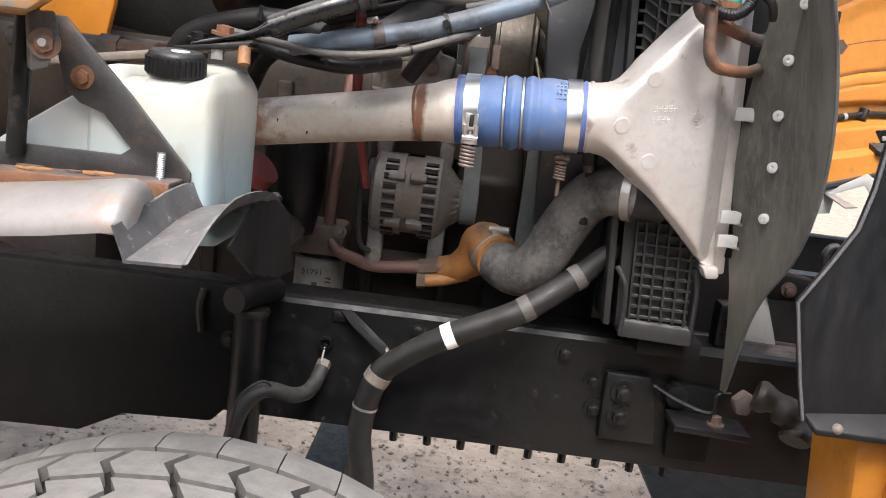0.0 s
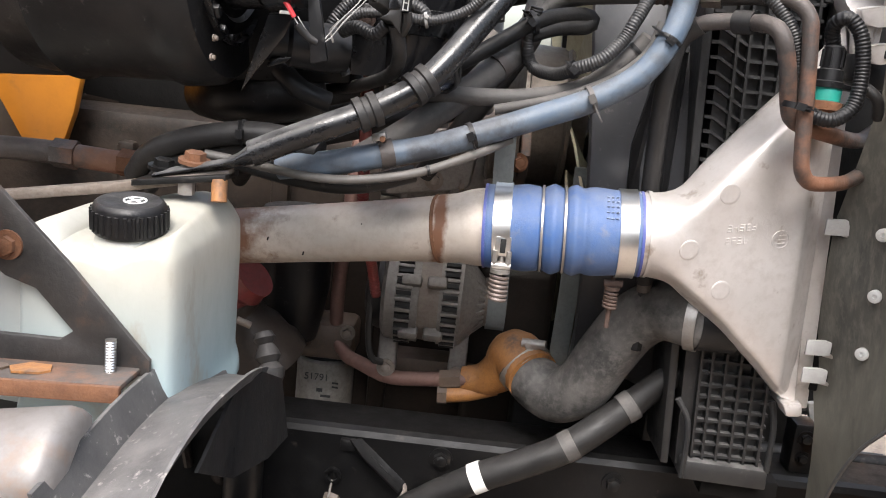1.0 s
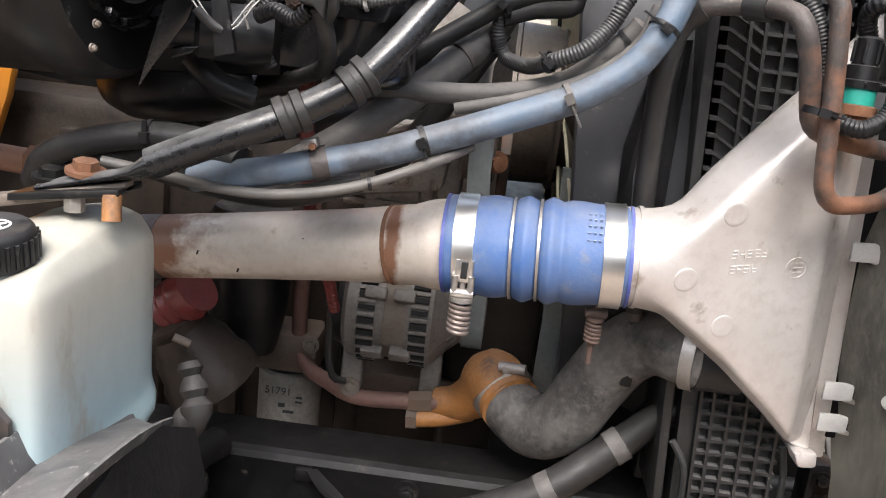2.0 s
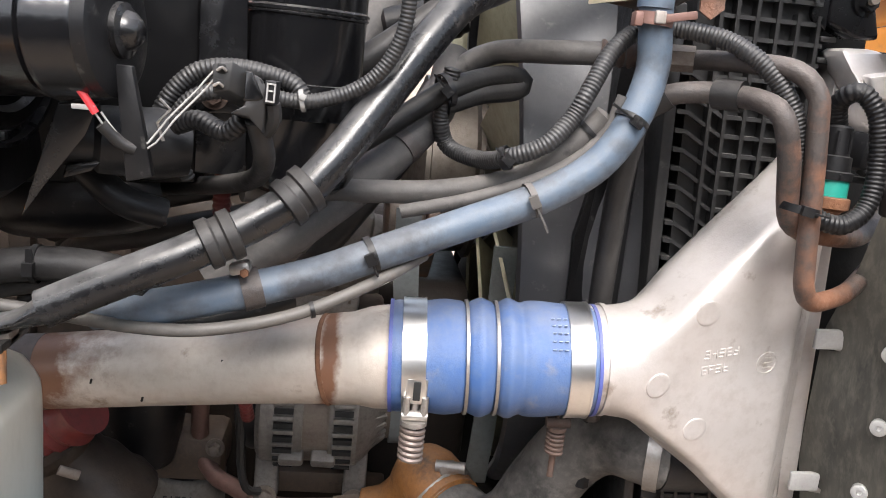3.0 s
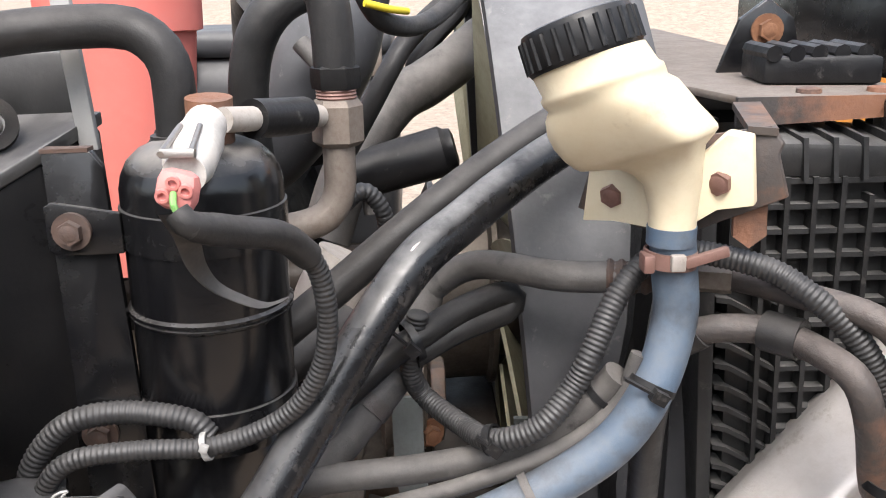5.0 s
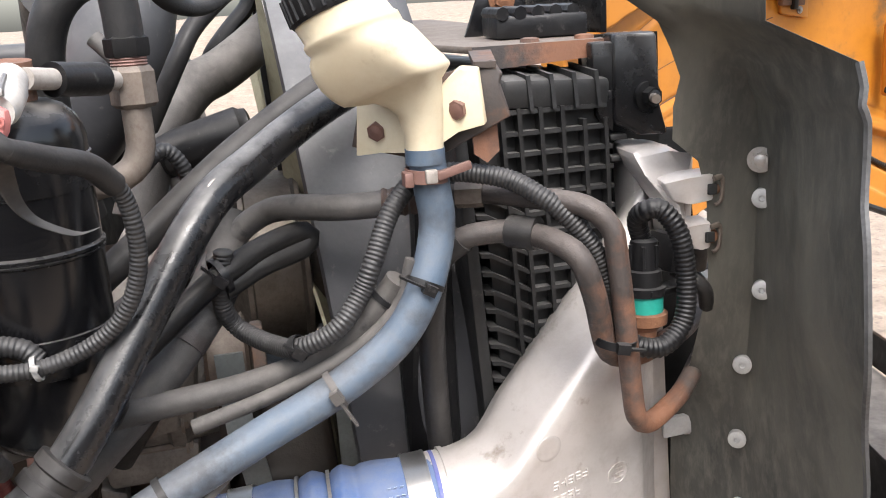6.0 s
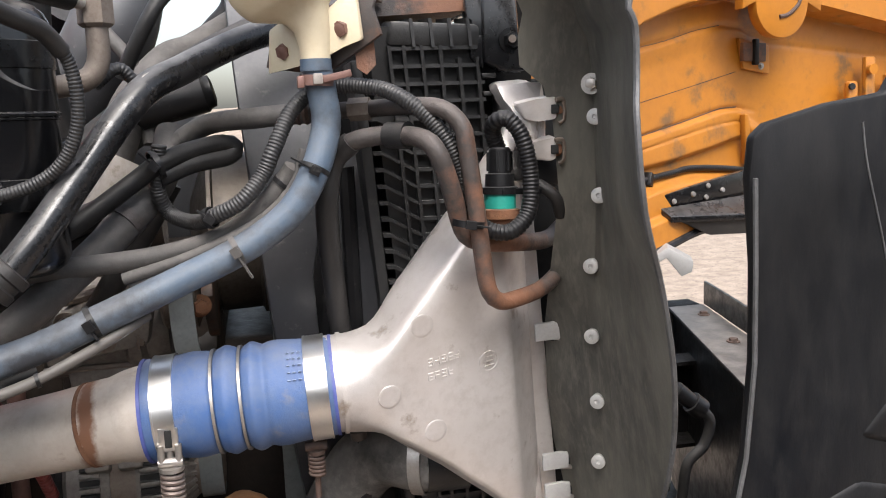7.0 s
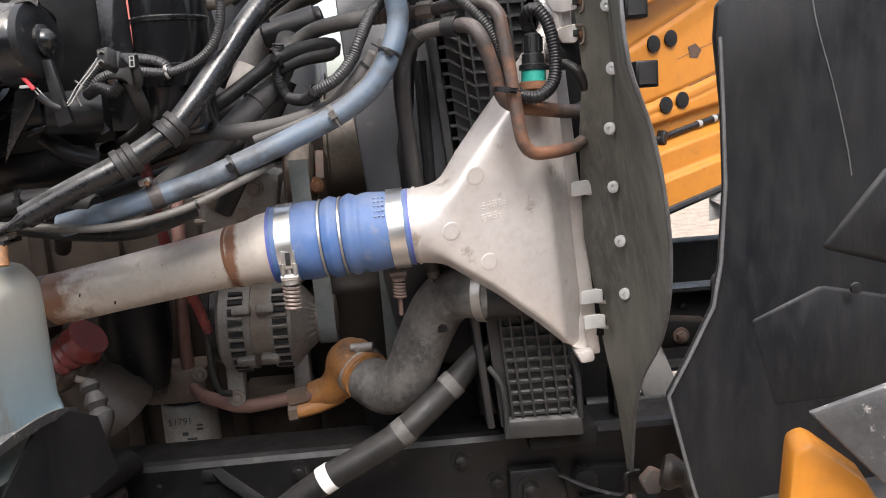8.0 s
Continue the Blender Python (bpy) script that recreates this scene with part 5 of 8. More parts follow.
# ---------- engine ----------
def build_engine():
    t = thing("engine_block", (-0.5, 1.8, 0.62), "dark greasy engine block with brown cast covers", "engine")
    part("block", box((-0.55, 1.84, 1.075), (1.25, 0.56, 0.65), bevel=0.03), OILY, t)
    # head in near-black: the darkness behind the hoses is in its colour
    part("head", box((-0.62, 1.86, 1.46), (1.05, 0.44, 0.16), bevel=0.03), SHADE_BLACK, t)
    part("front_cover", slab([(0.02, 1.52, 0.8), (0.02, 1.5, 1.22), (0.02, 1.6, 1.3), (0.02, 2.05, 1.3), (0.02, 2.2, 1.1), (0.02, 2.2, 0.8)], (0.13, 0, 0), 0.015), GREASY, t)
    part("gear_cover", slab([(0.02, 1.58, 0.8), (0.02, 1.55, 1.3), (0.02, 1.6, 1.38), (0.02, 2.0, 1.40), (0.02, 2.1, 1.3), (0.02, 2.1, 0.8)], (0.05, 0, 0), 0.012), GREASY, t)
    for x in (-0.55, -0.42, -0.3, -0.12):
        part("rib", box((x, 1.556, 1.1), (0.03, 0.03, 0.5), bevel=0.008), OILY, t)
    part("filter_head", box((-0.21, 1.54, 1.075), (0.11, 0.11, 0.06), bevel=0.012), BROWN_CAST, t)
    part("fitting", hexbolt((-0.235, 1.485, 1.075), (0, -1, 0.1), 0.010, 0.014), BROWN_CAST, t)
    part("fitting", hexbolt((-0.165, 1.485, 1.095), (0, -1, 0.1), 0.008, 0.014), DIRTY_STEEL, t)
    part("bracket", slab([(-0.10, 1.50, 1.03), (0.05, 1.50, 1.03), (0.05, 1.5, 1.06), (-0.10, 1.5, 1.06)], (0, 0.06, 0), 0.004), BROWN_CAST, t)
    part("bracket", slab([(-0.115, 1.47, 1.25), (0.04, 1.47, 1.25), (0.03, 1.47, 1.29), (-0.11, 1.47, 1.29)], (0, 0.1, 0), 0.006), BROWN_CAST, t)
    part("oil_cooler", lathe((-0.25, 1.46, 1.29), (-0.25, 1.46, 1.08), [(0, 0.05), (0.01, 0.055), (0.12, 0.055), (0.15, 0.05), (0.2, 0.04)], 26), BLACK_PLASTIC, t)
    part("intake", sweep([(-0.9, 1.66, 1.38), (-0.5, 1.68, 1.42), (-0.2, 1.66, 1.45), (0.0, 1.66, 1.46)], 0.035, 18), OILY, t)


build_engine()


def build_compressor():
    t = thing("refrigerant_compressor", (-0.035, 1.44, 1.34), "dusty grey cast refrigerant compressor above the alternator", "compressor")
    a, b = V(-0.13, 1.46, 1.365), V(0.03, 1.46, 1.365)
    part("body", lathe(a, b, [(0, 0.03), (0.004, 0.048), (0.03, 0.052), (0.034, 0.056), (0.044, 0.056), (0.048, 0.052), (0.1, 0.053), (0.104, 0.058), (0.118, 0.058), (0.124, 0.05), (0.15, 0.046)], 32), ALT_METAL, t)
    part("manifold", box((-0.055, 1.425, 1.418), (0.075, 0.05, 0.022), (0, -3, 0), bevel=0.004), DUSTY_ALU, t, "pale dusty port block")
    for x in (-0.082, -0.03):
        part("port", rod((x, 1.42, 1.425), (x, 1.42, 1.44), 0.010, 0.009, 14), DIRTY_STEEL, t)
    part("port_line", sweep([(-0.03, 1.42, 1.436), (-0.015, 1.415, 1.446), (0.012, 1.41, 1.45), (0.03, 1.41, 1.445)], 0.007, 12), COPPER, t, "rusty short line")
    for k in (150, 190, 230, 270):
        d = V(0, math.cos(radians(k)), math.sin(radians(k)))
        part("through_bolt", rod(V(-0.125, 1.46, 1.365) + d * 0.055, V(-0.01, 1.46, 1.365) + d * 0.055, 0.005, None, 8), DIRTY_STEEL, t)
        part("bolt", hexbolt(V(-0.013, 1.46, 1.365) + d * 0.055, (1, 0, 0), 0.007, 0.006), DIRTY_STEEL, t)
    part("foot", slab([(-0.1, 1.42, 1.325), (0.0, 1.42, 1.325), (-0.005, 1.42, 1.285), (-0.095, 1.42, 1.285)], (0, 0.06, 0), 0.006), ALT_METAL, t)


build_compressor()


def build_oil_filter():
    t = thing("oil_filter", (-0.206, 1.53, 0.9), "oily white spin-on oil filter with black print", "oil filter")
    part("can", lathe((-0.206, 1.55, 1.035), (-0.206, 1.55, 0.85), [(0, 0.042), (0.004, 0.047), (0.15, 0.047), (0.17, 0.035)], 32), FILTER_WHITE, t)
    part("collar", lathe((-0.206, 1.55, 1.056), (-0.206, 1.55, 1.03), [(0, 0.04), (0.02, 0.044)], 28), BLACK_PLASTIC, t)
    txt = bpy.data.curves.new("filter_number", "FONT")
    txt.body, txt.size, txt.extrude = "51791", 0.016, 0.0004
    ob = new("print_number", txt)
    ob.parent = t
    ob.matrix_local = pose(-0.026, -0.0285, 0.105, 90, 0, 0)
    txt.materials.append(INK)
    for x, z, w, h in ((0.0, 0.088, 0.01, 0.006), (0.022, 0.1, 0.014, 0.003), (0.022, 0.093, 0.014, 0.003), (0.01, 0.078, 0.016, 0.004)):
        part("print_bar", box((-0.206 + x, 1.55 - math.sqrt(0.0478 ** 2 - x * x), 0.9 + z), (w, 0.0008, h)), INK, t)


build_oil_filter()


def build_alternator():
    t = thing("alternator", (-0.045, 1.43, 1.07), "dusty cast aluminium alternator with vent slots", "alternator")
    c = V(-0.045, 1.432, 1.185)
    def along(x0, x1, prof, name, mat, seg=36, label=""):
        return part(name, lathe((c.x + x0, c.y, c.z), (c.x + x1, c.y, c.z), prof, seg), mat, t, label)
    along(-0.062, 0.09, [(0, 0.045), (0.0, 0.06), (0.006, 0.068), (0.053, 0.070)], "rear_housing", ALT_METAL)
    along(-0.010, 0.02, [(0, 0.066), (0.032, 0.066)], "stator", DIRTY_STEEL)
    along(0.02, 0.1, [(0, 0.070), (0.032, 0.069), (0.045, 0.056), (0.062, 0.036), (0.068, 0.03)], "front_housing", ALT_METAL)
    along(-0.088, 0.0, [(0, 0.03), (0.004, 0.05), (0.02, 0.056), (0.028, 0.056)], "end_cap", BLACK_PLASTIC)
    for x0, wide in ((-0.03, 0.019), (0.036, 0.019)):
        for i in range(10):
            a = radians(126 + i * 13)
            d = V(0, math.cos(a), math.sin(a))
            part("vent", box(c + V(x0, 0, 0) + d * 0.0690, (wide + 0.002, 0.006, 0.0105), (math.degrees(a) - 90, 0, 0)), DARK_VENT, t)
            d2 = V(0, math.cos(a + 0.113), math.sin(a + 0.113))
            part("fin", box(c + V(x0, 0, 0) + d2 * 0.0712, (wide + 0.004, 0.005, 0.0045), (math.degrees(a) - 83.5, 0, 0), bevel=0.0008), ALT_METAL, t)
    for i in range(9):
        a = radians(130 + i * 15)
        d = V(0, math.cos(a), math.sin(a))
        part("spoke", rod(c + V(0.046, 0, 0) + d * 0.066, c + V(0.084, 0, 0) + d * 0.034, 0.0035, None, 6), ALT_METAL, t)
    for x in (-0.02, 0.016):
        for a in (150, 215):
            d = V(0, math.cos(radians(a)), math.sin(radians(a)))
            part("lug", box(c + V(x, 0, 0) + d * 0.071, (0.028, 0.016, 0.018), (a - 90, 0, 0), bevel=0.004), ALT_METAL, t)
    for x in (-0.05, 0.055):
        ear = part("ear", slab([(c.x + x - 0.013, 1.415, 1.14), (c.x + x + 0.013, 1.415, 1.14), (c.x + x + 0.014, 1.415, 1.065), (c.x + x, 1.415, 1.055), (c.x + x - 0.014, 1.415, 1.065)], (0, 0.03, 0), 0.004), ALT_METAL, t)
        part("bolt", hexbolt((c.x + x, 1.415, 1.072), (0, -1, 0), 0.009, 0.006), DIRTY_STEEL, ear)
        part("ear", slab([(c.x + x - 0.012, 1.43, 1.24), (c.x + x + 0.012, 1.43, 1.24), (c.x + x + 0.014, 1.43, 1.275), (c.x + x - 0.012, 1.43, 1.285)], (0, 0.03, 0), 0.004), ALT_METAL, t)
    along(0.082, 0.12, [(0, 0.034), (0.004, 0.036), (0.034, 0.036), (0.036, 0.02)], "pulley", DIRTY_STEEL)
    part("cable", sweep([(-0.112, 1.4, 1.3), (-0.12, 1.385, 1.22), (-0.122, 1.385, 1.14), (-0.115, 1.39, 1.095), (-0.1, 1.4, 1.085)], 0.005, 8), RUBBER, t)


build_alternator()


def build_belt():
    t = thing("drive_belt", (0.05, 1.42, 0.95), "worn ribbed drive belt on its pulleys", "belt")
    def strap(points, w, name="run"):
        bm = bmesh.new()
        p = smooth_path(points, 0.012)
        rows = []
        for i, q in enumerate(p):
            d = (p[min(i + 1, len(p) - 1)] - p[max(0, i - 1)]).normalized()
            nrm = V(1, 0, 0).cross(d).normalized()
            rows.append([bm.verts.new(q + V(s * w / 2, 0, 0) + nrm * h) for s, h in ((-1, 0), (1, 0), (1, 0.005), (-1, 0.005))])
        for u, v in zip(rows, rows[1:]):
            for j in range(4):
                bm.faces.new((u[j], u[(j + 1) % 4], v[(j + 1) % 4], v[j]))
        bm.faces.new(rows[0])
        bm.faces.new(rows[-1])
        return part(name, bm, BELT_TEAL, t)
    strap([(0.042, 1.36, 1.44), (0.045, 1.355, 1.36), (0.055, 1.39, 1.28), (0.058, 1.394, 1.18), (0.058, 1.41, 1.15), (0.058, 1.45, 1.146)], 0.027)
    strap([(0.155, 1.39, 1.40), (0.157, 1.4, 1.30), (0.158, 1.41, 1.2), (0.158, 1.44, 1.08)], 0.027)
    tension = thing("belt_tensioner", (0.04, 1.4, 1.36), "rusty belt tensioner pulley with an arm", "tensioner")
    part("pulley", lathe((0.018, 1.41, 1.415), (0.06, 1.41, 1.415), [(0, 0.042), (0.004, 0.048), (0.008, 0.045), (0.036, 0.045), (0.04, 0.048), (0.043, 0.04)], 30), DIRTY_STEEL, tension)
    part("arm", slab([(0.064, 1.37, 1.41), (0.064, 1.40, 1.45), (0.064, 1.45, 1.44), (0.064, 1.5, 1.36), (0.064, 1.46, 1.34)], (0.014, 0, 0), 0.003), RUSTY_PAINT, tension)
    part("bolt", hexbolt((0.062, 1.37, 1.4), (0.3, -1, 0), 0.009, 0.012), RUST, tension)
    comp = thing("idler_bracket", (-0.05, 1.42, 1.32), "dusty cast bracket with a pipe fitting above the alternator", "bracket")
    part("casting", slab([(-0.12, 1.40, 1.33), (0.0, 1.40, 1.35), (0.01, 1.4, 1.42), (-0.04, 1.4, 1.43), (-0.11, 1.4, 1.39)], (0, 0.1, 0), 0.01), ALT_METAL, comp)
    for x, z in ((-0.09, 1.385), (-0.03, 1.40), (-0.05, 1.36)):
        part("bolt", hexbolt((x, 1.4, z), (0, -1, 0), 0.009, 0.008), DIRTY_STEEL, comp)
    part("pipe", sweep([(-0.11, 1.39, 1.41), (-0.05, 1.36, 1.425), (0.01, 1.36, 1.45), (0.03, 1.4, 1.46)], 0.006, 8), DIRTY_STEEL, comp)


build_belt()


def build_water_pump():
    t = thing("water_inlet", (0.06, 1.39, 1.03), "chipped orange cast coolant inlet elbow", "coolant elbow")
    part("elbow", sweep([(0.02, 1.41, 1.07), (0.05, 1.405, 1.075), (0.075, 1.395, 1.095), (0.092, 1.38, 1.125), (0.108, 1.352, 1.116), (0.116, 1.338, 1.112)], lambda s, f: 0.018 + 0.02 * min(1, f * 1.6), 24), ORANGE_CAST, t)
    part("branch", sweep([(-0.01, 1.4, 1.045), (0.03, 1.4, 1.052), (0.07, 1.4, 1.066)], 0.012, 16), ORANGE_CAST, t)
    part("boss", rod((-0.014, 1.4, 1.045), (0.0, 1.4, 1.046), 0.015, None, 6), BROWN_CAST, t)
    pipe = thing("coolant_pipe", (-0.1, 1.46, 1.04), "dirty copper coolant pipe bent under the alternator", "pipe")
    part("pipe", sweep([(-0.176, 1.53, 1.4), (-0.178, 1.51, 1.33), (-0.181, 1.5, 1.26), (-0.187, 1.5, 1.17), (-0.185, 1.5, 1.09), (-0.165, 1.48, 1.062), (-0.136, 1.46, 1.056), (-0.088, 1.425, 1.054), (-0.02, 1.405, 1.066), (0.03, 1.4, 1.073)], 0.011, 16), COPPER, pipe)
    part("collar", rod((-0.012, 1.404, 1.067), (0.018, 1.402, 1.072), 0.0145, None, 6), BROWN_CAST, pipe)
    h = thing("lower_radiator_hose", (0.2, 1.27, 1.06), "weathered thick black lower radiator hose", "hose")
    pts = [(0.1, 1.362, 1.122), (0.122, 1.342, 1.103), (0.15, 1.315, 1.098), (0.178, 1.292, 1.125), (0.2, 1.278, 1.175), (0.225, 1.262, 1.225), (0.252, 1.24, 1.252), (0.28, 1.21, 1.257), (0.3, 1.2, 1.256)]
    part("tube", sweep(pts, 0.0375, 30, 0.005), RAD_HOSE, h, smooth=60)
    for c, ax, r in (((0.106, 1.357, 1.117), (0.6, -0.55, -0.5), 0.0385), ((0.286, 1.205, 1.2565), (1, -0.45, 0), 0.0385)):
        band = part("clamp", ring(c, ax, r, 0.013, 0.0018, 36), STEEL, h, "worm drive steel clamp")
        part("clamp_screw", rod(V(*c) + V(-0.01, -0.012, 0.04), V(*c) + V(0.022, -0.02, 0.042), 0.0065, None, 12), STEEL, band)
        part("clamp_screw", box(V(*c) + V(0.003, -0.014, 0.039), (0.018, 0.014, 0.012), (0, -10, 0), bevel=0.002), STEEL, band)
    s = thing("power_steering_hose", (0.1, 1.25, 0.7), "thick black hose with white tape marks", "hose")
    pts = [(-0.05, 1.27, 0.6), (-0.057, 1.262, 0.726), (-0.07, 1.26, 0.823), (-0.051, 1.258, 0.914), (-0.009, 1.25, 0.958), (0.055, 1.24, 1.002), (0.11, 1.238, 1.03), (0.164, 1.24, 1.06), (0.237, 1.265, 1.113), (0.281, 1.268, 1.155), (0.33, 1.275, 1.175)]
    part("tube", sweep(pts, lambda d, f: 0.0195 if f < 0.82 else 0.0195 - 0.03 * (f - 0.82), 22), DARK_RUBBER, s)
    for c, ax, m, lab in (((0.053, 1.24, 1.0015), (0.06, 0, 0.033), WHITE_TAPE, "white tape band"), ((0.164, 1.24, 1.06), (0.09, 0.01, 0.06), GREY_RUBBER, "worn grey band"), ((0.236, 1.265, 1.112), (0.06, 0.015, 0.045), GREY_RUBBER, "dull grey band")):
        part("band", ring(c, ax, 0.0192, 0.017, 0.0012, 28), m, s, lab)
    part("clamp", ring((-0.051, 1.258, 0.914), (0.03, 0, 0.06), 0.0195, 0.016, 0.002, 28), DIRTY_STEEL, s, "dull steel band clamp")
    part("sleeve_end", ring((-0.066, 1.26, 0.862), (0.01, 0, 0.06), 0.0192, 0.004, 0.0016, 28), STEEL, s)
    b = thing("hose_hanger", (-0.09, 1.32, 0.9), "bent black steel hose hanger bolted to the rail", "bracket")
    part("strap", slab([(-0.128, 1.322, 0.993), (-0.112, 1.316, 1.0), (-0.045, 1.295, 0.953), (-0.052, 1.29, 0.938), (-0.108, 1.31, 0.975)], (0.002, -0.004, 0.003), 0.0006), BLACK_METAL, b)
    part("slot", slab([(-0.098, 1.3065, 0.9795), (-0.092, 1.305, 0.9815), (-0.06, 1.2945, 0.957), (-0.064, 1.294, 0.951)], (0, -0.0008, 0)), DARK_VENT, b)
    part("hook", sweep([(-0.045, 1.293, 0.952), (-0.042, 1.287, 0.945), (-0.05, 1.275, 0.932), (-0.055, 1.268, 0.925)], 0.0035, 8, flat=0.6), DIRTY_STEEL, b)
    part("foot", box((-0.13, 1.326, 0.985), (0.022, 0.01, 0.018), bevel=0.003), BLACK_METAL, b)
    part("eyelet", ring((-0.148, 1.322, 0.937), (0, 1, 0), 0.008, 0.006, 0.004, 20), BLACK_METAL, b)
    a = thing("brake_hose", (-0.22, 1.24, 0.75), "grey ribbed brake hose curving over the wheel", "hose")
    part("tube", sweep([(-0.275, 1.2, 0.7), (-0.262, 1.2, 0.80), (-0.246, 1.2, 0.86), (-0.216, 1.21, 0.888), (-0.177, 1.24, 0.873), (-0.158, 1.28, 0.872), (-0.148, 1.315, 0.895)], 0.0125, 14), RUBBER, a)
    part("end_fitting", rod((-0.15, 1.31, 0.89), (-0.146, 1.325, 0.905), 0.012, None, 6), DIRTY_STEEL, a)
    part("link", rod((-0.148, 1.322, 0.93), (-0.152, 1.31, 0.895), 0.002, None, 8), STEEL, a)
    part("wrap_wire", sweep([(-0.262, 1.19, 0.82), (-0.25, 1.185, 0.88), (-0.22, 1.19, 0.908), (-0.205, 1.2, 0.90)], 0.002, 6), RUBBER, a)


build_water_pump()

# ---------- baffle plate, liner, hood ----------
def build_baffle():
    t = thing("radiator_baffle", (0.45, 1.12, 0.95), "grey green rubber baffle sheet riveted along the radiator side", "baffle")
    # rows from top to tip: left, middle and right points
    top = [((0.325, 1.09, 1.80), (0.355, 1.07, 1.80), (0.385, 1.03, 1.80)), ((0.327, 1.09, 1.745), (0.36, 1.068, 1.742), (0.386, 1.026, 1.728)), ((0.352, 1.095, 1.730), (0.395, 1.075, 1.716), (0.412, 0.976, 1.704)),
           ((0.363, 1.098, 1.712), (0.412, 1.085, 1.70), (0.414, 0.973, 1.690)), ((0.372, 1.1, 1.692), (0.42, 1.092, 1.684), (0.4125, 0.972, 1.680)), ((0.368, 1.102, 1.672), (0.43, 1.096, 1.668), (0.418, 0.973, 1.670)), ((0.370, 1.106, 1.648), (0.435, 1.1, 1.645), (0.420, 0.974, 1.645)), ((0.393, 1.11, 1.630), (0.437, 1.102, 1.625), (0.419, 0.972, 1.62))]
    low = [(1.6, 0.403, 1.114, 0.439, 1.104, 0.415, 0.963),
           (1.53, 0.411, 1.122, 0.444, 1.113, 0.421, 0.962), (1.46, 0.408, 1.14, 0.445, 1.119, 0.452, 0.995), (1.39, 0.416, 1.185, 0.449, 1.127, 0.467, 1.004), (1.32, 0.419, 1.19, 0.455, 1.134, 0.478, 1.024),
           (1.255, 0.432, 1.21, 0.463, 1.15, 0.482, 1.05), (1.2, 0.44, 1.22, 0.463, 1.165, 0.481, 1.085), (1.14, 0.448, 1.205, 0.462, 1.18, 0.474, 1.14), (1.08, 0.462, 1.225, 0.468, 1.205, 0.474, 1.18),
           (1.01, 0.474, 1.245, 0.477, 1.235, 0.48, 1.22), (0.965, 0.481, 1.258, 0.483, 1.254, 0.485, 1.25)]
    bm = bmesh.new()
    cols, rim = [], []
    for a, m, b in [tuple(Vector(q) for q in row) for row in top] + [(V(r[1], r[2], r[0]), V(r[3], r[4], r[0]), V(r[5], r[6], r[0])) for r in low]:
        p = [a, (a + m) / 2 - V(0, 0.001, 0), m, m * 0.55 + b * 0.45 + V(0, 0.002, 0), b]
        rim.append(b + V(0.001, 0.001, 0))
        cols.append([bm.verts.new(q) for q in p] + [bm.verts.new(q + V(0.003, 0.004, 0)) for q in p[::-1]])
    n = len(cols[0])
    for u, v in zip(cols, cols[1:]):
        for j in range(n):
            bm.faces.new((u[j], u[(j + 1) % n], v[(j + 1) % n], v[j]))
    bm.faces.new(cols[0])
    bm.faces.new(cols[-1])
    bmesh.ops.subdivide_edges(bm, edges=[e for e in bm.edges if abs(e.verts[0].co.z - e.verts[1].co.z) > 0.02], cuts=2, smooth=0.7)
    tree = BVHTree.FromBMesh(bm)
    part("sheet", bm, BAFFLE, t, smooth=50)
    part("worn_edge", sweep(rim[2:], 0.0026, 6, 0.02), WORN_EDGE, t, "scuffed pale cut edge")
    for x, y, z in ((0.44, 1.104, 1.601), (0.444, 1.1145, 1.53), (0.444, 1.12, 1.461), (0.448, 1.129, 1.39), (0.455, 1.135, 1.322), (0.463, 1.149, 1.251)):
        c, nrm, _, _ = tree.ray_cast(V(x, 0.8, z), V(0, 1, 0))
        nrm = V(-0.62, -0.78, 0.03).normalized()
        c = c + nrm * 0.0062 - V(0.002, 0, 0)
        part("rivet", lathe(c - nrm * 0.002, c + nrm, [(-0.006, 0.0072), (0.0012, 0.0073), (0.002, 0.0062), (0.0018, 0.0024), (0.0004, 0.0018), (0.0002, 0.001)], 24), WASHER, t, "pale pop rivet with a washer")
    part("bolt", hexbolt((0.432, 1.092, 1.63), (-0.62, -0.78, 0), 0.0062, 0.006), STEEL, t)
    for x, z in ((0.501, 1.61), (0.512, 1.523)):
        b = thing("slot_bracket", (x, 1.225, z - 0.017), "black square steel tube end behind the baffle", "bracket", "square tube ends")
        part("body", box((x, 1.225, z), (0.03, 0.05, 0.034), bevel=0.002), BLACK_METAL, b)
        part("slot", box((x, 1.1995, z), (0.022, 0.002, 0.026)), DARK_VENT, b)
        part("tail", rod((x, 1.25, z), (x - 0.06, 1.3, z), 0.008, None, 12), BLACK_METAL, b)


build_baffle()


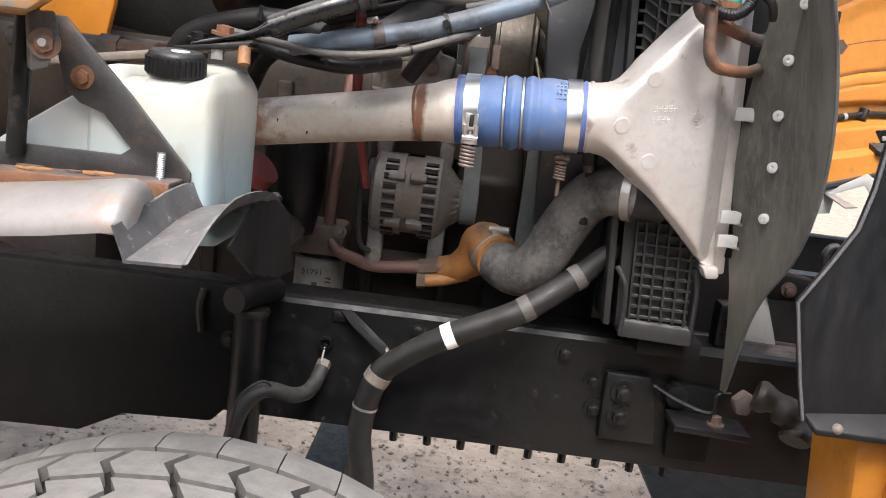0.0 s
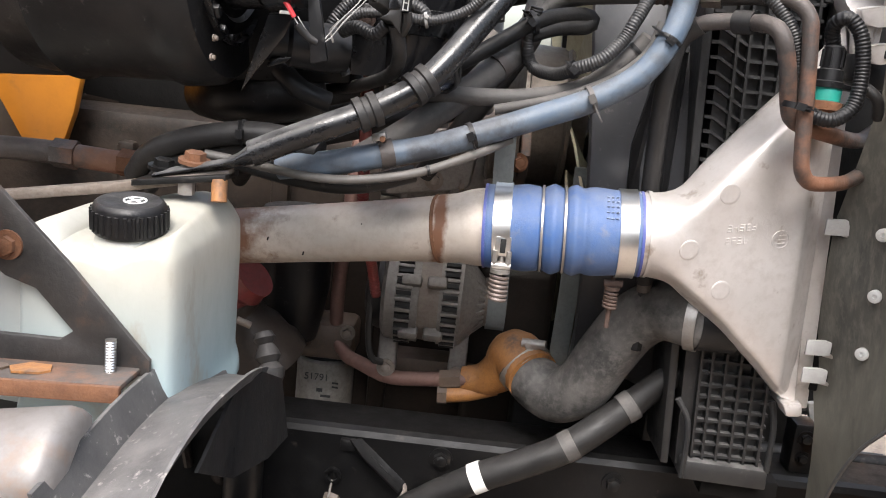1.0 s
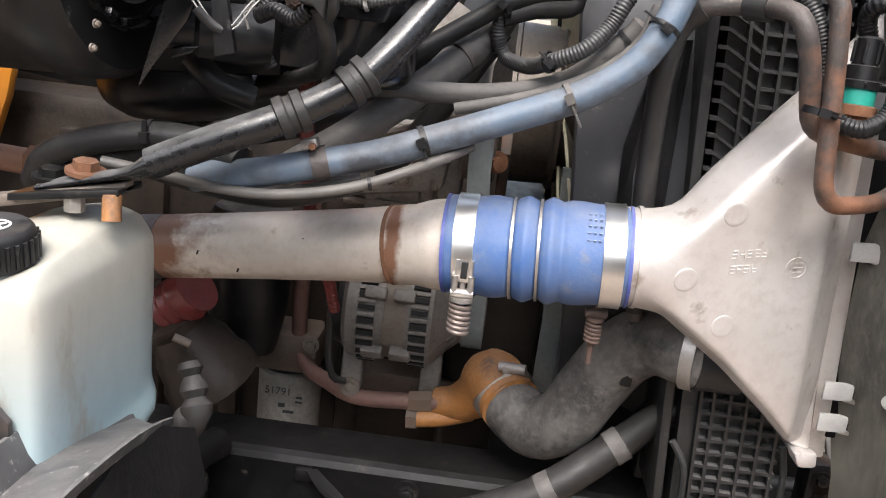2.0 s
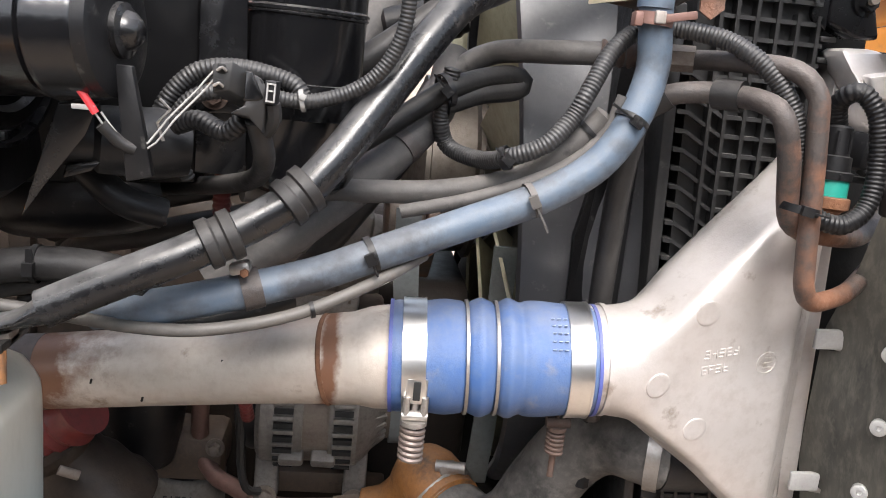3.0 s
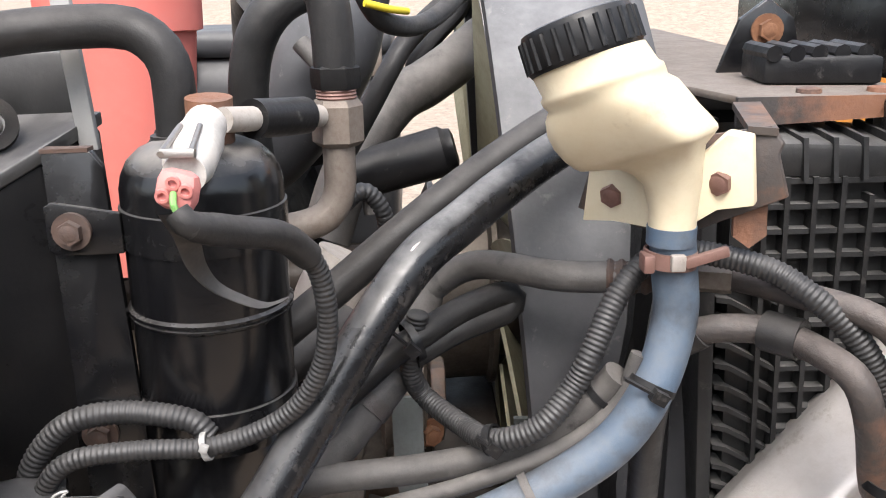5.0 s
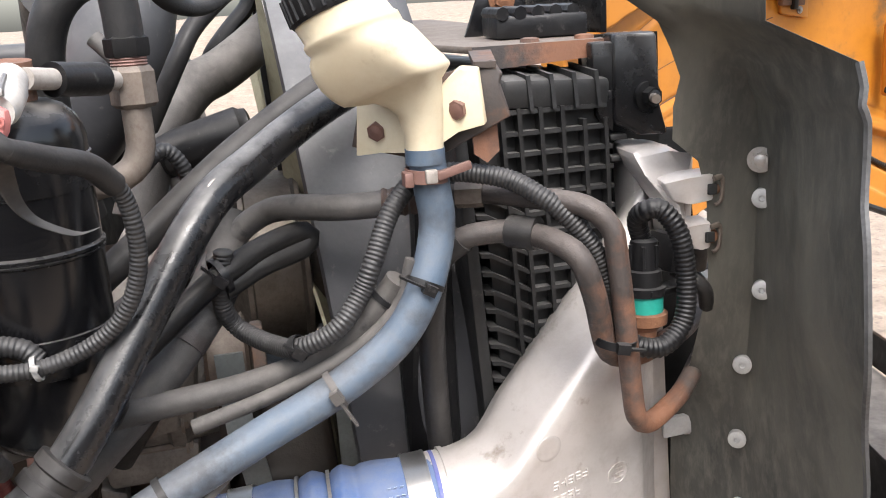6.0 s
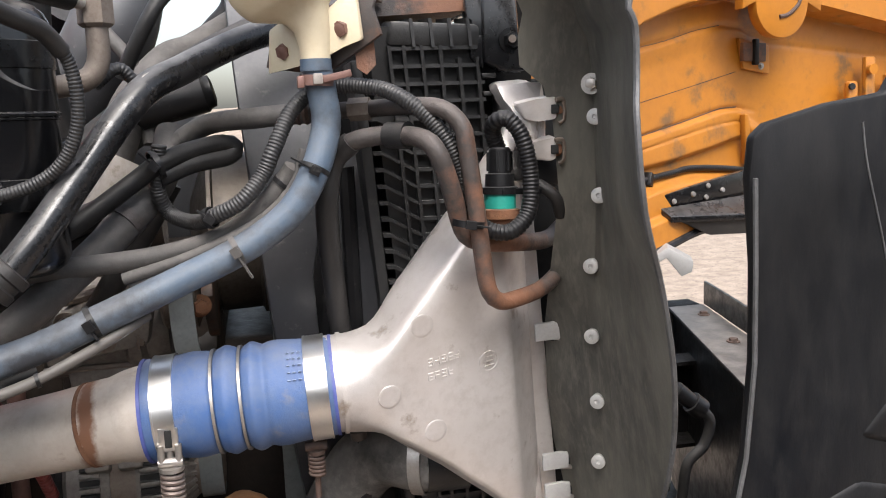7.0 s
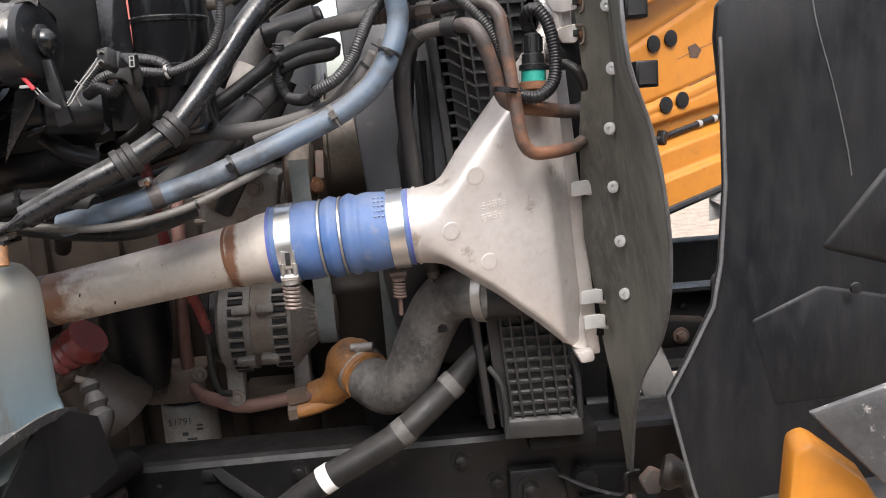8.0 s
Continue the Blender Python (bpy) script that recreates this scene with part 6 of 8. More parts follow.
def build_liner():
    t = thing("hood_fender_liner", (0.7, 0.97, 1.02), "black moulded plastic fender liner of the raised hood", "fender liner")
    o = [(0.513, 1.55), (0.516, 1.582), (0.527, 1.592), (0.582, 1.606), (0.632, 1.613), (0.66, 1.66), (0.70, 1.75), (1.1, 1.8), (1.1, 1.03), (0.60, 1.022), (0.488, 1.033), (0.476, 1.08), (0.454, 1.178), (0.478, 1.22), (0.505, 1.272), (0.514, 1.32), (0.520, 1.40), (0.519, 1.48)]
    bm = slab([(x, 0.97, z) for x, z in o], (0, 0.012, 0), 0.003)
    part("panel", bm, LINER, t)
    part("scratch", sweep([(0.612, 0.9698, 1.59), (0.618, 0.9696, 1.555), (0.636, 0.9694, 1.49), (0.65, 0.9696, 1.43), (0.655, 0.9698, 1.40)], 0.0008, 8), WORN_EDGE, t, "pale scratch")
    part("arch", slab([(x, 0.9665, z) for x, z in ((0.619, 1.325), (0.688, 1.405), (0.9, 1.52), (1.1, 1.56), (1.1, 1.4), (0.85, 1.36), (0.70, 1.30))], (0, 0.012, 0), 0.008), LINER, t, smooth=60)
    part("lower_step", slab([(x, 0.968 + (1.303 - z) * 0.004, z) for x, z in ((0.541, 1.255), (0.622, 1.289), (0.75, 1.26), (1.09, 1.2), (1.09, 1.12), (0.70, 1.158), (0.568, 1.152))], (0, 0.014, 0), 0.008), LINER, t, smooth=60)
    led = part("bottom_flange", slab([(0.488, 0.972, 1.045), (0.50, 0.955, 1.03), (0.60, 0.94, 1.035), (1.1, 0.92, 1.06), (1.1, 0.97, 1.09), (0.62, 0.97, 1.06)], (0, 0.0, -0.008), 0.002), LINER, t)
    part("push_clip", lathe((0.525, 0.955, 1.034), (0.525, 0.9, 1.06), [(0, 0.007), (0.003, 0.006), (0.005, 0.003)], 14), DIRTY_STEEL, led)
    part("edge_bead", sweep([(0.517, 0.968, 1.55), (0.519, 0.968, 1.48), (0.520, 0.968, 1.40), (0.514, 0.968, 1.32), (0.505, 0.968, 1.272), (0.478, 0.968, 1.22), (0.454, 0.968, 1.178), (0.476, 0.968, 1.08), (0.488, 0.968, 1.035)], 0.0022, 6, rounded=False), WORN_EDGE, t)
    part("push_clip", lathe((0.652, 0.955, 1.283), (0.652, 0.8, 1.283), [(0, 0.0065), (0.003, 0.006), (0.004, 0.003)], 14), BLACK_PLASTIC, t)


build_liner()


def build_bumper():
    t = thing("bumper_corner", (0.62, 1.05, 0.7), "yellow painted steel bumper corner with rusty bolts", "bumper")
    part("shell", slab([(0.565, 0.98, 1.0), (0.585, 0.98, 1.03), (0.62, 0.96, 1.034), (1.4, 0.94, 1.034), (1.4, 0.94, 0.7), (0.6, 0.98, 0.7), (0.58, 0.98, 0.85)], (0, 0.14, 0), 0.01), YELLOW, t)
    part("block", box((0.66, 0.96, 0.99), (0.11, 0.06, 0.1), (0, 0, -4), bevel=0.01), YELLOW, t)
    part("inner_lug", slab([(0.488, 1.21, 0.965), (0.505, 1.21, 0.982), (0.525, 1.21, 0.972), (0.515, 1.21, 0.945), (0.497, 1.21, 0.945)], (0, 0.02, 0), 0.004), RUSTY_PAINT, t)
    for x in (0.635, 0.668):
        part("bolt", rod((x, 0.955, 1.038), (x, 0.955, 1.045), 0.012, 0.010, 10), RUST, t)


build_bumper()


def build_hood_corner():
    t = thing("hood_lower_corner", (0.6, 0.72, 1.1), "yellow hood corner under a worn grey edge sheet", "hood corner")
    part("corner", slab([(0.48, 0.735, 1.212), (0.492, 0.73, 1.219), (0.53, 0.715, 1.188), (0.555, 0.705, 1.14), (0.55, 0.705, 1.05), (0.484, 0.735, 1.05), (0.474, 0.735, 1.15)], (0.01, 0.04, 0), 0.006), YELLOW, t)
    part("edge_sheet", slab([(0.474, 0.70, 1.258), (0.56, 0.69, 1.288), (0.75, 0.66, 1.30), (0.75, 0.64, 1.15), (0.56, 0.67, 1.18), (0.524, 0.69, 1.203), (0.485, 0.70, 1.246)], (0, -0.006, 0), 0.0015), FENDER, t, "worn grey plastic edge sheet")


build_hood_corner()


def build_hood():
    t = thing("raised_hood", (1.2, 2.2, 1.05), "yellow painted truck hood tilted open, inner side", "hood")
    plan = [(0.5, 2.03), (0.85, 2.2), (1.1, 2.315), (1.374, 2.42), (1.6, 2.466), (2.1, 2.56), (2.8, 2.6)]
    low = [(0.5, 1.14), (0.98, 1.255), (1.08, 1.28), (1.21, 1.305), (1.374, 1.30), (1.6, 1.22), (1.82, 1.135), (2.1, 1.02), (2.8, 0.9)]
    # lines of the pressing: x and height
    brow = [(0.5, 1.58), (0.878, 1.735), (0.987, 1.785), (1.097, 1.824), (1.148, 1.838), (1.298, 1.862), (1.42, 1.855), (1.53, 1.841), (1.674, 1.819), (1.87, 1.789), (2.2, 1.74), (2.8, 1.7)]
    crease = [(0.5, 1.47), (0.912, 1.683), (1.024, 1.742), (1.12, 1.762), (1.217, 1.788), (1.299, 1.803), (1.37, 1.797), (1.472, 1.758), (1.763, 1.733), (2.8, 1.66)]
    roll_top = [(0.5, 1.38), (0.929, 1.504), (1.023, 1.533), (1.17, 1.562), (1.314, 1.594), (1.37, 1.597), (1.45, 1.58)]
    crack = [(0.5, 1.36), (0.939, 1.476), (1.023, 1.502), (1.17, 1.53), (1.272, 1.551), (1.369, 1.562), (1.45, 1.55)]
    roll_low = [(0.5, 1.35), (0.928, 1.443), (1.033, 1.462), (1.151, 1.476), (1.273, 1.498), (1.38, 1.523), (1.45, 1.51)]
    front_crack = [(1.3, 1.6), (1.414, 1.55), (1.532, 1.506), (1.647, 1.464), (1.766, 1.423), (2.8, 1.07)]
    front_roll = [(1.3, 1.6), (1.397, 1.549), (1.46, 1.512), (1.535, 1.469), (1.681, 1.402), (1.834, 1.356), (2.8, 1.02)]
    ledge = [(0.5, 1.29), (0.949, 1.392), (1.07, 1.416), (1.222, 1.433), (1.345, 1.424), (1.445, 1.409), (1.566, 1.364), (1.684, 1.31), (1.798, 1.255), (1.9, 1.22), (2.2, 1.15), (2.8, 1.02)]

    def ease(a, b, v):
        f = min(1.0, max(0.0, (v - a) / (b - a)))
        return f * f * (3 - 2 * f)

    def dent(v, width):
        return math.exp(-(v / width) ** 2)

    def along(x):
        """Place on the plan with a soft corner, and the way the wall faces."""
        def at(u):
            return V(u, between(plan, u), 0)
        p = sum((at(x + 0.012 * k) for k in range(-4, 5)), V(0, 0, 0)) / 9
        d = (at(x + 0.06) - at(x - 0.06)).normalized()
        return p, V(d.y, -d.x, 0)

    def relief(x, z):
        """How far the pressing stands out of its flat wall."""
        front = ease(1.36, 1.44, x)
        g = z - between(crease, x)
        d = -0.007 * dent(g, 0.006) * (1 - 0.5 * front) + 0.007 * ease(-0.06, -0.008, g) * (1 - front)
        d += (0.055 + 0.03 * front) * ease(0.0, 0.010, z - between(brow, x)) + 0.004 * math.sin(9 * x + 4 * z)
        r = z - between(roll_top, x)
        side = -0.006 * dent(r, 0.005) + 0.009 * ease(0.002, -0.012, r) - 0.004 * dent(z - between(crack, x) - 0.002 * noise.noise(V(x * 40, 0, 0)), 0.0025)
        side -= 0.024 * ease(0.004, -0.014, z - between(roll_low, x))
        r = z - between(front_roll, x)
        fall = max(0.0, min(1.0, (1.95 - x) / 0.1))
        head = -0.004 * dent(z - between(front_crack, x), 0.004) + 0.014 * ease(0.03, 0.008, r) - 0.03 * ease(-0.006, -0.024, r)
        d += side * (1 - front) + head * front * fall
        r = z - between(ledge, x)
        return d + 0.045 * ease(0.004, -0.016, r) + 0.02 * ease(-0.07, -0.082, r)

    def on_panel(x, z, out=0.0):
        """The point of the inner panel at a place along its plan and a height."""
        p, facing = along(x)
        return p + facing * (relief(x, z) + out) + V(0, 0, z)

    steps = [0.7 + 0.012 * i for i in range(109)] + [2.05, 2.2, 2.4, 2.6, 2.78]
    high = [0.004 * i for i in range(190)] + [0.8, 0.88, 1.0]
    bm = bmesh.new()
    front, back = [], []
    for x in steps:
        z0 = between(low, x)
        p, facing = along(x)
        tall = 2.3 - z0
        front.append([bm.verts.new(on_panel(x, z0 + h * tall)) for h in high])
        back.append([bm.verts.new(p - facing * 0.05 + V(0, 0, z0)), bm.verts.new(p - facing * 0.05 + V(0, 0, z0 + high[-1] * tall))])
    for i in range(len(steps) - 1):
        for j in range(len(high) - 1):
            bm.faces.new((front[i][j], front[i + 1][j], front[i + 1][j + 1], front[i][j + 1]))
        for a, b, c, d in ((front[i][0], back[i][0], back[i + 1][0], front[i + 1][0]), (back[i][0], back[i][1], back[i + 1][1], back[i + 1][0]), (back[i][1], front[i][-1], front[i + 1][-1], back[i + 1][1])):
            bm.faces.new((a, b, c, d))
    for i in (0, -1):
        bm.faces.new(front[i] + back[i][::-1])
    part("inner_panel", bm, YELLOW, t, smooth=60)
    part("edge_seal", sweep([on_panel(x, between(low, x)) + V(0, 0, -0.008) for x in (0.7, 0.85, 0.98, 1.08, 1.21, 1.374, 1.6, 1.82, 2.1, 2.8)], 0.010, 8), BLACK_PLASTIC, t, "black lower edge seal")
    part("dirt_line", sweep([on_panel(x, z, -0.001) for x, z in ((0.85, 1.651), (0.912, 1.683), (0.97, 1.7135), (1.024, 1.742), (1.07, 1.7515), (1.12, 1.762), (1.17, 1.775), (1.217, 1.788), (1.299, 1.803))], 0.002, 8), DARK_RUST, t, "dark line along the pressed crease")
    part("seam", sweep([on_panel(x, z, 0.0) for x, z in ((0.894, 1.571), (0.96, 1.594), (1.038, 1.616), (1.12, 1.633), (1.209, 1.652), (1.36, 1.687))], 0.001, 6), DARK_RUST, t)

    def plate(corners, out, thick, bevel):
        face = [on_panel(x, z) for x, z in corners]
        facing = along(sum(x for x, z in corners) / len(corners))[1]
        return slab([q + facing * out for q in face], tuple(-facing * thick), bevel)

    part("strut", plate([(1.366, 1.578), (1.383, 1.578), (1.42, 1.445), (1.402, 1.445)], 0.022, 0.02, 0.004), YELLOW, t)
    part("post", slab([(1.775, 2.47, 1.72), (1.812, 2.478, 1.72), (1.822, 2.48, 1.40), (1.788, 2.472, 1.40)], (0.0, -0.02, 0), 0.005), YELLOW, t)
    part("post_nut", rod((1.79, 2.452, 1.685), (1.79, 2.436, 1.685), 0.014, None, 16), YELLOW, t)
    stiffener = part("reinforcement", slab([(1.858, 2.49, 1.672), (1.908, 2.50, 1.672), (1.925, 2.505, 1.372), (1.872, 2.495, 1.372)], (0.0, -0.03, 0), 0.005), YELLOW, t)
    for x, z in ((1.882, 1.635), (1.89, 1.555), (1.893, 1.475)):
        part("hole", rod((x, 2.4665, z), (x, 2.46, z), 0.009, None, 14), DARK_VENT, stiffener)
    grab = part("grab_bar", slab([(1.715, 2.462, 1.655), (1.75, 2.47, 1.655), (1.757, 2.472, 1.468), (1.722, 2.464, 1.468)], (0.0, -0.028, 0), 0.009), YELLOW, t, smooth=60)
    for z in (1.64, 1.485):
        part("hole", rod((1.722, 2.437, z), (1.722, 2.43, z), 0.009, None, 12), DARK_VENT, grab)
    part("side_post", slab([(1.99, 2.52, 1.9), (2.03, 2.53, 1.9), (1.985, 2.52, 1.35), (1.955, 2.51, 1.35)], (0.0, -0.02, 0), 0.004), YELLOW, t)
    # round openings and a sooty patch near the hinge end
    for x, z in ((0.82, 1.61), (0.872, 1.622), (0.848, 1.463), (0.896, 1.472)):
        part("hole", lathe(on_panel(x, z, 0.002), on_panel(x, z, 0.1), [(0, 0.021), (0.003, 0.02), (0.004, 0.012)], 22), BLACK_PLASTIC, t)
    # shade of the undercut above the roll, drawn as a thin dark line
    part("roll_edge", sweep([on_panel(x, between(roll_top, x), 0.001) for x in (0.93, 1.02, 1.1, 1.17, 1.25, 1.314, 1.37)], 0.0016, 8), DARK_RUST, t, "dark undercut line above the pressed roll")
    part("soot_patch", plate([(0.927, 1.6), (0.95, 1.608), (0.968, 1.592), (0.955, 1.572), (0.932, 1.574)], 0.0015, 0.003, 0), DARK_RUST, t)
    catch = part("catch", plate([(1.353, 1.772), (1.46, 1.752), (1.463, 1.679), (1.376, 1.694)], 0.012, 0.012, 0.003), YELLOW, t)
    part("catch_pocket", plate([(1.359, 1.759), (1.438, 1.758), (1.439, 1.711), (1.365, 1.713)], 0.023, 0.014, 0.002), RUSTY_PAINT, catch, "rust stained catch pocket")
    part("catch_lever", plate([(1.39, 1.768), (1.406, 1.768), (1.41, 1.702), (1.394, 1.702)], 0.032, 0.014, 0.004), BLACK_METAL, catch)
    part("catch_screw", hexbolt(on_panel(1.43, 1.70, 0.016), along(1.43)[1], 0.006, 0.005), STEEL, catch)
    facing = along(1.42)[1]
    c = on_panel(1.42, 1.80, 0.0)
    across = V(-facing.y, facing.x, 0)
    c = V(c.x, c.y, 1.845) - across * 0.045
    tongue = [c + across * (0.085 * math.cos(k)) + V(0, 0, 0.085 * math.sin(k)) for k in (math.pi + math.pi * i / 16 for i in range(17))]
    tongue = [c - across * 0.125 + V(0, 0, 0.13), c - across * 0.125 + V(0, 0, -0.018)] + tongue + [c + across * 0.13 + V(0, 0, -0.02), c + across * 0.13 + V(0, 0, 0.13)]
    part("tongue", slab([q + facing * 0.135 for q in tongue], tuple(-facing * 0.03), 0.003), YELLOW, t, "rounded yellow tongue under the brow")
    part("tongue_slot", sweep([c + facing * 0.136 + across * u + V(0, 0, w) for u, w in ((-0.01, -0.035), (0.02, -0.028), (0.05, -0.005), (0.06, 0.02))], 0.005, 8), DARK_RUST, t)
    wire = thing("hood_harness", (1.2, 2.15, 1.38), "black wiring harness clipped along the hood", "wiring")
    run = [on_panel(x, between(ledge, x) + 0.014, 0.006) for x in (0.7, 0.85, 0.95, 1.07, 1.15, 1.22, 1.345, 1.445, 1.5, 1.566, 1.684, 1.8, 1.9, 2.2)]
    part("loom", corrugated(run, 0.0085, 0.009), BLACK_PLASTIC, wire)
    for k in (1, 3, 7, 10):
        part("clip", box(run[k], (0.02, 0.024, 0.034), (0, 20, 45), bevel=0.003), BLACK_PLASTIC, wire)
    for f in (0.1, 0.5):
        part("tape", ring(run[2].lerp(run[3], f), run[3] - run[2], 0.0092, 0.012, 0.0008, 16), PALE_GREY, wire, "pale tape wrap")
    h = thing("hood_latch_bracket", (1.217, 2.406, 1.291), "black drilled steel bracket on the hood edge", "bracket")
    part("plate", slab([(1.078, 2.273, 1.390), (1.364, 2.352, 1.437), (1.404, 2.366, 1.371), (1.098, 2.286, 1.338)], (-0.005, 0.016, 0), 0.001), BLACK_PAINT, h)
    part("shelf", slab([(1.084, 2.273, 1.362), (1.404, 2.352, 1.378), (1.497, 2.326, 1.342), (1.457, 2.273, 1.331), (1.098, 2.246, 1.344)], (0, 0, -0.016), 0.002), BLACK_PAINT, h)
    part("wedge", slab([(1.111, 2.259, 1.338), (1.470, 2.286, 1.324), (1.470, 2.286, 1.280), (1.217, 2.273, 1.288)], (0, 0.03, 0), 0.002), DUSTY_PLASTIC, h)
    for u, w in ((0.1, 0.5), (0.3, 0.62), (0.46, 0.85), (0.44, 0.35), (0.62, 0.5)):
        c = V(1.095, 2.277, 1.344).lerp(V(1.393, 2.360, 1.376), u) + V(0, -0.001, 0.056 * w)
        part("rivet", lathe(c, c + V(0.2, -1, 0.1), [(0, 0.0073), (0.004, 0.0053)], 10), STEEL, h)
    clip = thing("hood_clip", (1.196, 2.326, 1.118), "bent bright steel clip under the hood edge", "clip")
    part("strip", slab([(0.962, 2.2, 1.223), (0.98, 2.2, 1.234), (1.067, 2.2, 1.277), (1.133, 2.2, 1.239), (1.129, 2.2, 1.214), (1.102, 2.2, 1.205), (1.063, 2.2, 1.252), (0.995, 2.2, 1.222), (0.99, 2.2, 1.17), (0.96, 2.2, 1.165)], (0.02, 0.05, 0.004), 0.002), PALE_GREY, clip)
    part("flange", slab([(0.962, 2.198, 1.222), (0.992, 2.198, 1.22), (1.03, 2.14, 1.2), (1.0, 2.14, 1.195)], (0, 0, -0.003)), STEEL, clip)


build_hood()


# ---------- stay rod, hoses and looms over the engine ----------
def build_stay_rod():
    t = thing("stay_rod", (0.0, 1.1, 1.4), "black coated tubular stay rod with a flattened bolted end", "rod")
    r = 0.0128
    pts = [(-0.205, 1.012, 1.419), (-0.17, 1.017, 1.436), (-0.137, 1.022, 1.451), (-0.099, 1.034, 1.469), (-0.056, 1.048, 1.496), (-0.032, 1.06, 1.522), (-0.003, 1.083, 1.563), (0.034, 1.11, 1.616), (0.056, 1.128, 1.64), (0.08, 1.149, 1.6535), (0.107, 1.172, 1.6685), (0.143, 1.2, 1.6855), (0.19, 1.24, 1.70), (0.22, 1.265, 1.704)]
    tube = part("tube", sweep(pts, r, 22), ROD, t)
    bm = bmesh.new()
    rings = []
    for cx, cy, cz, wide, high in ((-0.185, 1.0145, 1.4285, r, r), (-0.197, 1.0135, 1.4225, r * 1.02, r * 0.97), (-0.207, 1.014, 1.418, r * 1.08, r * 0.8), (-0.218, 1.0165, 1.412, r * 1.22, r * 0.52), (-0.232, 1.02, 1.4065, r * 1.4, r * 0.36), (-0.26, 1.026, 1.399, r * 1.5, r * 0.32), (-0.3, 1.031, 1.388, r * 1.45, r * 0.32)):
        rings.append([bm.verts.new((cx, cy + math.cos(k) * wide, cz + math.sin(k) * high)) for k in (2 * math.pi * j / 24 for j in range(24))])
    for u, v in zip(rings, rings[1:]):
        for j in range(24):
            bm.faces.new((u[j], u[(j + 1) % 24], v[(j + 1) % 24], v[j]))
    bm.faces.new(rings[0])
    bm.faces.new(rings[-1])
    part("flat_end", bm, ROD, t, "hammered flat end", smooth=60)
    part("worn_patch", sweep([(0.050, 1.1165, 1.645), (0.053, 1.119, 1.648), (0.057, 1.122, 1.651)], lambda d, f: 0.0009 * (0.3 + math.sin(f * math.pi)), 6, 0.002), STEEL, tube, "scratched bright spot")
    for c, ax in (((-0.101, 1.0335, 1.468), (0.04, 0.012, 0.02)), ((-0.054, 1.049, 1.498), (0.03, 0.012, 0.026))):
        axis = V(*ax).normalized()
        part("clamp", lathe(V(*c) - axis * 0.012, V(*c) + axis, [(0, r + 0.0015), (0.001, r + 0.0045), (0.008, r + 0.0045), (0.0095, r + 0.0025), (0.0145, r + 0.0025), (0.016, r + 0.0045), (0.023, r + 0.0045), (0.024, r + 0.0015)], 28), RUBBER, t, "rubber lined pipe clamp")
    bolt = thing("rod_mount", (-0.27, 1.03, 1.37), "steel mount with bolts under the stay rod end", "mount")
    part("plate", slab([(-0.315, 1.05, 1.384), (-0.225, 1.045, 1.398), (-0.225, 1.0, 1.398), (-0.315, 1.0, 1.384)], (0, 0, -0.006), 0.001), BLACK_METAL, bolt)
    part("bolt", hexbolt((-0.262, 1.022, 1.404), (0.1, -0.1, 1), 0.0105, 0.010), RUST, bolt)
    part("bolt", hexbolt((-0.295, 1.03, 1.394), (0.1, -0.1, 1), 0.010, 0.009), BLACK_METAL, bolt)
    part("nut", rod((-0.232, 1.005, 1.392), (-0.230, 1.0, 1.372), 0.0075, None, 12), ORANGE_CAST, bolt, "brass coloured threaded end")
    part("nut", rod((-0.265, 1.01, 1.386), (-0.265, 1.01, 1.374), 0.008, None, 6), STEEL, bolt)
    arm = thing("link_arm", (-0.35, 1.02, 1.36), "flat grey steel link arm bolted to the stay rod", "link")
    part("bar", slab([(-0.225, 1.012, 1.402), (-0.225, 1.03, 1.402), (-0.34, 1.03, 1.377), (-0.5, 1.03, 1.348), (-0.5, 1.008, 1.348), (-0.34, 1.008, 1.377)], (0, 0, -0.010), 0.002), DIRTY_STEEL, arm)


build_stay_rod()


GROUPS = {"refrigerant_line": "refrigerant lines", "wiring_loom": "wiring looms", "heater_hose": "heater hoses", "coolant_line": "coolant lines", "engine_hose": "hoses across the engine",
          "vent_tube": "vent tubes", "drier_loom": "drier looms", "wiring_bundle": "wires above the engine", "oil_line": "oil lines"}


def hose(name, pts, r, mat, label, category="hose", seg=16, loom=False, pitch=0.0036, base=None):
    bm = corrugated(pts, r, pitch) if loom else sweep(pts, r, seg)
    t = thing(name, base or min((Vector(p) for p in pts), key=lambda p: p.z), label, category, GROUPS.get(name, ""))
    part("tube", bm, mat, t, smooth=180 if loom else 60)
    return t


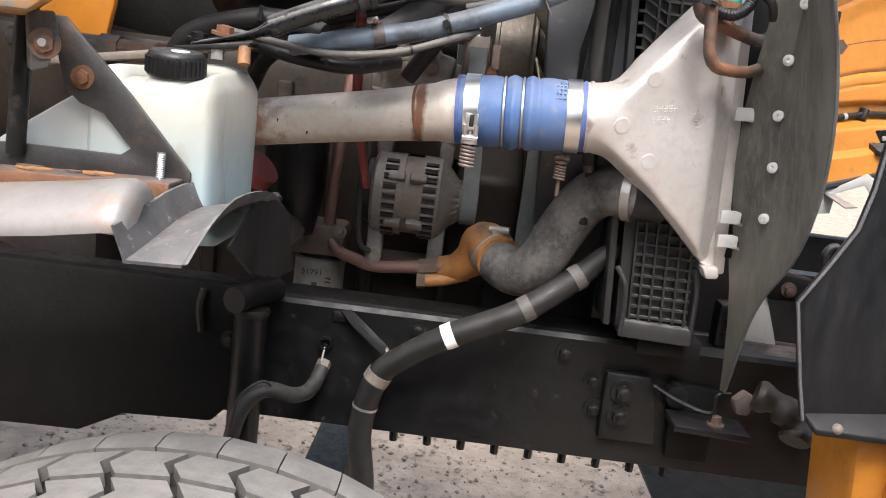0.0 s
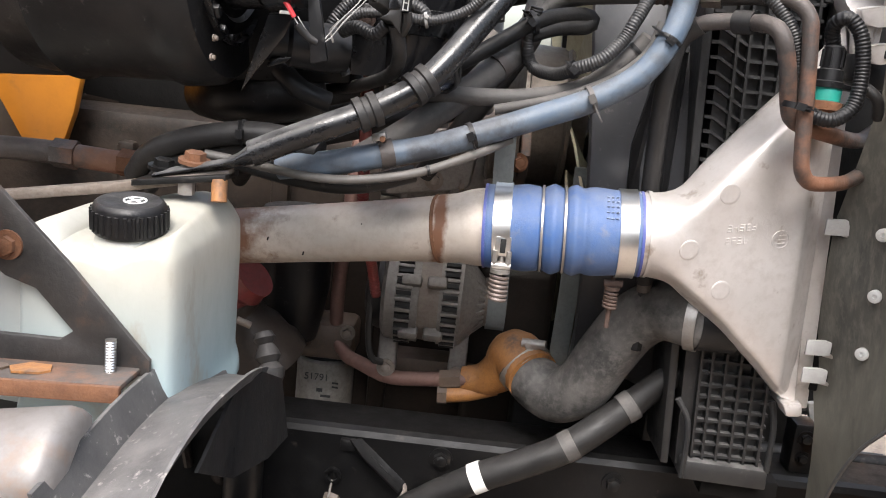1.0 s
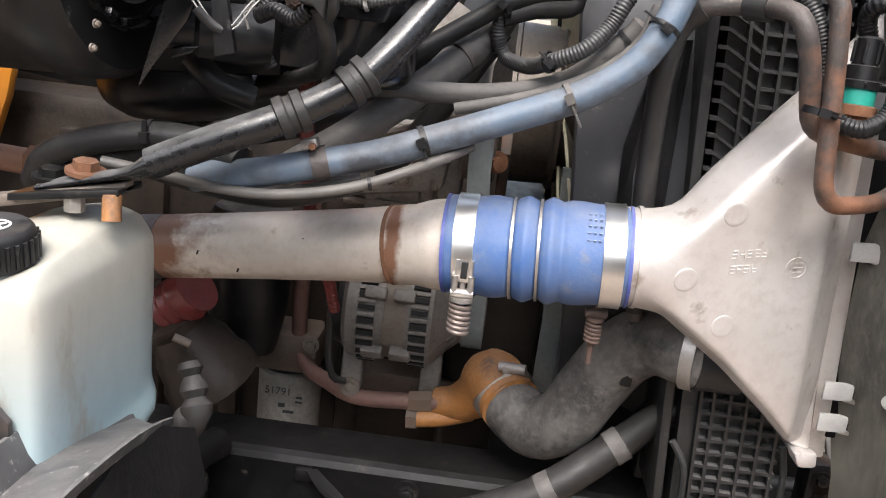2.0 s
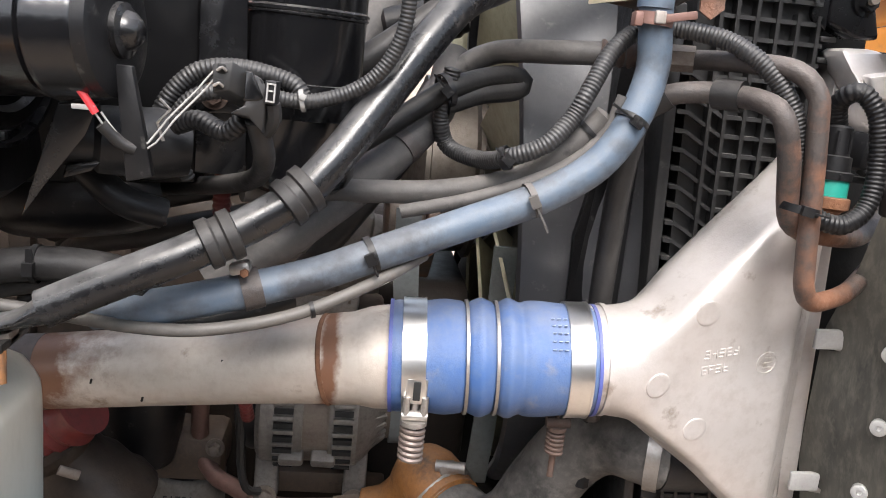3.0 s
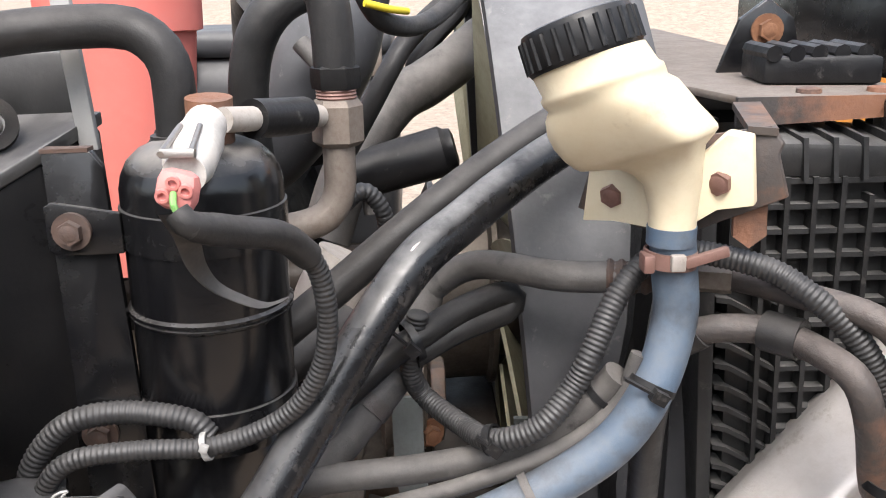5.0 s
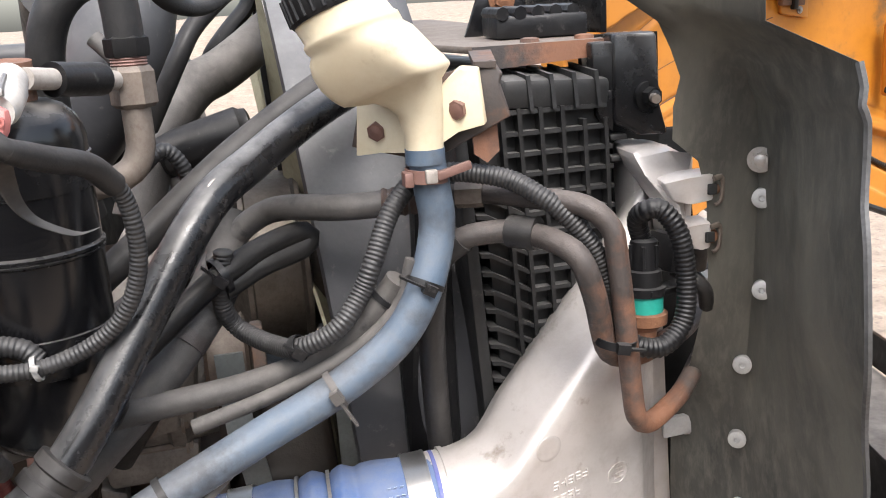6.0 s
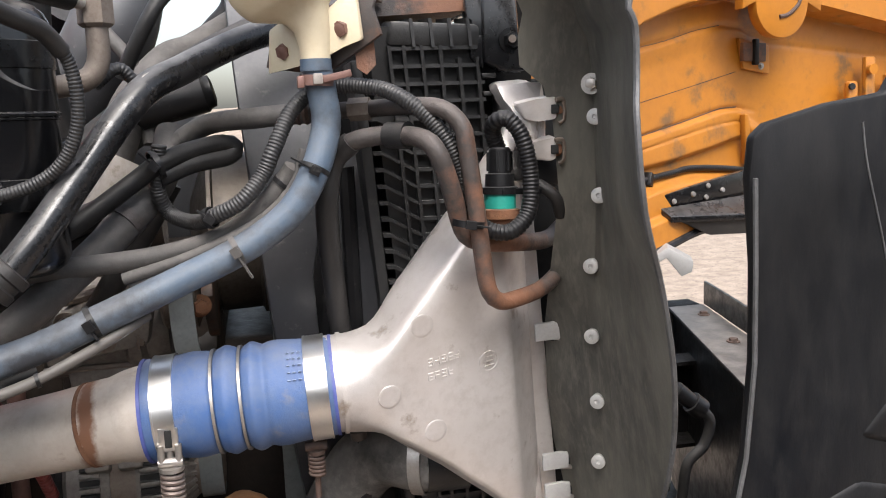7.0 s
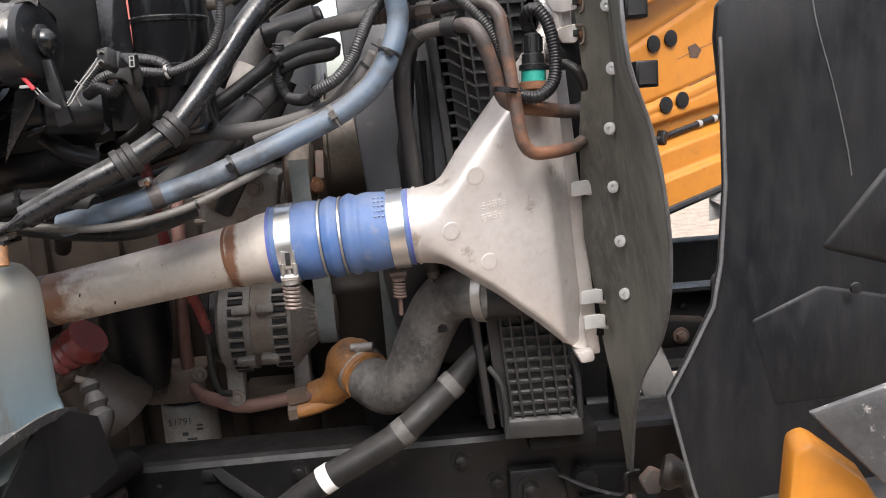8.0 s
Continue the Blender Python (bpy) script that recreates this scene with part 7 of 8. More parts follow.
def build_hoses():
    blue = hose("coolant_hose", [(0.193, 1.116, 1.655), (0.197, 1.119, 1.63), (0.199, 1.12, 1.602), (0.187, 1.112, 1.565), (0.164, 1.109, 1.53), (0.122, 1.108, 1.501), (0.061, 1.102, 1.475), (0.002, 1.09, 1.452), (-0.04, 1.077, 1.437), (-0.084, 1.065, 1.426), (-0.135, 1.06, 1.413), (-0.165, 1.062, 1.407), (-0.19, 1.066, 1.402)], 0.0128, BLUE_RUBBER, "faded blue rubber coolant hose below the reservoir", seg=22)
    part("tie", tie((0.117, 1.107, 1.4995), (0.06, 0.006, 0.027), 0.0128, (0.012, -0.002, -0.022)), GREY_RUBBER, blue, "grey cable tie")
    part("tie", tie((0.186, 1.112, 1.565), (0.02, 0.01, 0.04), 0.0128, (-0.02, 0, 0.012), 0.004), BLACK_PLASTIC, blue, "black cable tie")
    part("tie", tie((-0.001, 1.09, 1.4515), (0.05, 0.012, 0.02), 0.0128, (0.006, 0, -0.012)), BLACK_PLASTIC, blue, "black cable tie")
    clip = part("clamp", ring((-0.083, 1.065, 1.4265), (0.05, 0.012, 0.014), 0.0131, 0.014, 0.0016, 26), RUSTY_TUBE, blue, "rusty hose clamp")
    part("clamp_ear", box((-0.09, 1.055, 1.444), (0.014, 0.012, 0.008), (0, -15, 0), bevel=0.002), STEEL, clip)
    part("clamp_screw", hexbolt((-0.086, 1.049, 1.442), (0, -1, 0.2), 0.0032, 0.005, False), RUST, clip)
    heater = hose("heater_hose", [(-0.15, 1.064, 1.421), (-0.179, 1.072, 1.430), (-0.228, 1.072, 1.432), (-0.283, 1.075, 1.42), (-0.33, 1.09, 1.40), (-0.36, 1.12, 1.37)], 0.0122, RUBBER, "black rubber heater hose behind the stay rod")
    part("tie", tie((-0.23, 1.072, 1.4315), (1, 0, 0), 0.0125, (0, 0, 0.014), 0.004), BLACK_PLASTIC, heater, "black cable tie")
    hose("heater_hose", [(-0.16, 1.09, 1.41), (-0.21, 1.088, 1.417), (-0.26, 1.085, 1.41), (-0.31, 1.09, 1.39), (-0.34, 1.11, 1.36)], 0.009, RUBBER, "thin black rubber heater hose behind the stay rod")
    slung = hose("vent_tube", [(-0.26, 1.045, 1.41), (-0.219, 1.05, 1.405), (-0.158, 1.05, 1.398), (-0.107, 1.05, 1.4), (-0.049, 1.062, 1.412), (0.008, 1.085, 1.435), (0.04, 1.11, 1.45)], 0.0046, DULL_TUBE, "thin grey vent tube slung under the hoses")
    part("tie", tie((-0.04, 1.064, 1.4145), (0.05, 0.012, 0.012), 0.0047, None, 0.003), BLACK_PLASTIC, slung, "black cable tie")
    dark = hose("vent_tube", [(-0.25, 1.1, 1.40), (-0.18, 1.1, 1.388), (-0.12, 1.11, 1.385), (-0.06, 1.14, 1.40)], 0.010, BLACK_PLASTIC, "dark plastic tube under the hoses")
    part("tie", tie((-0.15, 1.104, 1.3865), (1, 0.06, -0.03), 0.0101, None, 0.004), RUBBER, dark, "black cable tie")
    hose("overflow_pipe", [(-0.10, 1.16, 1.52), (-0.06, 1.165, 1.555), (-0.032, 1.172, 1.578), (-0.001, 1.182, 1.601), (0.073, 1.2, 1.657), (0.155, 1.24, 1.702), (0.21, 1.27, 1.715)], 0.0112, RUBBER, "black rubber pipe running behind the stay rod")
    # refrigerant lines
    hose("refrigerant_line", [(-0.06, 1.15, 1.44), (-0.034, 1.165, 1.472), (0.028, 1.205, 1.546), (0.052, 1.22, 1.578), (0.091, 1.22, 1.605), (0.143, 1.175, 1.611), (0.19, 1.16, 1.614)], 0.0098, GREY_RUBBER, "dusty rubber refrigerant hose with a crimped end")
    a2 = hose("refrigerant_line", [(0.185, 1.161, 1.614), (0.234, 1.157, 1.615), (0.268, 1.115, 1.616), (0.294, 1.085, 1.613), (0.309, 1.077, 1.598), (0.313, 1.076, 1.578), (0.32, 1.078, 1.526), (0.326, 1.08, 1.475), (0.331, 1.083, 1.452), (0.342, 1.09, 1.441), (0.36, 1.102, 1.439), (0.395, 1.13, 1.441), (0.424, 1.155, 1.453), (0.45, 1.18, 1.465)], 0.0078, RUSTY_TUBE, "rusty steel refrigerant line with a bracket")
    part("crimp", sweep([(0.17, 1.165, 1.6135), (0.19, 1.16, 1.614), (0.215, 1.158, 1.615)], lambda s, f: 0.0102 + 0.001 * math.sin(s * 900), 14, 0.0015), DARK_RUST, a2, "rusty crimped ferrule")
    part("coupling", rod((0.224, 1.158, 1.615), (0.242, 1.15, 1.6155), 0.0105, None, 6), DIRTY_STEEL, a2)
    b = hose("refrigerant_line", [(0.222, 1.215, 1.28), (0.21, 1.2, 1.38), (0.2, 1.165, 1.48), (0.198, 1.15, 1.54), (0.205, 1.15, 1.57), (0.222, 1.14, 1.586), (0.245, 1.13, 1.591), (0.262, 1.118, 1.591), (0.275, 1.09, 1.589), (0.285, 1.075, 1.58), (0.296, 1.077, 1.553), (0.307, 1.087, 1.517), (0.313, 1.09, 1.503), (0.325, 1.094, 1.496), (0.345, 1.103, 1.492), (0.405, 1.15, 1.484), (0.43, 1.168, 1.494), (0.45, 1.185, 1.505)], 0.0085, RUSTY_TUBE, "rusty steel refrigerant line beside the sensor", base=(0.345, 1.103, 1.492))
    part("coupling", rod((0.254, 1.126, 1.5912), (0.269, 1.11, 1.591), 0.012, None, 14), RUBBER, b)
    part("rubber_sleeve", sweep([(0.221, 1.213, 1.29), (0.21, 1.2, 1.38), (0.2, 1.165, 1.48), (0.198, 1.15, 1.53), (0.205, 1.15, 1.568), (0.222, 1.14, 1.586)], 0.0105, 14), RUBBER, b)
    part("tie", tie((0.314, 1.081, 1.514), (0.15, 0, 1), 0.0135, (0.016, -0.002, -0.003), 0.006), BLACK_PLASTIC, b, "black cable tie")
    # wiring looms
    loop = hose("wiring_loom", [(0.054, 1.172, 1.59), (0.051, 1.174, 1.57), (0.049, 1.18, 1.546), (0.058, 1.185, 1.526), (0.08, 1.155, 1.521), (0.097, 1.122, 1.528), (0.123, 1.113, 1.541), (0.143, 1.119, 1.563), (0.153, 1.121, 1.583), (0.172, 1.133, 1.617), (0.2, 1.142, 1.635), (0.243, 1.12, 1.633), (0.268, 1.1, 1.62), (0.291, 1.09, 1.597), (0.308, 1.088, 1.565), (0.316, 1.09, 1.524), (0.318, 1.095, 1.50)], 0.0074, LOOM, "grey corrugated wiring loom looping past the coolant hose", "wiring", loom=True, pitch=0.0031)
    part("tie", tie((0.096, 1.123, 1.5275), (0.05, -0.03, 0.02), 0.0082, (-0.01, 0, 0.008), 0.005), BLACK_PLASTIC, loop, "black cable tie")
    fold = hose("wiring_loom", [(-0.06, 1.13, 1.50), (-0.01, 1.15, 1.53), (0.033, 1.17, 1.56), (0.052, 1.172, 1.573), (0.079, 1.19, 1.583), (0.108, 1.208, 1.588), (0.119, 1.212, 1.584), (0.112, 1.208, 1.576), (0.08, 1.19, 1.571), (0.05, 1.175, 1.56)], 0.0088, DARK_RUBBER, "dark sleeved loom folded back and tied", "wiring")
    part("tie", tie((0.05, 1.172, 1.572), (0.05, 0.02, 0.02), 0.013, (-0.012, 0, 0.012), 0.005), BLACK_PLASTIC, fold, "black cable tie")
    line = hose("coolant_line", [(-0.1, 1.12, 1.487), (-0.065, 1.135, 1.488), (-0.002, 1.15, 1.489), (0.053, 1.15, 1.494), (0.105, 1.142, 1.508), (0.138, 1.132, 1.531), (0.163, 1.127, 1.557), (0.17, 1.124, 1.567)], 0.0095, GREY_RUBBER, "dusty grey rubber line under the loom")
    part("end_band", ring((0.16, 1.1275, 1.553), (0.5, -0.1, 0.6), 0.0096, 0.004, 0.0015, 18), BLACK_PLASTIC, line)
    hose("coolant_line", [(0.02, 1.13, 1.478), (0.08, 1.128, 1.495), (0.135, 1.122, 1.52), (0.168, 1.118, 1.55), (0.18, 1.118, 1.582)], 0.0055, GREY_RUBBER, "thin grey line beside the coolant hose")
    thick = hose("oil_line", [(-0.12, 1.12, 1.41), (-0.073, 1.135, 1.443), (-0.048, 1.145, 1.463), (-0.009, 1.165, 1.495), (0.034, 1.195, 1.537), (0.051, 1.21, 1.563), (0.06, 1.24, 1.6)], 0.0155, GREY_RUBBER, "thick dusty grey oil line behind the stay rod")
    part("clamp", ring((0.02, 1.185, 1.524), (0.43, 0.3, 0.42), 0.0157, 0.01, 0.0014, 22), RUSTY_TUBE, thick, "rusty hose clamp")
    hose("oil_line", [(-0.06, 1.3, 1.38), (-0.02, 1.28, 1.44), (0.02, 1.27, 1.50), (0.05, 1.27, 1.55)], 0.013, RUBBER, "black oil line going down to the engine")
    hose("battery_cable", [(-0.118, 1.16, 1.52), (-0.122, 1.17, 1.47), (-0.121, 1.18, 1.43), (-0.125, 1.25, 1.32), (-0.118, 1.32, 1.25), (-0.112, 1.35, 1.2)], 0.0075, RED_SILICONE, "red corrugated battery cable behind the hoses", "cable", loom=True, pitch=0.005)
    # bundles of dark hoses low behind the rod
    for dx, dz, r in ((0.0, 0.0, 0.012), (0.01, 0.03, 0.010), (-0.02, 0.05, 0.014)):
        hose("engine_hose", [(-0.33, 1.42 + dx, 1.33 + dz), (-0.27, 1.3 + dx, 1.39 + dz), (-0.18, 1.26 + dx, 1.42 + dz), (-0.08, 1.26 + dx, 1.45 + dz), (0.0, 1.32, 1.48 + dz)], r, RUBBER, "dark rubber hose across the engine")
    f = thing("pipe_fitting", (-0.42, 1.2, 1.31), "rusty pipe with a hex union near the cab", "pipe")
    part("pipe", sweep([(-0.62, 1.2, 1.37), (-0.5, 1.2, 1.372), (-0.4, 1.2, 1.368), (-0.34, 1.19, 1.375)], 0.014, 14), RUSTY_TUBE, f)
    part("union", rod((-0.49, 1.2, 1.372), (-0.462, 1.2, 1.371), 0.0175, None, 6), RUSTY_TUBE, f)
    part("union", rod((-0.41, 1.2, 1.369), (-0.39, 1.2, 1.368), 0.0165, None, 6), RUST, f)


build_hoses()


def build_pressure_sensor():
    t = thing("pressure_sensor", (0.35, 1.105, 1.50), "black and teal pressure sensor with a rusty base", "sensor")
    c = V(0.350, 1.11, 1.5)
    up = V(0.03, 0.05, 1).normalized()
    part("stem", lathe(c - up * 0.005, c + up, [(0, 0.010), (0.012, 0.010), (0.016, 0.0135)], 18), RUSTY_TUBE, t)
    part("base", lathe(c + up * 0.010, c + up, [(0, 0.012), (0.003, 0.0175), (0.011, 0.0178), (0.012, 0.014)], 24), RUST, t)
    part("band", lathe(c + up * 0.022, c + up, [(0, 0.0145), (0.013, 0.0145)], 24), TEAL, t, "teal plastic band")
    body = part("body", lathe(c + up * 0.035, c + up, [(0, 0.0165), (0.006, 0.0165), (0.007, 0.0135), (0.018, 0.013), (0.019, 0.0105), (0.040, 0.010), (0.042, 0.008)], 20), BLACK_PLASTIC, t)
    for a in range(6):
        d = V(math.cos(a * 1.047), math.sin(a * 1.047), 0)
        part("ridge", rod(c + up * 0.056 + d * 0.0105, c + up * 0.073 + d * 0.0105, 0.0018, None, 6), BLACK_PLASTIC, body)
    part("bracket", box(c + up * 0.037 + V(0.016, -0.002, 0), (0.045, 0.016, 0.005), (0, 4, 20), bevel=0.001), BLACK_PLASTIC, t)
    loom = thing("sensor_loom", (0.35, 1.08, 1.5), "black corrugated loom looping over the pressure sensor", "wiring")
    part("loom", corrugated([(0.352, 1.117, 1.575), (0.345, 1.11, 1.592), (0.347, 1.10, 1.601), (0.356, 1.095, 1.601), (0.367, 1.09, 1.584), (0.373, 1.089, 1.55), (0.369, 1.085, 1.52), (0.352, 1.081, 1.505), (0.334, 1.083, 1.506), (0.322, 1.09, 1.515)], 0.0078), BLACK_PLASTIC, loom, smooth=180)
    block = thing("connector_block", (0.39, 1.13, 1.5), "small black connectors behind the sensor", "connector")
    part("body", box((0.395, 1.14, 1.555), (0.04, 0.03, 0.03), (0, 10, 15), bevel=0.004), BLACK_PLASTIC, block)
    part("lead", sweep([(0.385, 1.13, 1.545), (0.405, 1.12, 1.53), (0.415, 1.13, 1.51)], 0.006, 10), RUBBER, block)


build_pressure_sensor()


# ---------- reservoir ----------
def build_reservoir():
    t = thing("fluid_reservoir", (0.193, 1.12, 1.64), "cream plastic fluid reservoir with a black ribbed cap", "reservoir")
    foot = V(0.193, 1.116, 1.652)
    across = V(0.047, -0.040, 0.012).normalized()
    up = V(-0.30, -0.12, 1).normalized()
    out = across.cross(up).normalized()
    if out.y > 0:
        out = -out
    def place(u, o, h):
        return foot + across * u + out * o + V(0, 0, 1) * h
    # body: rounded sections rising from the spout to the neck
    rows = [(0.193, 1.116, 1.650, 0.0125, 0.0125, 2), (0.193, 1.116, 1.668, 0.0132, 0.013, 2), (0.1915, 1.115, 1.681, 0.0152, 0.0142, 2.2), (0.188, 1.1135, 1.690, 0.0178, 0.0165, 2.4), (0.184, 1.1125, 1.6965, 0.0208, 0.019, 3), (0.1785, 1.111, 1.6995, 0.0285, 0.0235, 4.5), (0.1765, 1.1105, 1.7005, 0.0306, 0.0252, 5.5), (0.1745, 1.110, 1.7025, 0.0316, 0.0262, 5.5),
            (0.170, 1.109, 1.7065, 0.0318, 0.0275, 5.5), (0.1635, 1.107, 1.713, 0.0314, 0.0282, 5), (0.158, 1.105, 1.7205, 0.0308, 0.0285, 4.2), (0.154, 1.103, 1.7275, 0.0302, 0.0285, 3), (0.1515, 1.1015, 1.7315, 0.0285, 0.028, 2.2), (0.1495, 1.101, 1.734, 0.0298, 0.0298, 2), (0.148, 1.1005, 1.7368, 0.0298, 0.0298, 2), (0.147, 1.1, 1.7387, 0.028, 0.028, 2), (0.141, 1.1, 1.748, 0.0272, 0.0272, 2)]
    bm = bmesh.new()
    rings = []
    flat_across = V(across.x, across.y, 0).normalized()
    flat_out = V(flat_across.y, -flat_across.x, 0)
    if flat_out.y > 0:
        flat_out = -flat_out
    for cx, cy, cz, a, b, n in rows:
        tilt = max(0.0, min(1.0, (cz - 1.678) / 0.02))
        rings.append([bm.verts.new(V(cx, cy, cz + tilt * 0.36 * dy - tilt * 0.05 * dz) + flat_across * dy + flat_out * dz) for dy, dz in superellipse(0, 0, a, b, n, 36)])
    for u, v in zip(rings, rings[1:]):
        for j in range(36):
            bm.faces.new((u[j], u[(j + 1) % 36], v[(j + 1) % 36], v[j]))
    bm.faces.new(rings[0])
    bm.faces.new(rings[-1])
    part("body", bm, CREAM, t, smooth=70)
    # flange ears with rusty bolts
    for s, c in ((-1, V(0.169, 1.152, 1.668)), (1, V(0.216, 1.112, 1.683))):
        nrm = out
        ear_pts = [foot + across * s * 0.008 + V(0, 0, 0.004), c + across * s * 0.0 + V(0, 0, -0.016), c + across * s * 0.020 + V(0, 0, -0.015), c + across * s * 0.016 + V(0, 0, 0.022), c + across * s * 0.002 + V(0, 0, 0.026), foot + across * s * 0.012 + V(0, 0, 0.042)]
        ear = part("ear", slab([p + nrm * 0.001 for p in ear_pts], -nrm * 0.006, 0.0015), CREAM, t)
        part("bolt", hexbolt(c + nrm * 0.001, nrm, 0.0072, 0.004, False), COPPER, ear, "rusty hex bolt")
    # cap
    cap_up = (V(0, 0, 1) - flat_across * 0.38 + flat_out * 0.05).normalized()
    base = V(0.1405, 1.1, 1.7475)
    prof = [(0, 0.0283), (0.002, 0.0293), (0.0175, 0.0288), (0.0203, 0.0275), (0.021, 0.0257), (0.021, 0.018), (0.0202, 0.0165), (0.0202, 0.005), (0.0222, 0.0042), (0.0222, 0.002)]
    cap = part("cap", lathe(base, base + cap_up, prof, 64), BLACK_PLASTIC, t, "black ribbed screw cap", smooth=30)
    turn = cap_up.to_track_quat("Z", "Y").to_matrix()
    for i in range(26):
        a = 2 * math.pi * i / 26
        p = base + turn @ V(0.0288 * math.cos(a), 0.0288 * math.sin(a), 0)
        part("grip_rib", rod(p + cap_up * 0.002, p + cap_up * 0.0175, 0.0018, 0.0015, 8), BLACK_PLASTIC, cap)
    clamp = part("hose_clamp", ring(foot - V(0, 0, 0.012), (0.05, 0.0, 1), 0.0132, 0.009, 0.0014, 28), COPPER, t, "coppery spring clamp")
    part("clamp_ear", box(foot + V(0.016, -0.012, -0.009), (0.026, 0.004, 0.006), (0, -12, 10), bevel=0.001), COPPER, clamp)
    part("clamp_ear", box(foot + V(0.0, -0.0145, -0.011), (0.008, 0.005, 0.009), bevel=0.001), DUSTY_ALU, clamp)
    part("clamp_ear", box(foot + V(-0.014, -0.005, -0.013), (0.006, 0.012, 0.010), bevel=0.001), COPPER, clamp)
    part("hose_stub", rod(foot - V(0, 0, 0.004), foot + V(0, 0, 0.006), 0.0135, None, 24), BLUE_RUBBER, t)


build_reservoir()

# ---------- drier, heater box and blower ----------
def build_drier():
    t = thing("receiver_drier", (-0.058, 1.125, 1.50), "black gloss receiver drier canister with welded seams", "receiver drier")
    a, b = V(-0.061, 1.125, 1.49), V(-0.0575, 1.122, 1.76)
    r = 0.0425
    body = part("canister", lathe(a, b, [(0, 0.03), (0.006, 0.038), (0.014, r), (0.196, r), (0.203, r - 0.0015), (0.21, r - 0.005), (0.2155, r - 0.011), (0.219, r - 0.019), (0.221, 0.012)], 48), MOTOR_CAN, t, smooth=60)
    axis = (b - a).normalized()
    def girdle(z0, z1, out):
        f0, f1 = (z0 - a.z) / axis.z, (z1 - a.z) / axis.z
        return lathe(a + axis * f0, b, [(0, r), (0.0006, r + out), (f1 - f0 - 0.0006, r + out), (f1 - f0, r)], 48)
    part("seam", lathe(a + axis * 0.1255, b, [(0, r), (0.001, r + 0.0014), (0.0022, r + 0.0014), (0.0028, r + 0.0004), (0.0038, r + 0.0018), (0.0055, r + 0.0018), (0.007, r)], 48), BLACK_PAINT, body)
    for z0, z1, bolt_z in ((1.6555, 1.677, 1.669), (1.545, 1.5705, 1.556)):
        s = part("strap", girdle(z0, z1, 0.0012), BLACK_PAINT, t)
        part("strap_ear", slab([(-0.131, 1.092, bolt_z + 0.0125), (-0.127, 1.092, bolt_z + 0.015), (-0.095, 1.096, z1), (-0.095, 1.096, z0), (-0.127, 1.092, bolt_z - 0.013), (-0.131, 1.092, bolt_z - 0.010)], (0, 0.003, 0), 0.0008), BLACK_PAINT, s)
        part("bolt", hexbolt((-0.118, 1.092, bolt_z), (0, -1, 0), 0.0065, 0.006), DARK_RUST, s, "rusty hex bolt")
    # pressure switch on top, leaning to the viewer
    sw = part("switch", lathe((-0.045, 1.085, 1.722), (-0.041, 1.02, 1.709), [(0, 0.010), (0.02, 0.0105), (0.022, 0.0115), (0.05, 0.0112), (0.054, 0.0095), (0.062, 0.009)], 20), SWITCH_WHITE, t, "dirty white pressure switch")
    for dx in (-0.006, 0.006):
        part("latch", rod((-0.0425 + dx, 1.018, 1.7195), (-0.0435 + dx * 0.7, 1.05, 1.7265), 0.0014, None, 8), STEEL, sw)
    part("latch", box((-0.042, 1.02, 1.7195), (0.015, 0.004, 0.004), (-8, 0, -4), bevel=0.0008), STEEL, sw)
    part("plug", box((-0.0405, 1.010, 1.7065), (0.0175, 0.011, 0.0165), (-10, 12, -6), bevel=0.005), RED_PLASTIC, t, "faded red connector plug")
    for dx, dz in ((-0.0055, 0.0), (0.0055, 0.002), (0, 0.006)):
        part("pin_socket", ring((-0.0405 + dx * 0.85, 1.0038, 1.7055 + dz * 0.85), (0, -1, -0.2), 0.0018, 0.002, 0.0011, 12), RED_PLASTIC, sw)
    part("wire", sweep([(-0.0405, 1.003, 1.7065), (-0.0395, 0.998, 1.703), (-0.038, 1.0, 1.697)], 0.0014, 8), GREEN_WIRE, sw, "green wire")
    part("port", rod((-0.05, 1.115, 1.705), (-0.049, 1.112, 1.732), 0.012, None, 16), RUSTY_TUBE, t)
    part("port_pipe", rod((-0.04, 1.1, 1.722), (0.0, 1.17, 1.714), 0.0065, None, 14), DUSTY_ALU, t)
    part("port_sleeve", rod((-0.029, 1.12, 1.7195), (-0.007, 1.158, 1.716), 0.0105, None, 18), BLACK_PLASTIC, t)
    tag = bmesh.new()
    p = smooth_path([(-0.040, 1.0, 1.699), (-0.045, 1.03, 1.682), (-0.046, 1.045, 1.664), (-0.042, 1.055, 1.651), (-0.033, 1.06, 1.643), (-0.021, 1.064, 1.637), (-0.012, 1.072, 1.637)], 0.004)
    rows = []
    for i, q in enumerate(p):
        w = 0.0062 * (1 - 0.35 * i / len(p))
        turn = radians(10 + 62 * min(1.0, 1.6 * i / len(p)))
        rows.append([tag.verts.new(q + V(s * w * math.cos(turn), s * w * math.sin(turn), 0) + V(h, 0, 0)) for s, h in ((-1, 0), (1, 0), (1, 0.001), (-1, 0.001))])
    for u, v in zip(rows, rows[1:]):
        for j in range(4):
            tag.faces.new((u[j], u[(j + 1) % 4], v[(j + 1) % 4], v[j]))
    part("tag", tag, GREY_RUBBER, t, "loose dull strap")
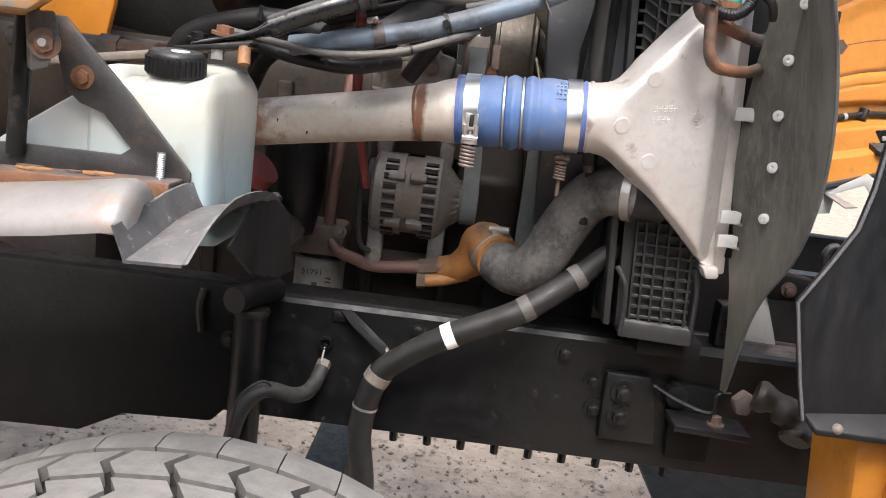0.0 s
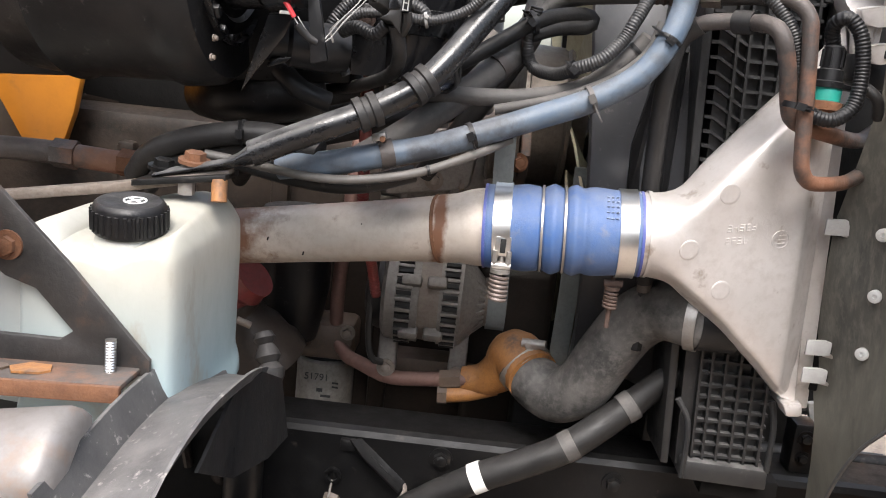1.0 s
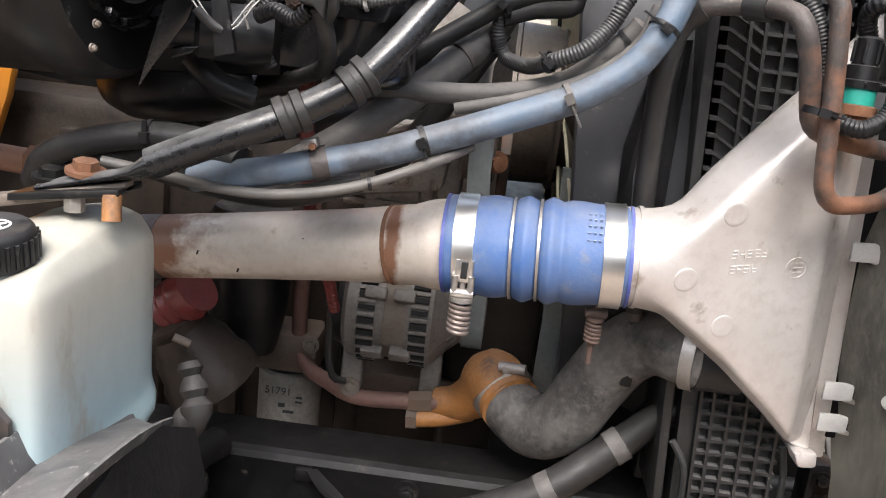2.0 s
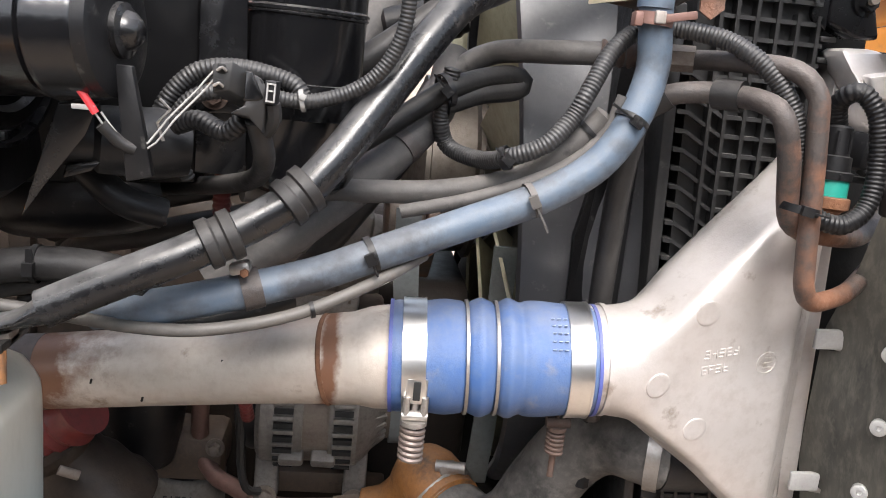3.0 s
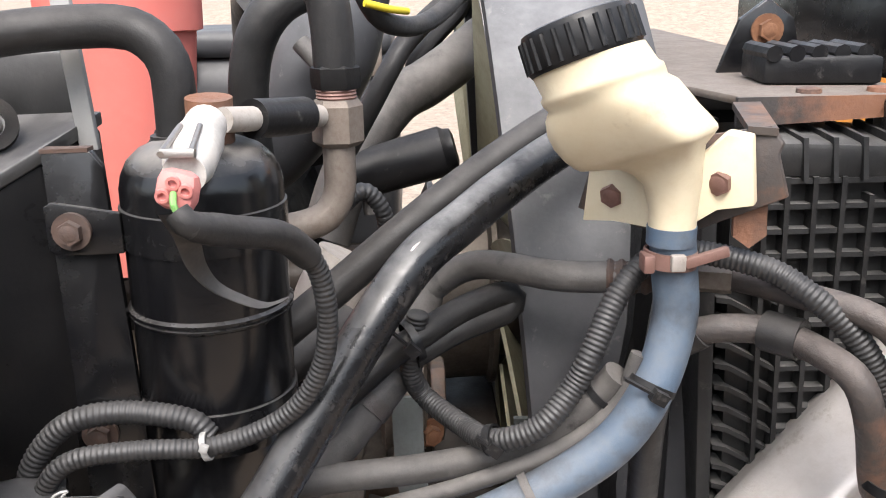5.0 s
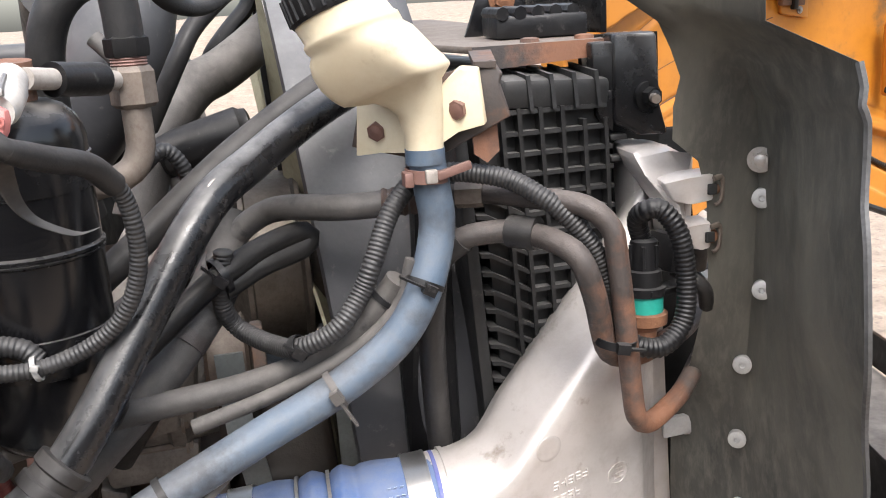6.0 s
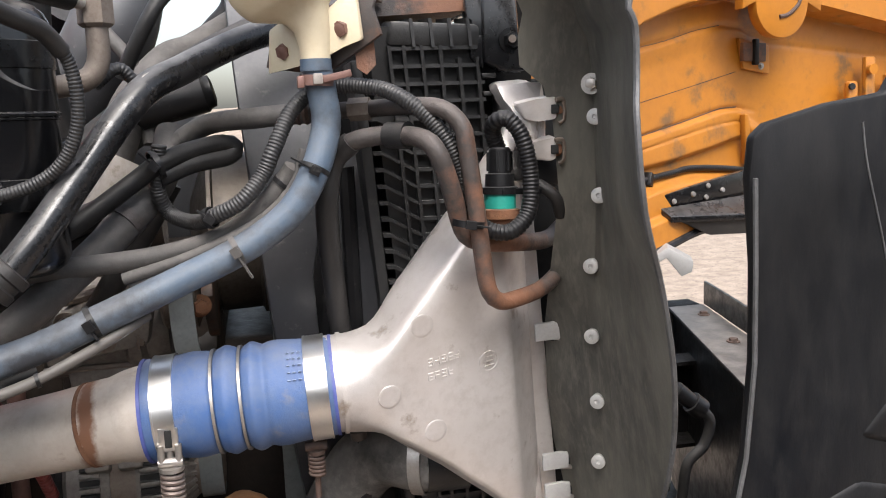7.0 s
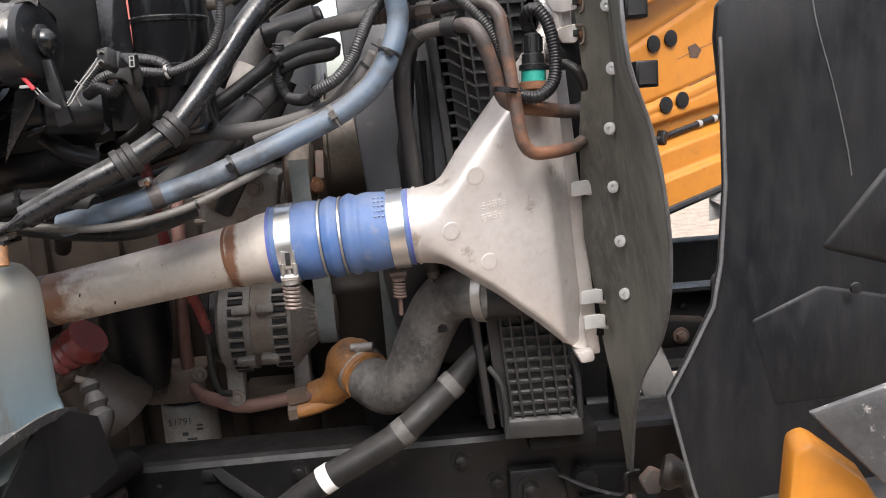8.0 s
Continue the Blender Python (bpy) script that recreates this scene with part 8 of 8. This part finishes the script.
    pipe = hose("suction_pipe", [(-0.071, 1.13, 1.70), (-0.0705, 1.13, 1.733), (-0.072, 1.13, 1.748), (-0.08, 1.13, 1.760), (-0.098, 1.13, 1.767), (-0.145, 1.122, 1.765), (-0.195, 1.102, 1.756), (-0.23, 1.085, 1.744), (-0.27, 1.06, 1.73)], 0.0112, RUBBER, "black rubber covered pipe from the drier top", "pipe", 18)
    part("collar", ring((-0.071, 1.13, 1.709), (0, 0, 1), 0.0112, 0.004, 0.003, 22), RUBBER, pipe)
    loom = hose("drier_loom", [(-0.0385, 1.0, 1.699), (-0.033, 1.001, 1.693), (-0.022, 1.02, 1.686), (-0.006, 1.04, 1.678), (0.006, 1.057, 1.660), (0.010, 1.063, 1.635), (0.007, 1.067, 1.608), (-0.005, 1.07, 1.584), (-0.025, 1.071, 1.568), (-0.055, 1.069, 1.559), (-0.088, 1.062, 1.562), (-0.12, 1.06, 1.559), (-0.135, 1.06, 1.546), (-0.14, 1.062, 1.525), (-0.13, 1.07, 1.50)], 0.0055, LOOM, "grey corrugated loom curling from the drier plug", "wiring", loom=True, pitch=0.0029)
    part("boot", sweep([(-0.039, 0.9995, 1.700), (-0.034, 1.0005, 1.694), (-0.022, 1.02, 1.686), (-0.006, 1.04, 1.678), (0.004, 1.055, 1.664)], lambda s, f: 0.0052 + 0.0018 * min(1, 4 * f) + 0.0003 * math.sin(s * 1400) * max(0, 1 - 3 * f), 14, 0.002), RUBBER, loom)
    part("white_tie", tie((-0.056, 1.069, 1.5595), (0.05, 0, 0.01), 0.0064, None, 0.003), PALE_GREY, loom, "pale cable tie")
    part("tie_lock", box((-0.0555, 1.061, 1.5625), (0.0045, 0.0035, 0.004), (0, 20, 0), bevel=0.0006), PALE_GREY, loom)
    hose("drier_loom", [(-0.055, 1.075, 1.561), (-0.066, 1.076, 1.571), (-0.098, 1.075, 1.577), (-0.125, 1.073, 1.573), (-0.143, 1.072, 1.556), (-0.151, 1.073, 1.536), (-0.148, 1.08, 1.51)], 0.0065, LOOM, "thick grey corrugated loom behind the connector", "wiring", loom=True, pitch=0.0031)
    strip = thing("drier_mount", (-0.12, 1.1, 1.5), "black steel drier mounting strip with a rusty edge", "bracket")
    part("strip", slab([(-0.131, 1.098, 1.708), (-0.107, 1.1, 1.708), (-0.102, 1.1, 1.70), (-0.095, 1.1, 1.50), (-0.131, 1.098, 1.50)], (0, 0.005, 0), 0.001), BLACK_PAINT, strip)
    part("rusty_edge", slab([(-0.131, 1.0975, 1.7095), (-0.108, 1.0995, 1.7095), (-0.108, 1.108, 1.7095), (-0.131, 1.108, 1.7095)], (0, 0, -0.002)), DARK_RUST, strip)
    part("post", slab([(-0.1375, 1.15, 1.79), (-0.127, 1.15, 1.79), (-0.121, 1.15, 1.70), (-0.1315, 1.15, 1.70)], (0, 0.006, 0), 0.001), PALE_GREY, strip)


build_drier()


def build_discharge_fitting():
    t = thing("discharge_fitting", (0.005, 1.185, 1.64), "steel hex refrigerant union with a dirty elbow pipe", "pipe fitting")
    part("hex_nut", lathe((0.009, 1.185, 1.694), (0.009, 1.185, 1.8), [(0, 0.012), (0.003, 0.0155), (0.024, 0.0155), (0.028, 0.013)], 6), DIRTY_STEEL, t, smooth=20)
    part("thread", lathe((0.009, 1.185, 1.722), (0.009, 1.185, 1.8), [(i * 0.001, 0.0115 + 0.0008 * (i % 2)) for i in range(8)], 20), COPPER, t)
    part("upper_nut", lathe((0.009, 1.185, 1.728), (0.009, 1.185, 1.8), [(0, 0.014), (0.003, 0.0148), (0.012, 0.0148), (0.014, 0.012)], 6), BLACK_METAL, t, smooth=20)
    part("elbow", sweep([(0.009, 1.185, 1.70), (0.009, 1.185, 1.683), (0.0085, 1.185, 1.668), (0.004, 1.184, 1.656), (-0.006, 1.182, 1.648), (-0.03, 1.18, 1.643), (-0.06, 1.18, 1.641)], 0.0098, 18), DIRTY_STEEL, t)
    part("hose", sweep([(0.009, 1.185, 1.738), (0.008, 1.185, 1.766), (0.004, 1.186, 1.785), (-0.01, 1.19, 1.80), (-0.03, 1.2, 1.81)], 0.0125, 18), RUBBER, t)
    hose("charge_hose", [(-0.05, 1.3, 1.6), (-0.06, 1.28, 1.68), (-0.055, 1.27, 1.74), (-0.035, 1.27, 1.775), (0.0, 1.3, 1.79), (0.04, 1.34, 1.8)], 0.014, RUBBER, "dark hose arching behind the drier")
    hose("wiring_bundle", [(0.02, 1.25, 1.79), (0.035, 1.26, 1.765), (0.06, 1.3, 1.76), (0.085, 1.34, 1.775), (0.1, 1.38, 1.80)], 0.007, RUBBER, "black wire bundle above the engine", "wiring")
    hose("wiring_bundle", [(0.0, 1.37, 1.66), (0.02, 1.36, 1.695), (0.037, 1.36, 1.725), (0.051, 1.37, 1.746), (0.08, 1.39, 1.772), (0.11, 1.42, 1.79)], 0.0085, RUBBER, "black hose rising past the upper radiator pipe", "wiring")
    hose("wiring_bundle", [(0.025, 1.24, 1.776), (0.04, 1.25, 1.772), (0.052, 1.27, 1.77)], 0.0025, YELLOW_WIRE, "short yellow wire above the engine", "wiring", 8)
    hose("wiring_bundle", [(-0.05, 1.5, 1.74), (-0.025, 1.49, 1.712), (-0.002, 1.48, 1.68), (0.01, 1.46, 1.63), (0.015, 1.45, 1.585)], 0.009, GREY_RUBBER, "grey line beside the hex union", "wiring")
    hose("wiring_bundle", [(0.0, 1.2, 1.645), (0.02, 1.21, 1.66), (0.033, 1.215, 1.645), (0.035, 1.22, 1.62)], 0.006, LOOM, "short corrugated loom under the union", "wiring", loom=True)
    pipe = thing("upper_coolant_pipe", (0.05, 1.4, 1.55), "thick grey rubber upper radiator pipe", "hose")
    part("tube", sweep([(-0.03, 1.44, 1.565), (-0.005, 1.46, 1.63), (0.035, 1.5, 1.681), (0.067, 1.53, 1.697), (0.098, 1.55, 1.716), (0.15, 1.6, 1.75), (0.24, 1.66, 1.79), (0.31, 1.7, 1.84)], 0.0235, 24), GREY_RUBBER, pipe)
    part("casting", sweep([(-0.03, 1.35, 1.46), (-0.02, 1.355, 1.53), (0.0, 1.36, 1.57)], lambda s, f: 0.036 - 0.006 * f, 20), DUSTY_ALU, pipe)
    part("cover", lathe((0.0, 1.45, 1.622), (0.092, 1.45, 1.646), [(0, 0.018), (0.004, 0.0225), (0.084, 0.0235), (0.088, 0.02), (0.094, 0.019), (0.096, 0.012)], 28), BLACK_PLASTIC, pipe, "black end cover")
    can = thing("intake_manifold", (-0.1, 1.6, 1.5), "dark cast intake manifold rising behind the drier", "engine part")
    part("casting", sweep([(-0.2, 1.64, 1.56), (-0.1, 1.6, 1.64), (-0.04, 1.58, 1.72), (-0.02, 1.6, 1.79)], 0.055, 24), SHROUD, can)
    part("casting", sweep([(-0.1, 1.9, 1.6), (-0.1, 1.8, 1.72), (-0.08, 1.7, 1.8)], 0.07, 24), BLACK_PLASTIC, can)


build_discharge_fitting()


def build_air_cleaner():
    t = thing("air_cleaner", (-0.16, 2.2, 1.36), "slate grey plastic air cleaner housing across the engine", "air cleaner")
    part("body", box((-0.16, 2.2, 1.53), (0.38, 0.4, 0.34), bevel=0.05, segments=4), SLATE, t)
    part("lid", box((-0.16, 2.2, 1.715), (0.37, 0.39, 0.04), bevel=0.015, segments=3), SLATE, t)
    for x in (-0.28, -0.12, 0.0):
        part("latch", box((x, 1.995, 1.69), (0.02, 0.012, 0.05), bevel=0.003), DIRTY_STEEL, t)
    part("foot", box((-0.16, 2.2, 1.38), (0.3, 0.3, 0.05), bevel=0.01), GREASY, t)


build_air_cleaner()


def build_heater_box():
    t = thing("heater_box", (-0.25, 1.15, 1.42), "black plastic heater box with a sloped top", "heater box")
    part("body", slab([(-0.132, 1.104, 1.705), (-0.218, 1.074, 1.656), (-0.30, 1.06, 1.61), (-0.55, 1.06, 1.60), (-0.55, 1.08, 1.46), (-0.132, 1.112, 1.49)], (0.0, 0.085, 0.003), 0.003), HEATER_BLACK, t)
    part("lid", slab([(-0.131, 1.103, 1.702), (-0.221, 1.072, 1.651), (-0.30, 1.058, 1.6055), (-0.55, 1.06, 1.598), (-0.55, 1.19, 1.70), (-0.131, 1.19, 1.709)], (0, 0, 0.008), 0.001), DUSTY_PLASTIC, t)
    part("back_panel", slab([(-0.14, 1.19, 1.71), (-0.145, 1.19, 1.752), (-0.55, 1.19, 1.745), (-0.55, 1.19, 1.70)], (0, 0.01, 0), 0.002), DUSTY_PLASTIC, t, "dusty black bulkhead strip")
    part("seal", ring((-0.184, 1.16, 1.714), (0.35, -0.8, 0.3), 0.009, 0.008, 0.007, 28), GREASY, t, "oily rubber grommet")
    part("mount_cover", lathe((-0.22, 1.25, 1.735), (-0.22, 1.25, 1.8), [(0, 0.03), (0.005, 0.028), (0.007, 0.01)], 20), BLACK_PLASTIC, t)
    pipe = thing("heater_pipe", (-0.22, 1.12, 1.66), "dusty aluminium heater pipe with a hex union", "pipe")
    part("pipe", sweep([(-0.32, 1.03, 1.665), (-0.262, 1.06, 1.68), (-0.238, 1.075, 1.687), (-0.21, 1.105, 1.699), (-0.195, 1.14, 1.709), (-0.183, 1.162, 1.717)], 0.0092, 18), DUSTY_ALU, pipe)
    part("hex_nut", rod((-0.24, 1.073, 1.687), (-0.222, 1.09, 1.694), 0.0125, None, 6), DUSTY_ALU, pipe, smooth=20)
    part("hex_nut", rod((-0.255, 1.064, 1.683), (-0.244, 1.07, 1.686), 0.0125, None, 6), RUSTY_TUBE, pipe, smooth=20)
    part("clip", sweep([(-0.186, 1.15, 1.722), (-0.187, 1.148, 1.73), (-0.183, 1.15, 1.733)], 0.0018, 6), WHITE_TAPE, pipe)
    rp = thing("red_container", (-0.22, 1.55, 1.55), "faded red plastic container behind the heater box", "container")
    part("body", lathe((-0.25, 1.6, 1.5), (-0.245, 1.6, 1.8), [(0, 0.06), (0.15, 0.068), (0.25, 0.075), (0.252, 0.082), (0.3, 0.083)], 36), RED, rp)
    part("cover", box((-0.5, 1.56, 1.735), (0.42, 0.1, 0.03), bevel=0.008), RED, rp)
    part("ribbed_duct", rod((-0.3, 1.6, 1.62), (-0.1, 1.56, 1.628), 0.045, None, 32), SLATE, rp)
    for i in range(9):
        c = V(-0.29, 1.598, 1.6205).lerp(V(-0.105, 1.561, 1.6278), i / 8)
        part("duct_rib", ring(c, (0.2, -0.04, 0.008), 0.0445, 0.0035, 0.0022, 32), DARK_VENT, rp)


build_heater_box()


def build_blower():
    t = thing("blower_motor", (-0.21, 1.0, 1.54), "dusty black blower motor with a stepped end cap", "blower motor")
    a, b = V(-0.2295, 1.014, 1.590), V(-0.149, 0.998, 1.5945)
    part("can", lathe(a, b, [(0, 0.041), (0.004, 0.0405), (0.033, 0.040), (0.0345, 0.0375), (0.036, 0.0375), (0.0375, 0.0418), (0.041, 0.0418), (0.0425, 0.0405), (0.062, 0.0402), (0.065, 0.038)], 48), MOTOR_CAN, t, "dust covered motor can", smooth=50)
    axis = (b - a).normalized()
    part("end_plate", lathe(a + axis * 0.0645, b, [(0, 0.039), (0.008, 0.0385), (0.010, 0.034), (0.010, 0.018)], 40), BLACK_PLASTIC, t)
    part("bearing_cap", lathe(a + axis * 0.072, b, [(0, 0.0165), (0.006, 0.016), (0.0075, 0.0115), (0.011, 0.0105), (0.0145, 0.007), (0.016, 0.003)], 30), BLACK_PAINT, t)
    bm = bmesh.new()
    grid = []
    for i in range(15):
        u = i / 14
        row = []
        for j in range(29):
            k = radians(-75 + 98 * j / 28)
            edge = min(1.0, 4 * u, 5 * j / 28, 5 * (1 - j / 28))
            r = 0.0402 + edge * (0.0045 + 0.0032 * noise.noise(V(u * 5, k * 4, 3)) + 0.0016 * noise.noise(V(u * 14, k * 10, 9)))
            r -= 0.006 * max(0.0, (u - 0.8) / 0.2)
            row.append(bm.verts.new(a + axis * (0.046 + 0.031 * u + 0.003 * math.sin(k * 5)) + (V(0, 0, 1) * math.cos(k) - V(0, 1, 0) * math.sin(k)) * r))
        grid.append(row)
    for u, v in zip(grid, grid[1:]):
        for j in range(28):
            bm.faces.new((u[j], u[j + 1], v[j + 1], v[j]))
    bmesh.ops.solidify(bm, geom=bm.faces[:], thickness=0.0012)
    part("boot", bm, CRUMPLED, t, "crumpled dusty rubber boot", smooth=60)
    part("lead_clip", box((-0.1725, 0.985, 1.55), (0.013, 0.004, 0.003), (0, 0, 0), bevel=0.0006), PALE_GREY, t)
    part("strut", slab([(-0.158, 0.992, 1.575), (-0.148, 0.99, 1.575), (-0.135, 0.99, 1.512), (-0.15, 0.99, 1.508)], (0, 0.008, 0), 0.001), BLACK_PLASTIC, t)
    house = thing("blower_housing", (-0.32, 1.05, 1.47), "black plastic blower scroll housing with a gusset", "blower housing")
    part("scroll", lathe((-0.442, 1.07, 1.585), (-0.237, 1.05, 1.592), [(0, 0.09), (0.004, 0.11), (0.04, 0.113), (0.05, 0.118), (0.058, 0.113), (0.15, 0.113), (0.16, 0.117), (0.19, 0.114), (0.2, 0.106), (0.202, 0.06)], 60), BLACK_PLASTIC, house, smooth=40)
    part("disc", lathe((-0.2405, 1.035, 1.588), (-0.18, 1.025, 1.588), [(0, 0.064), (0.005, 0.063), (0.009, 0.058), (0.010, 0.050), (0.006, 0.046), (0.006, 0.04)], 56), MOTOR_CAN, house)
    part("lip", ring((-0.233, 1.033, 1.588), (1, -0.1, 0), 0.0685, 0.006, 0.003, 48), BLACK_PAINT, house)
    part("gusset", slab([(-0.221, 1.022, 1.475), (-0.196, 1.012, 1.548), (-0.172, 1.012, 1.551), (-0.181, 1.016, 1.53), (-0.206, 1.02, 1.497)], (-0.002, 0.012, 0.002), 0.0008), BLACK_PAINT, house)
    part("gusset", slab([(-0.196, 1.03, 1.508), (-0.176, 1.03, 1.512), (-0.182, 1.03, 1.506), (-0.199, 1.03, 1.500)], (-0.004, 0.015, 0.003), 0.0006), BLACK_PAINT, house)
    for y, z in ((0.985, 1.522), (0.98, 1.505), (0.955, 1.64), (1.09, 1.66)):
        part("screw", hexbolt((-0.236, y, z), (1, -0.2, 0), 0.0022, 0.003), DIRTY_STEEL, house)
    for i in range(7):
        k = radians(150 + i * 24)
        part("clip", box((-0.234, 1.03 + 0.064 * math.cos(k), 1.588 + 0.064 * math.sin(k)), (0.006, 0.006, 0.012), (math.degrees(k), 0, 0), bevel=0.001), BLACK_PAINT, house)
    part("nozzle", lathe((-0.205, 1.04, 1.525), (-0.15, 1.06, 1.523), [(0, 0.018), (0.02, 0.018), (0.024, 0.022), (0.06, 0.024), (0.08, 0.02)], 24), BLACK_PLASTIC, house)
    w = thing("blower_wires", (-0.16, 1.0, 1.5), "red and white wires plugged into the blower motor", "wiring")
    part("sleeve", rod((-0.177, 0.985, 1.561), (-0.170, 0.985, 1.561), 0.0028, None, 10), PALE_GREY, w)
    part("red_wire", sweep([(-0.175, 0.984, 1.56), (-0.171, 0.984, 1.555), (-0.166, 0.985, 1.547)], 0.0023, 8), RED_WIRE, w, "bright red wire")
    for dx in (0.0, 0.004):
        part("white_wire", sweep([(-0.167 + dx, 0.985, 1.548), (-0.158 + dx, 0.988, 1.535), (-0.148 + dx, 0.992, 1.527), (-0.138 + dx, 0.992, 1.532), (-0.128 + dx, 0.992, 1.546), (-0.113 + dx, 0.998, 1.564), (-0.104 + dx, 1.0, 1.576), (-0.098, 1.0, 1.578)], 0.00065, 8), PALE_GREY, w, "thin pale wire")
    part("tape_sleeve", sweep([(-0.163, 0.986, 1.541), (-0.154, 0.99, 1.531), (-0.146, 0.993, 1.527)], 0.0038, 10), RUBBER, w)
    c = thing("relay_connector", (-0.09, 0.995, 1.53), "black plastic relay connector with pale terminals", "connector")
    # block and housing in the greyer plastic: their highlights are painted this way
    block = part("terminal_block", slab([(-0.103, 0.99, 1.581), (-0.091, 0.987, 1.5835), (-0.0925, 0.987, 1.567), (-0.1025, 0.99, 1.5645)], (0.016, 0.016, -0.010), 0.0008), DUSTY_PLASTIC, c)
    for x, z in ((-0.0965, 1.5785), (-0.098, 1.5695)):
        part("socket", box((x, 0.9885, z), (0.007, 0.002, 0.0055), (0, 8, 14), bevel=0.0006), DARK_VENT, block)
        part("terminal", sweep([(x - 0.003, 0.986, z - 0.001), (x, 0.985, z + 0.001), (x + 0.002, 0.987, z - 0.001)], 0.0009, 8), STEEL, block)
    part("housing", slab([(-0.0845, 0.992, 1.579), (-0.0805, 0.99, 1.578), (-0.0715, 0.992, 1.562), (-0.0735, 0.994, 1.543), (-0.0815, 0.991, 1.552), (-0.0925, 0.989, 1.5535), (-0.084, 0.989, 1.559)], (0.004, 0.02, -0.004), 0.0015), DUSTY_PLASTIC, c)
    part("shell", slab([(-0.0845, 0.9905, 1.5785), (-0.0808, 0.989, 1.5783), (-0.0735, 0.991, 1.5635), (-0.0765, 0.990, 1.562), (-0.0835, 0.988, 1.5615), (-0.0835, 0.989, 1.559)], (0.001, 0.004, 0), 0.001), BLACK_PAINT, c, "shiny plastic latch")
    key = part("key", box((-0.0685, 0.992, 1.5675), (0.0068, 0.009, 0.0135), (0, 3, -14), bevel=0.0008), BLACK_PLASTIC, c)
    for dx, dz, w, h in ((-0.0022, 0, 0.0009, 0.011), (0.0022, 0, 0.0009, 0.011), (0, 0.005, 0.005, 0.0009), (0, -0.005, 0.005, 0.0009), (0, 0.001, 0.0028, 0.0009)):
        part("key_window", box((-0.0687 + dx, 0.987 - dx * 0.25, 1.5675 + dz), (w, 0.001, h), (0, 3, -14)), PALE_GREY, key)
    part("key_lead", sweep([(-0.068, 0.995, 1.561), (-0.067, 0.998, 1.552), (-0.072, 1.005, 1.543)], 0.0045, 8), RUBBER, key)
    part("lead", corrugated([(-0.086, 1.004, 1.549), (-0.097, 1.01, 1.54), (-0.115, 1.02, 1.545), (-0.13, 1.03, 1.54)], 0.0065), BLACK_PLASTIC, c, smooth=180)
    part("lead", sweep([(-0.0785, 1.004, 1.55), (-0.074, 1.02, 1.525), (-0.085, 1.06, 1.505), (-0.12, 1.11, 1.49), (-0.16, 1.15, 1.48)], 0.007, 10), RUBBER, c)
    fork = thing("spade_terminal", (-0.14, 1.05, 1.51), "bent thin black wire clip", "clip")
    part("wire", sweep([(-0.141, 1.03, 1.555), (-0.134, 1.03, 1.549), (-0.142, 1.03, 1.54), (-0.138, 1.03, 1.529)], 0.0011, 6, rounded=False), STEEL, fork)
    lower = thing("lower_duct", (-0.2, 1.1, 1.42), "dark plastic duct under the blower", "duct")
    part("duct", sweep([(-0.31, 1.2, 1.46), (-0.26, 1.14, 1.462), (-0.2, 1.13, 1.47), (-0.165, 1.14, 1.478)], 0.028, 20), BLACK_PLASTIC, lower)
    part("duct", sweep([(-0.2, 1.08, 1.50), (-0.175, 1.078, 1.48), (-0.15, 1.09, 1.47)], 0.011, 12), BLACK_PLASTIC, lower)


build_blower()


# ---------- cab side and far things ----------
def build_cowl():
    t = thing("cab_cowl", (-0.85, 1.5, 1.0), "yellow painted cab cowl beside the engine", "cab panel")
    part("wall", slab([(-0.60, 1.5, 1.45), (-0.612, 1.5, 1.39), (-0.635, 1.5, 1.322), (-0.68, 1.5, 1.316), (-0.73, 1.5, 1.40), (-0.76, 1.5, 1.5), (-1.4, 1.5, 1.5), (-1.4, 1.5, 1.6), (-0.62, 1.5, 1.6)], (0, 0.02, 0), 0.006), YELLOW, t)
    part("side", slab([(-0.56, 1.05, 1.485), (-0.56, 1.25, 1.485), (-0.56, 1.25, 1.6), (-0.56, 1.05, 1.6)], (-0.8, 0, 0.02), 0.006), YELLOW, t)
    # unseen cab floor and side, added to shade the ground and left reflections
    part("cab_floor", box((-1.9, 2.1, 1.25), (1.7, 2.3, 0.1), bevel=0.02), GREASY, t)
    part("cab_side", box((-1.9, 0.98, 1.9), (1.7, 0.06, 1.3), bevel=0.02), YELLOW, t)
    part("firewall", box((-1.0, 1.9, 1.3), (0.06, 1.5, 1.4), bevel=0.01), GREASY, t)


build_cowl()


def build_splash_wall():
    t = thing("steering_box", (-0.75, 1.45, 0.75), "dark greasy steering box inside the frame", "steering box")
    part("case", box((-0.75, 1.5, 0.95), (0.35, 0.16, 0.24), bevel=0.03), GREASY, t)
    part("cover", lathe((-0.75, 1.42, 0.95), (-0.75, 1.3, 0.95), [(0, 0.07), (0.012, 0.068), (0.014, 0.03)], 24), GREASY, t)
    pan = thing("oil_pan", (-0.55, 1.85, 0.45), "dark greasy oil pan under the engine", "oil pan")
    part("pan", box((-0.6, 1.88, 0.74), (1.1, 0.44, 0.1), bevel=0.03), SHADE_BLACK, pan)
    axle = thing("front_axle", (-0.22, 1.75, 0.3), "dark steel front axle beam under the frame", "axle")
    part("beam", box((-0.22, 1.75, 0.33), (0.12, 1.4, 0.12), bevel=0.02), SHADE_BLACK, axle)


build_splash_wall()
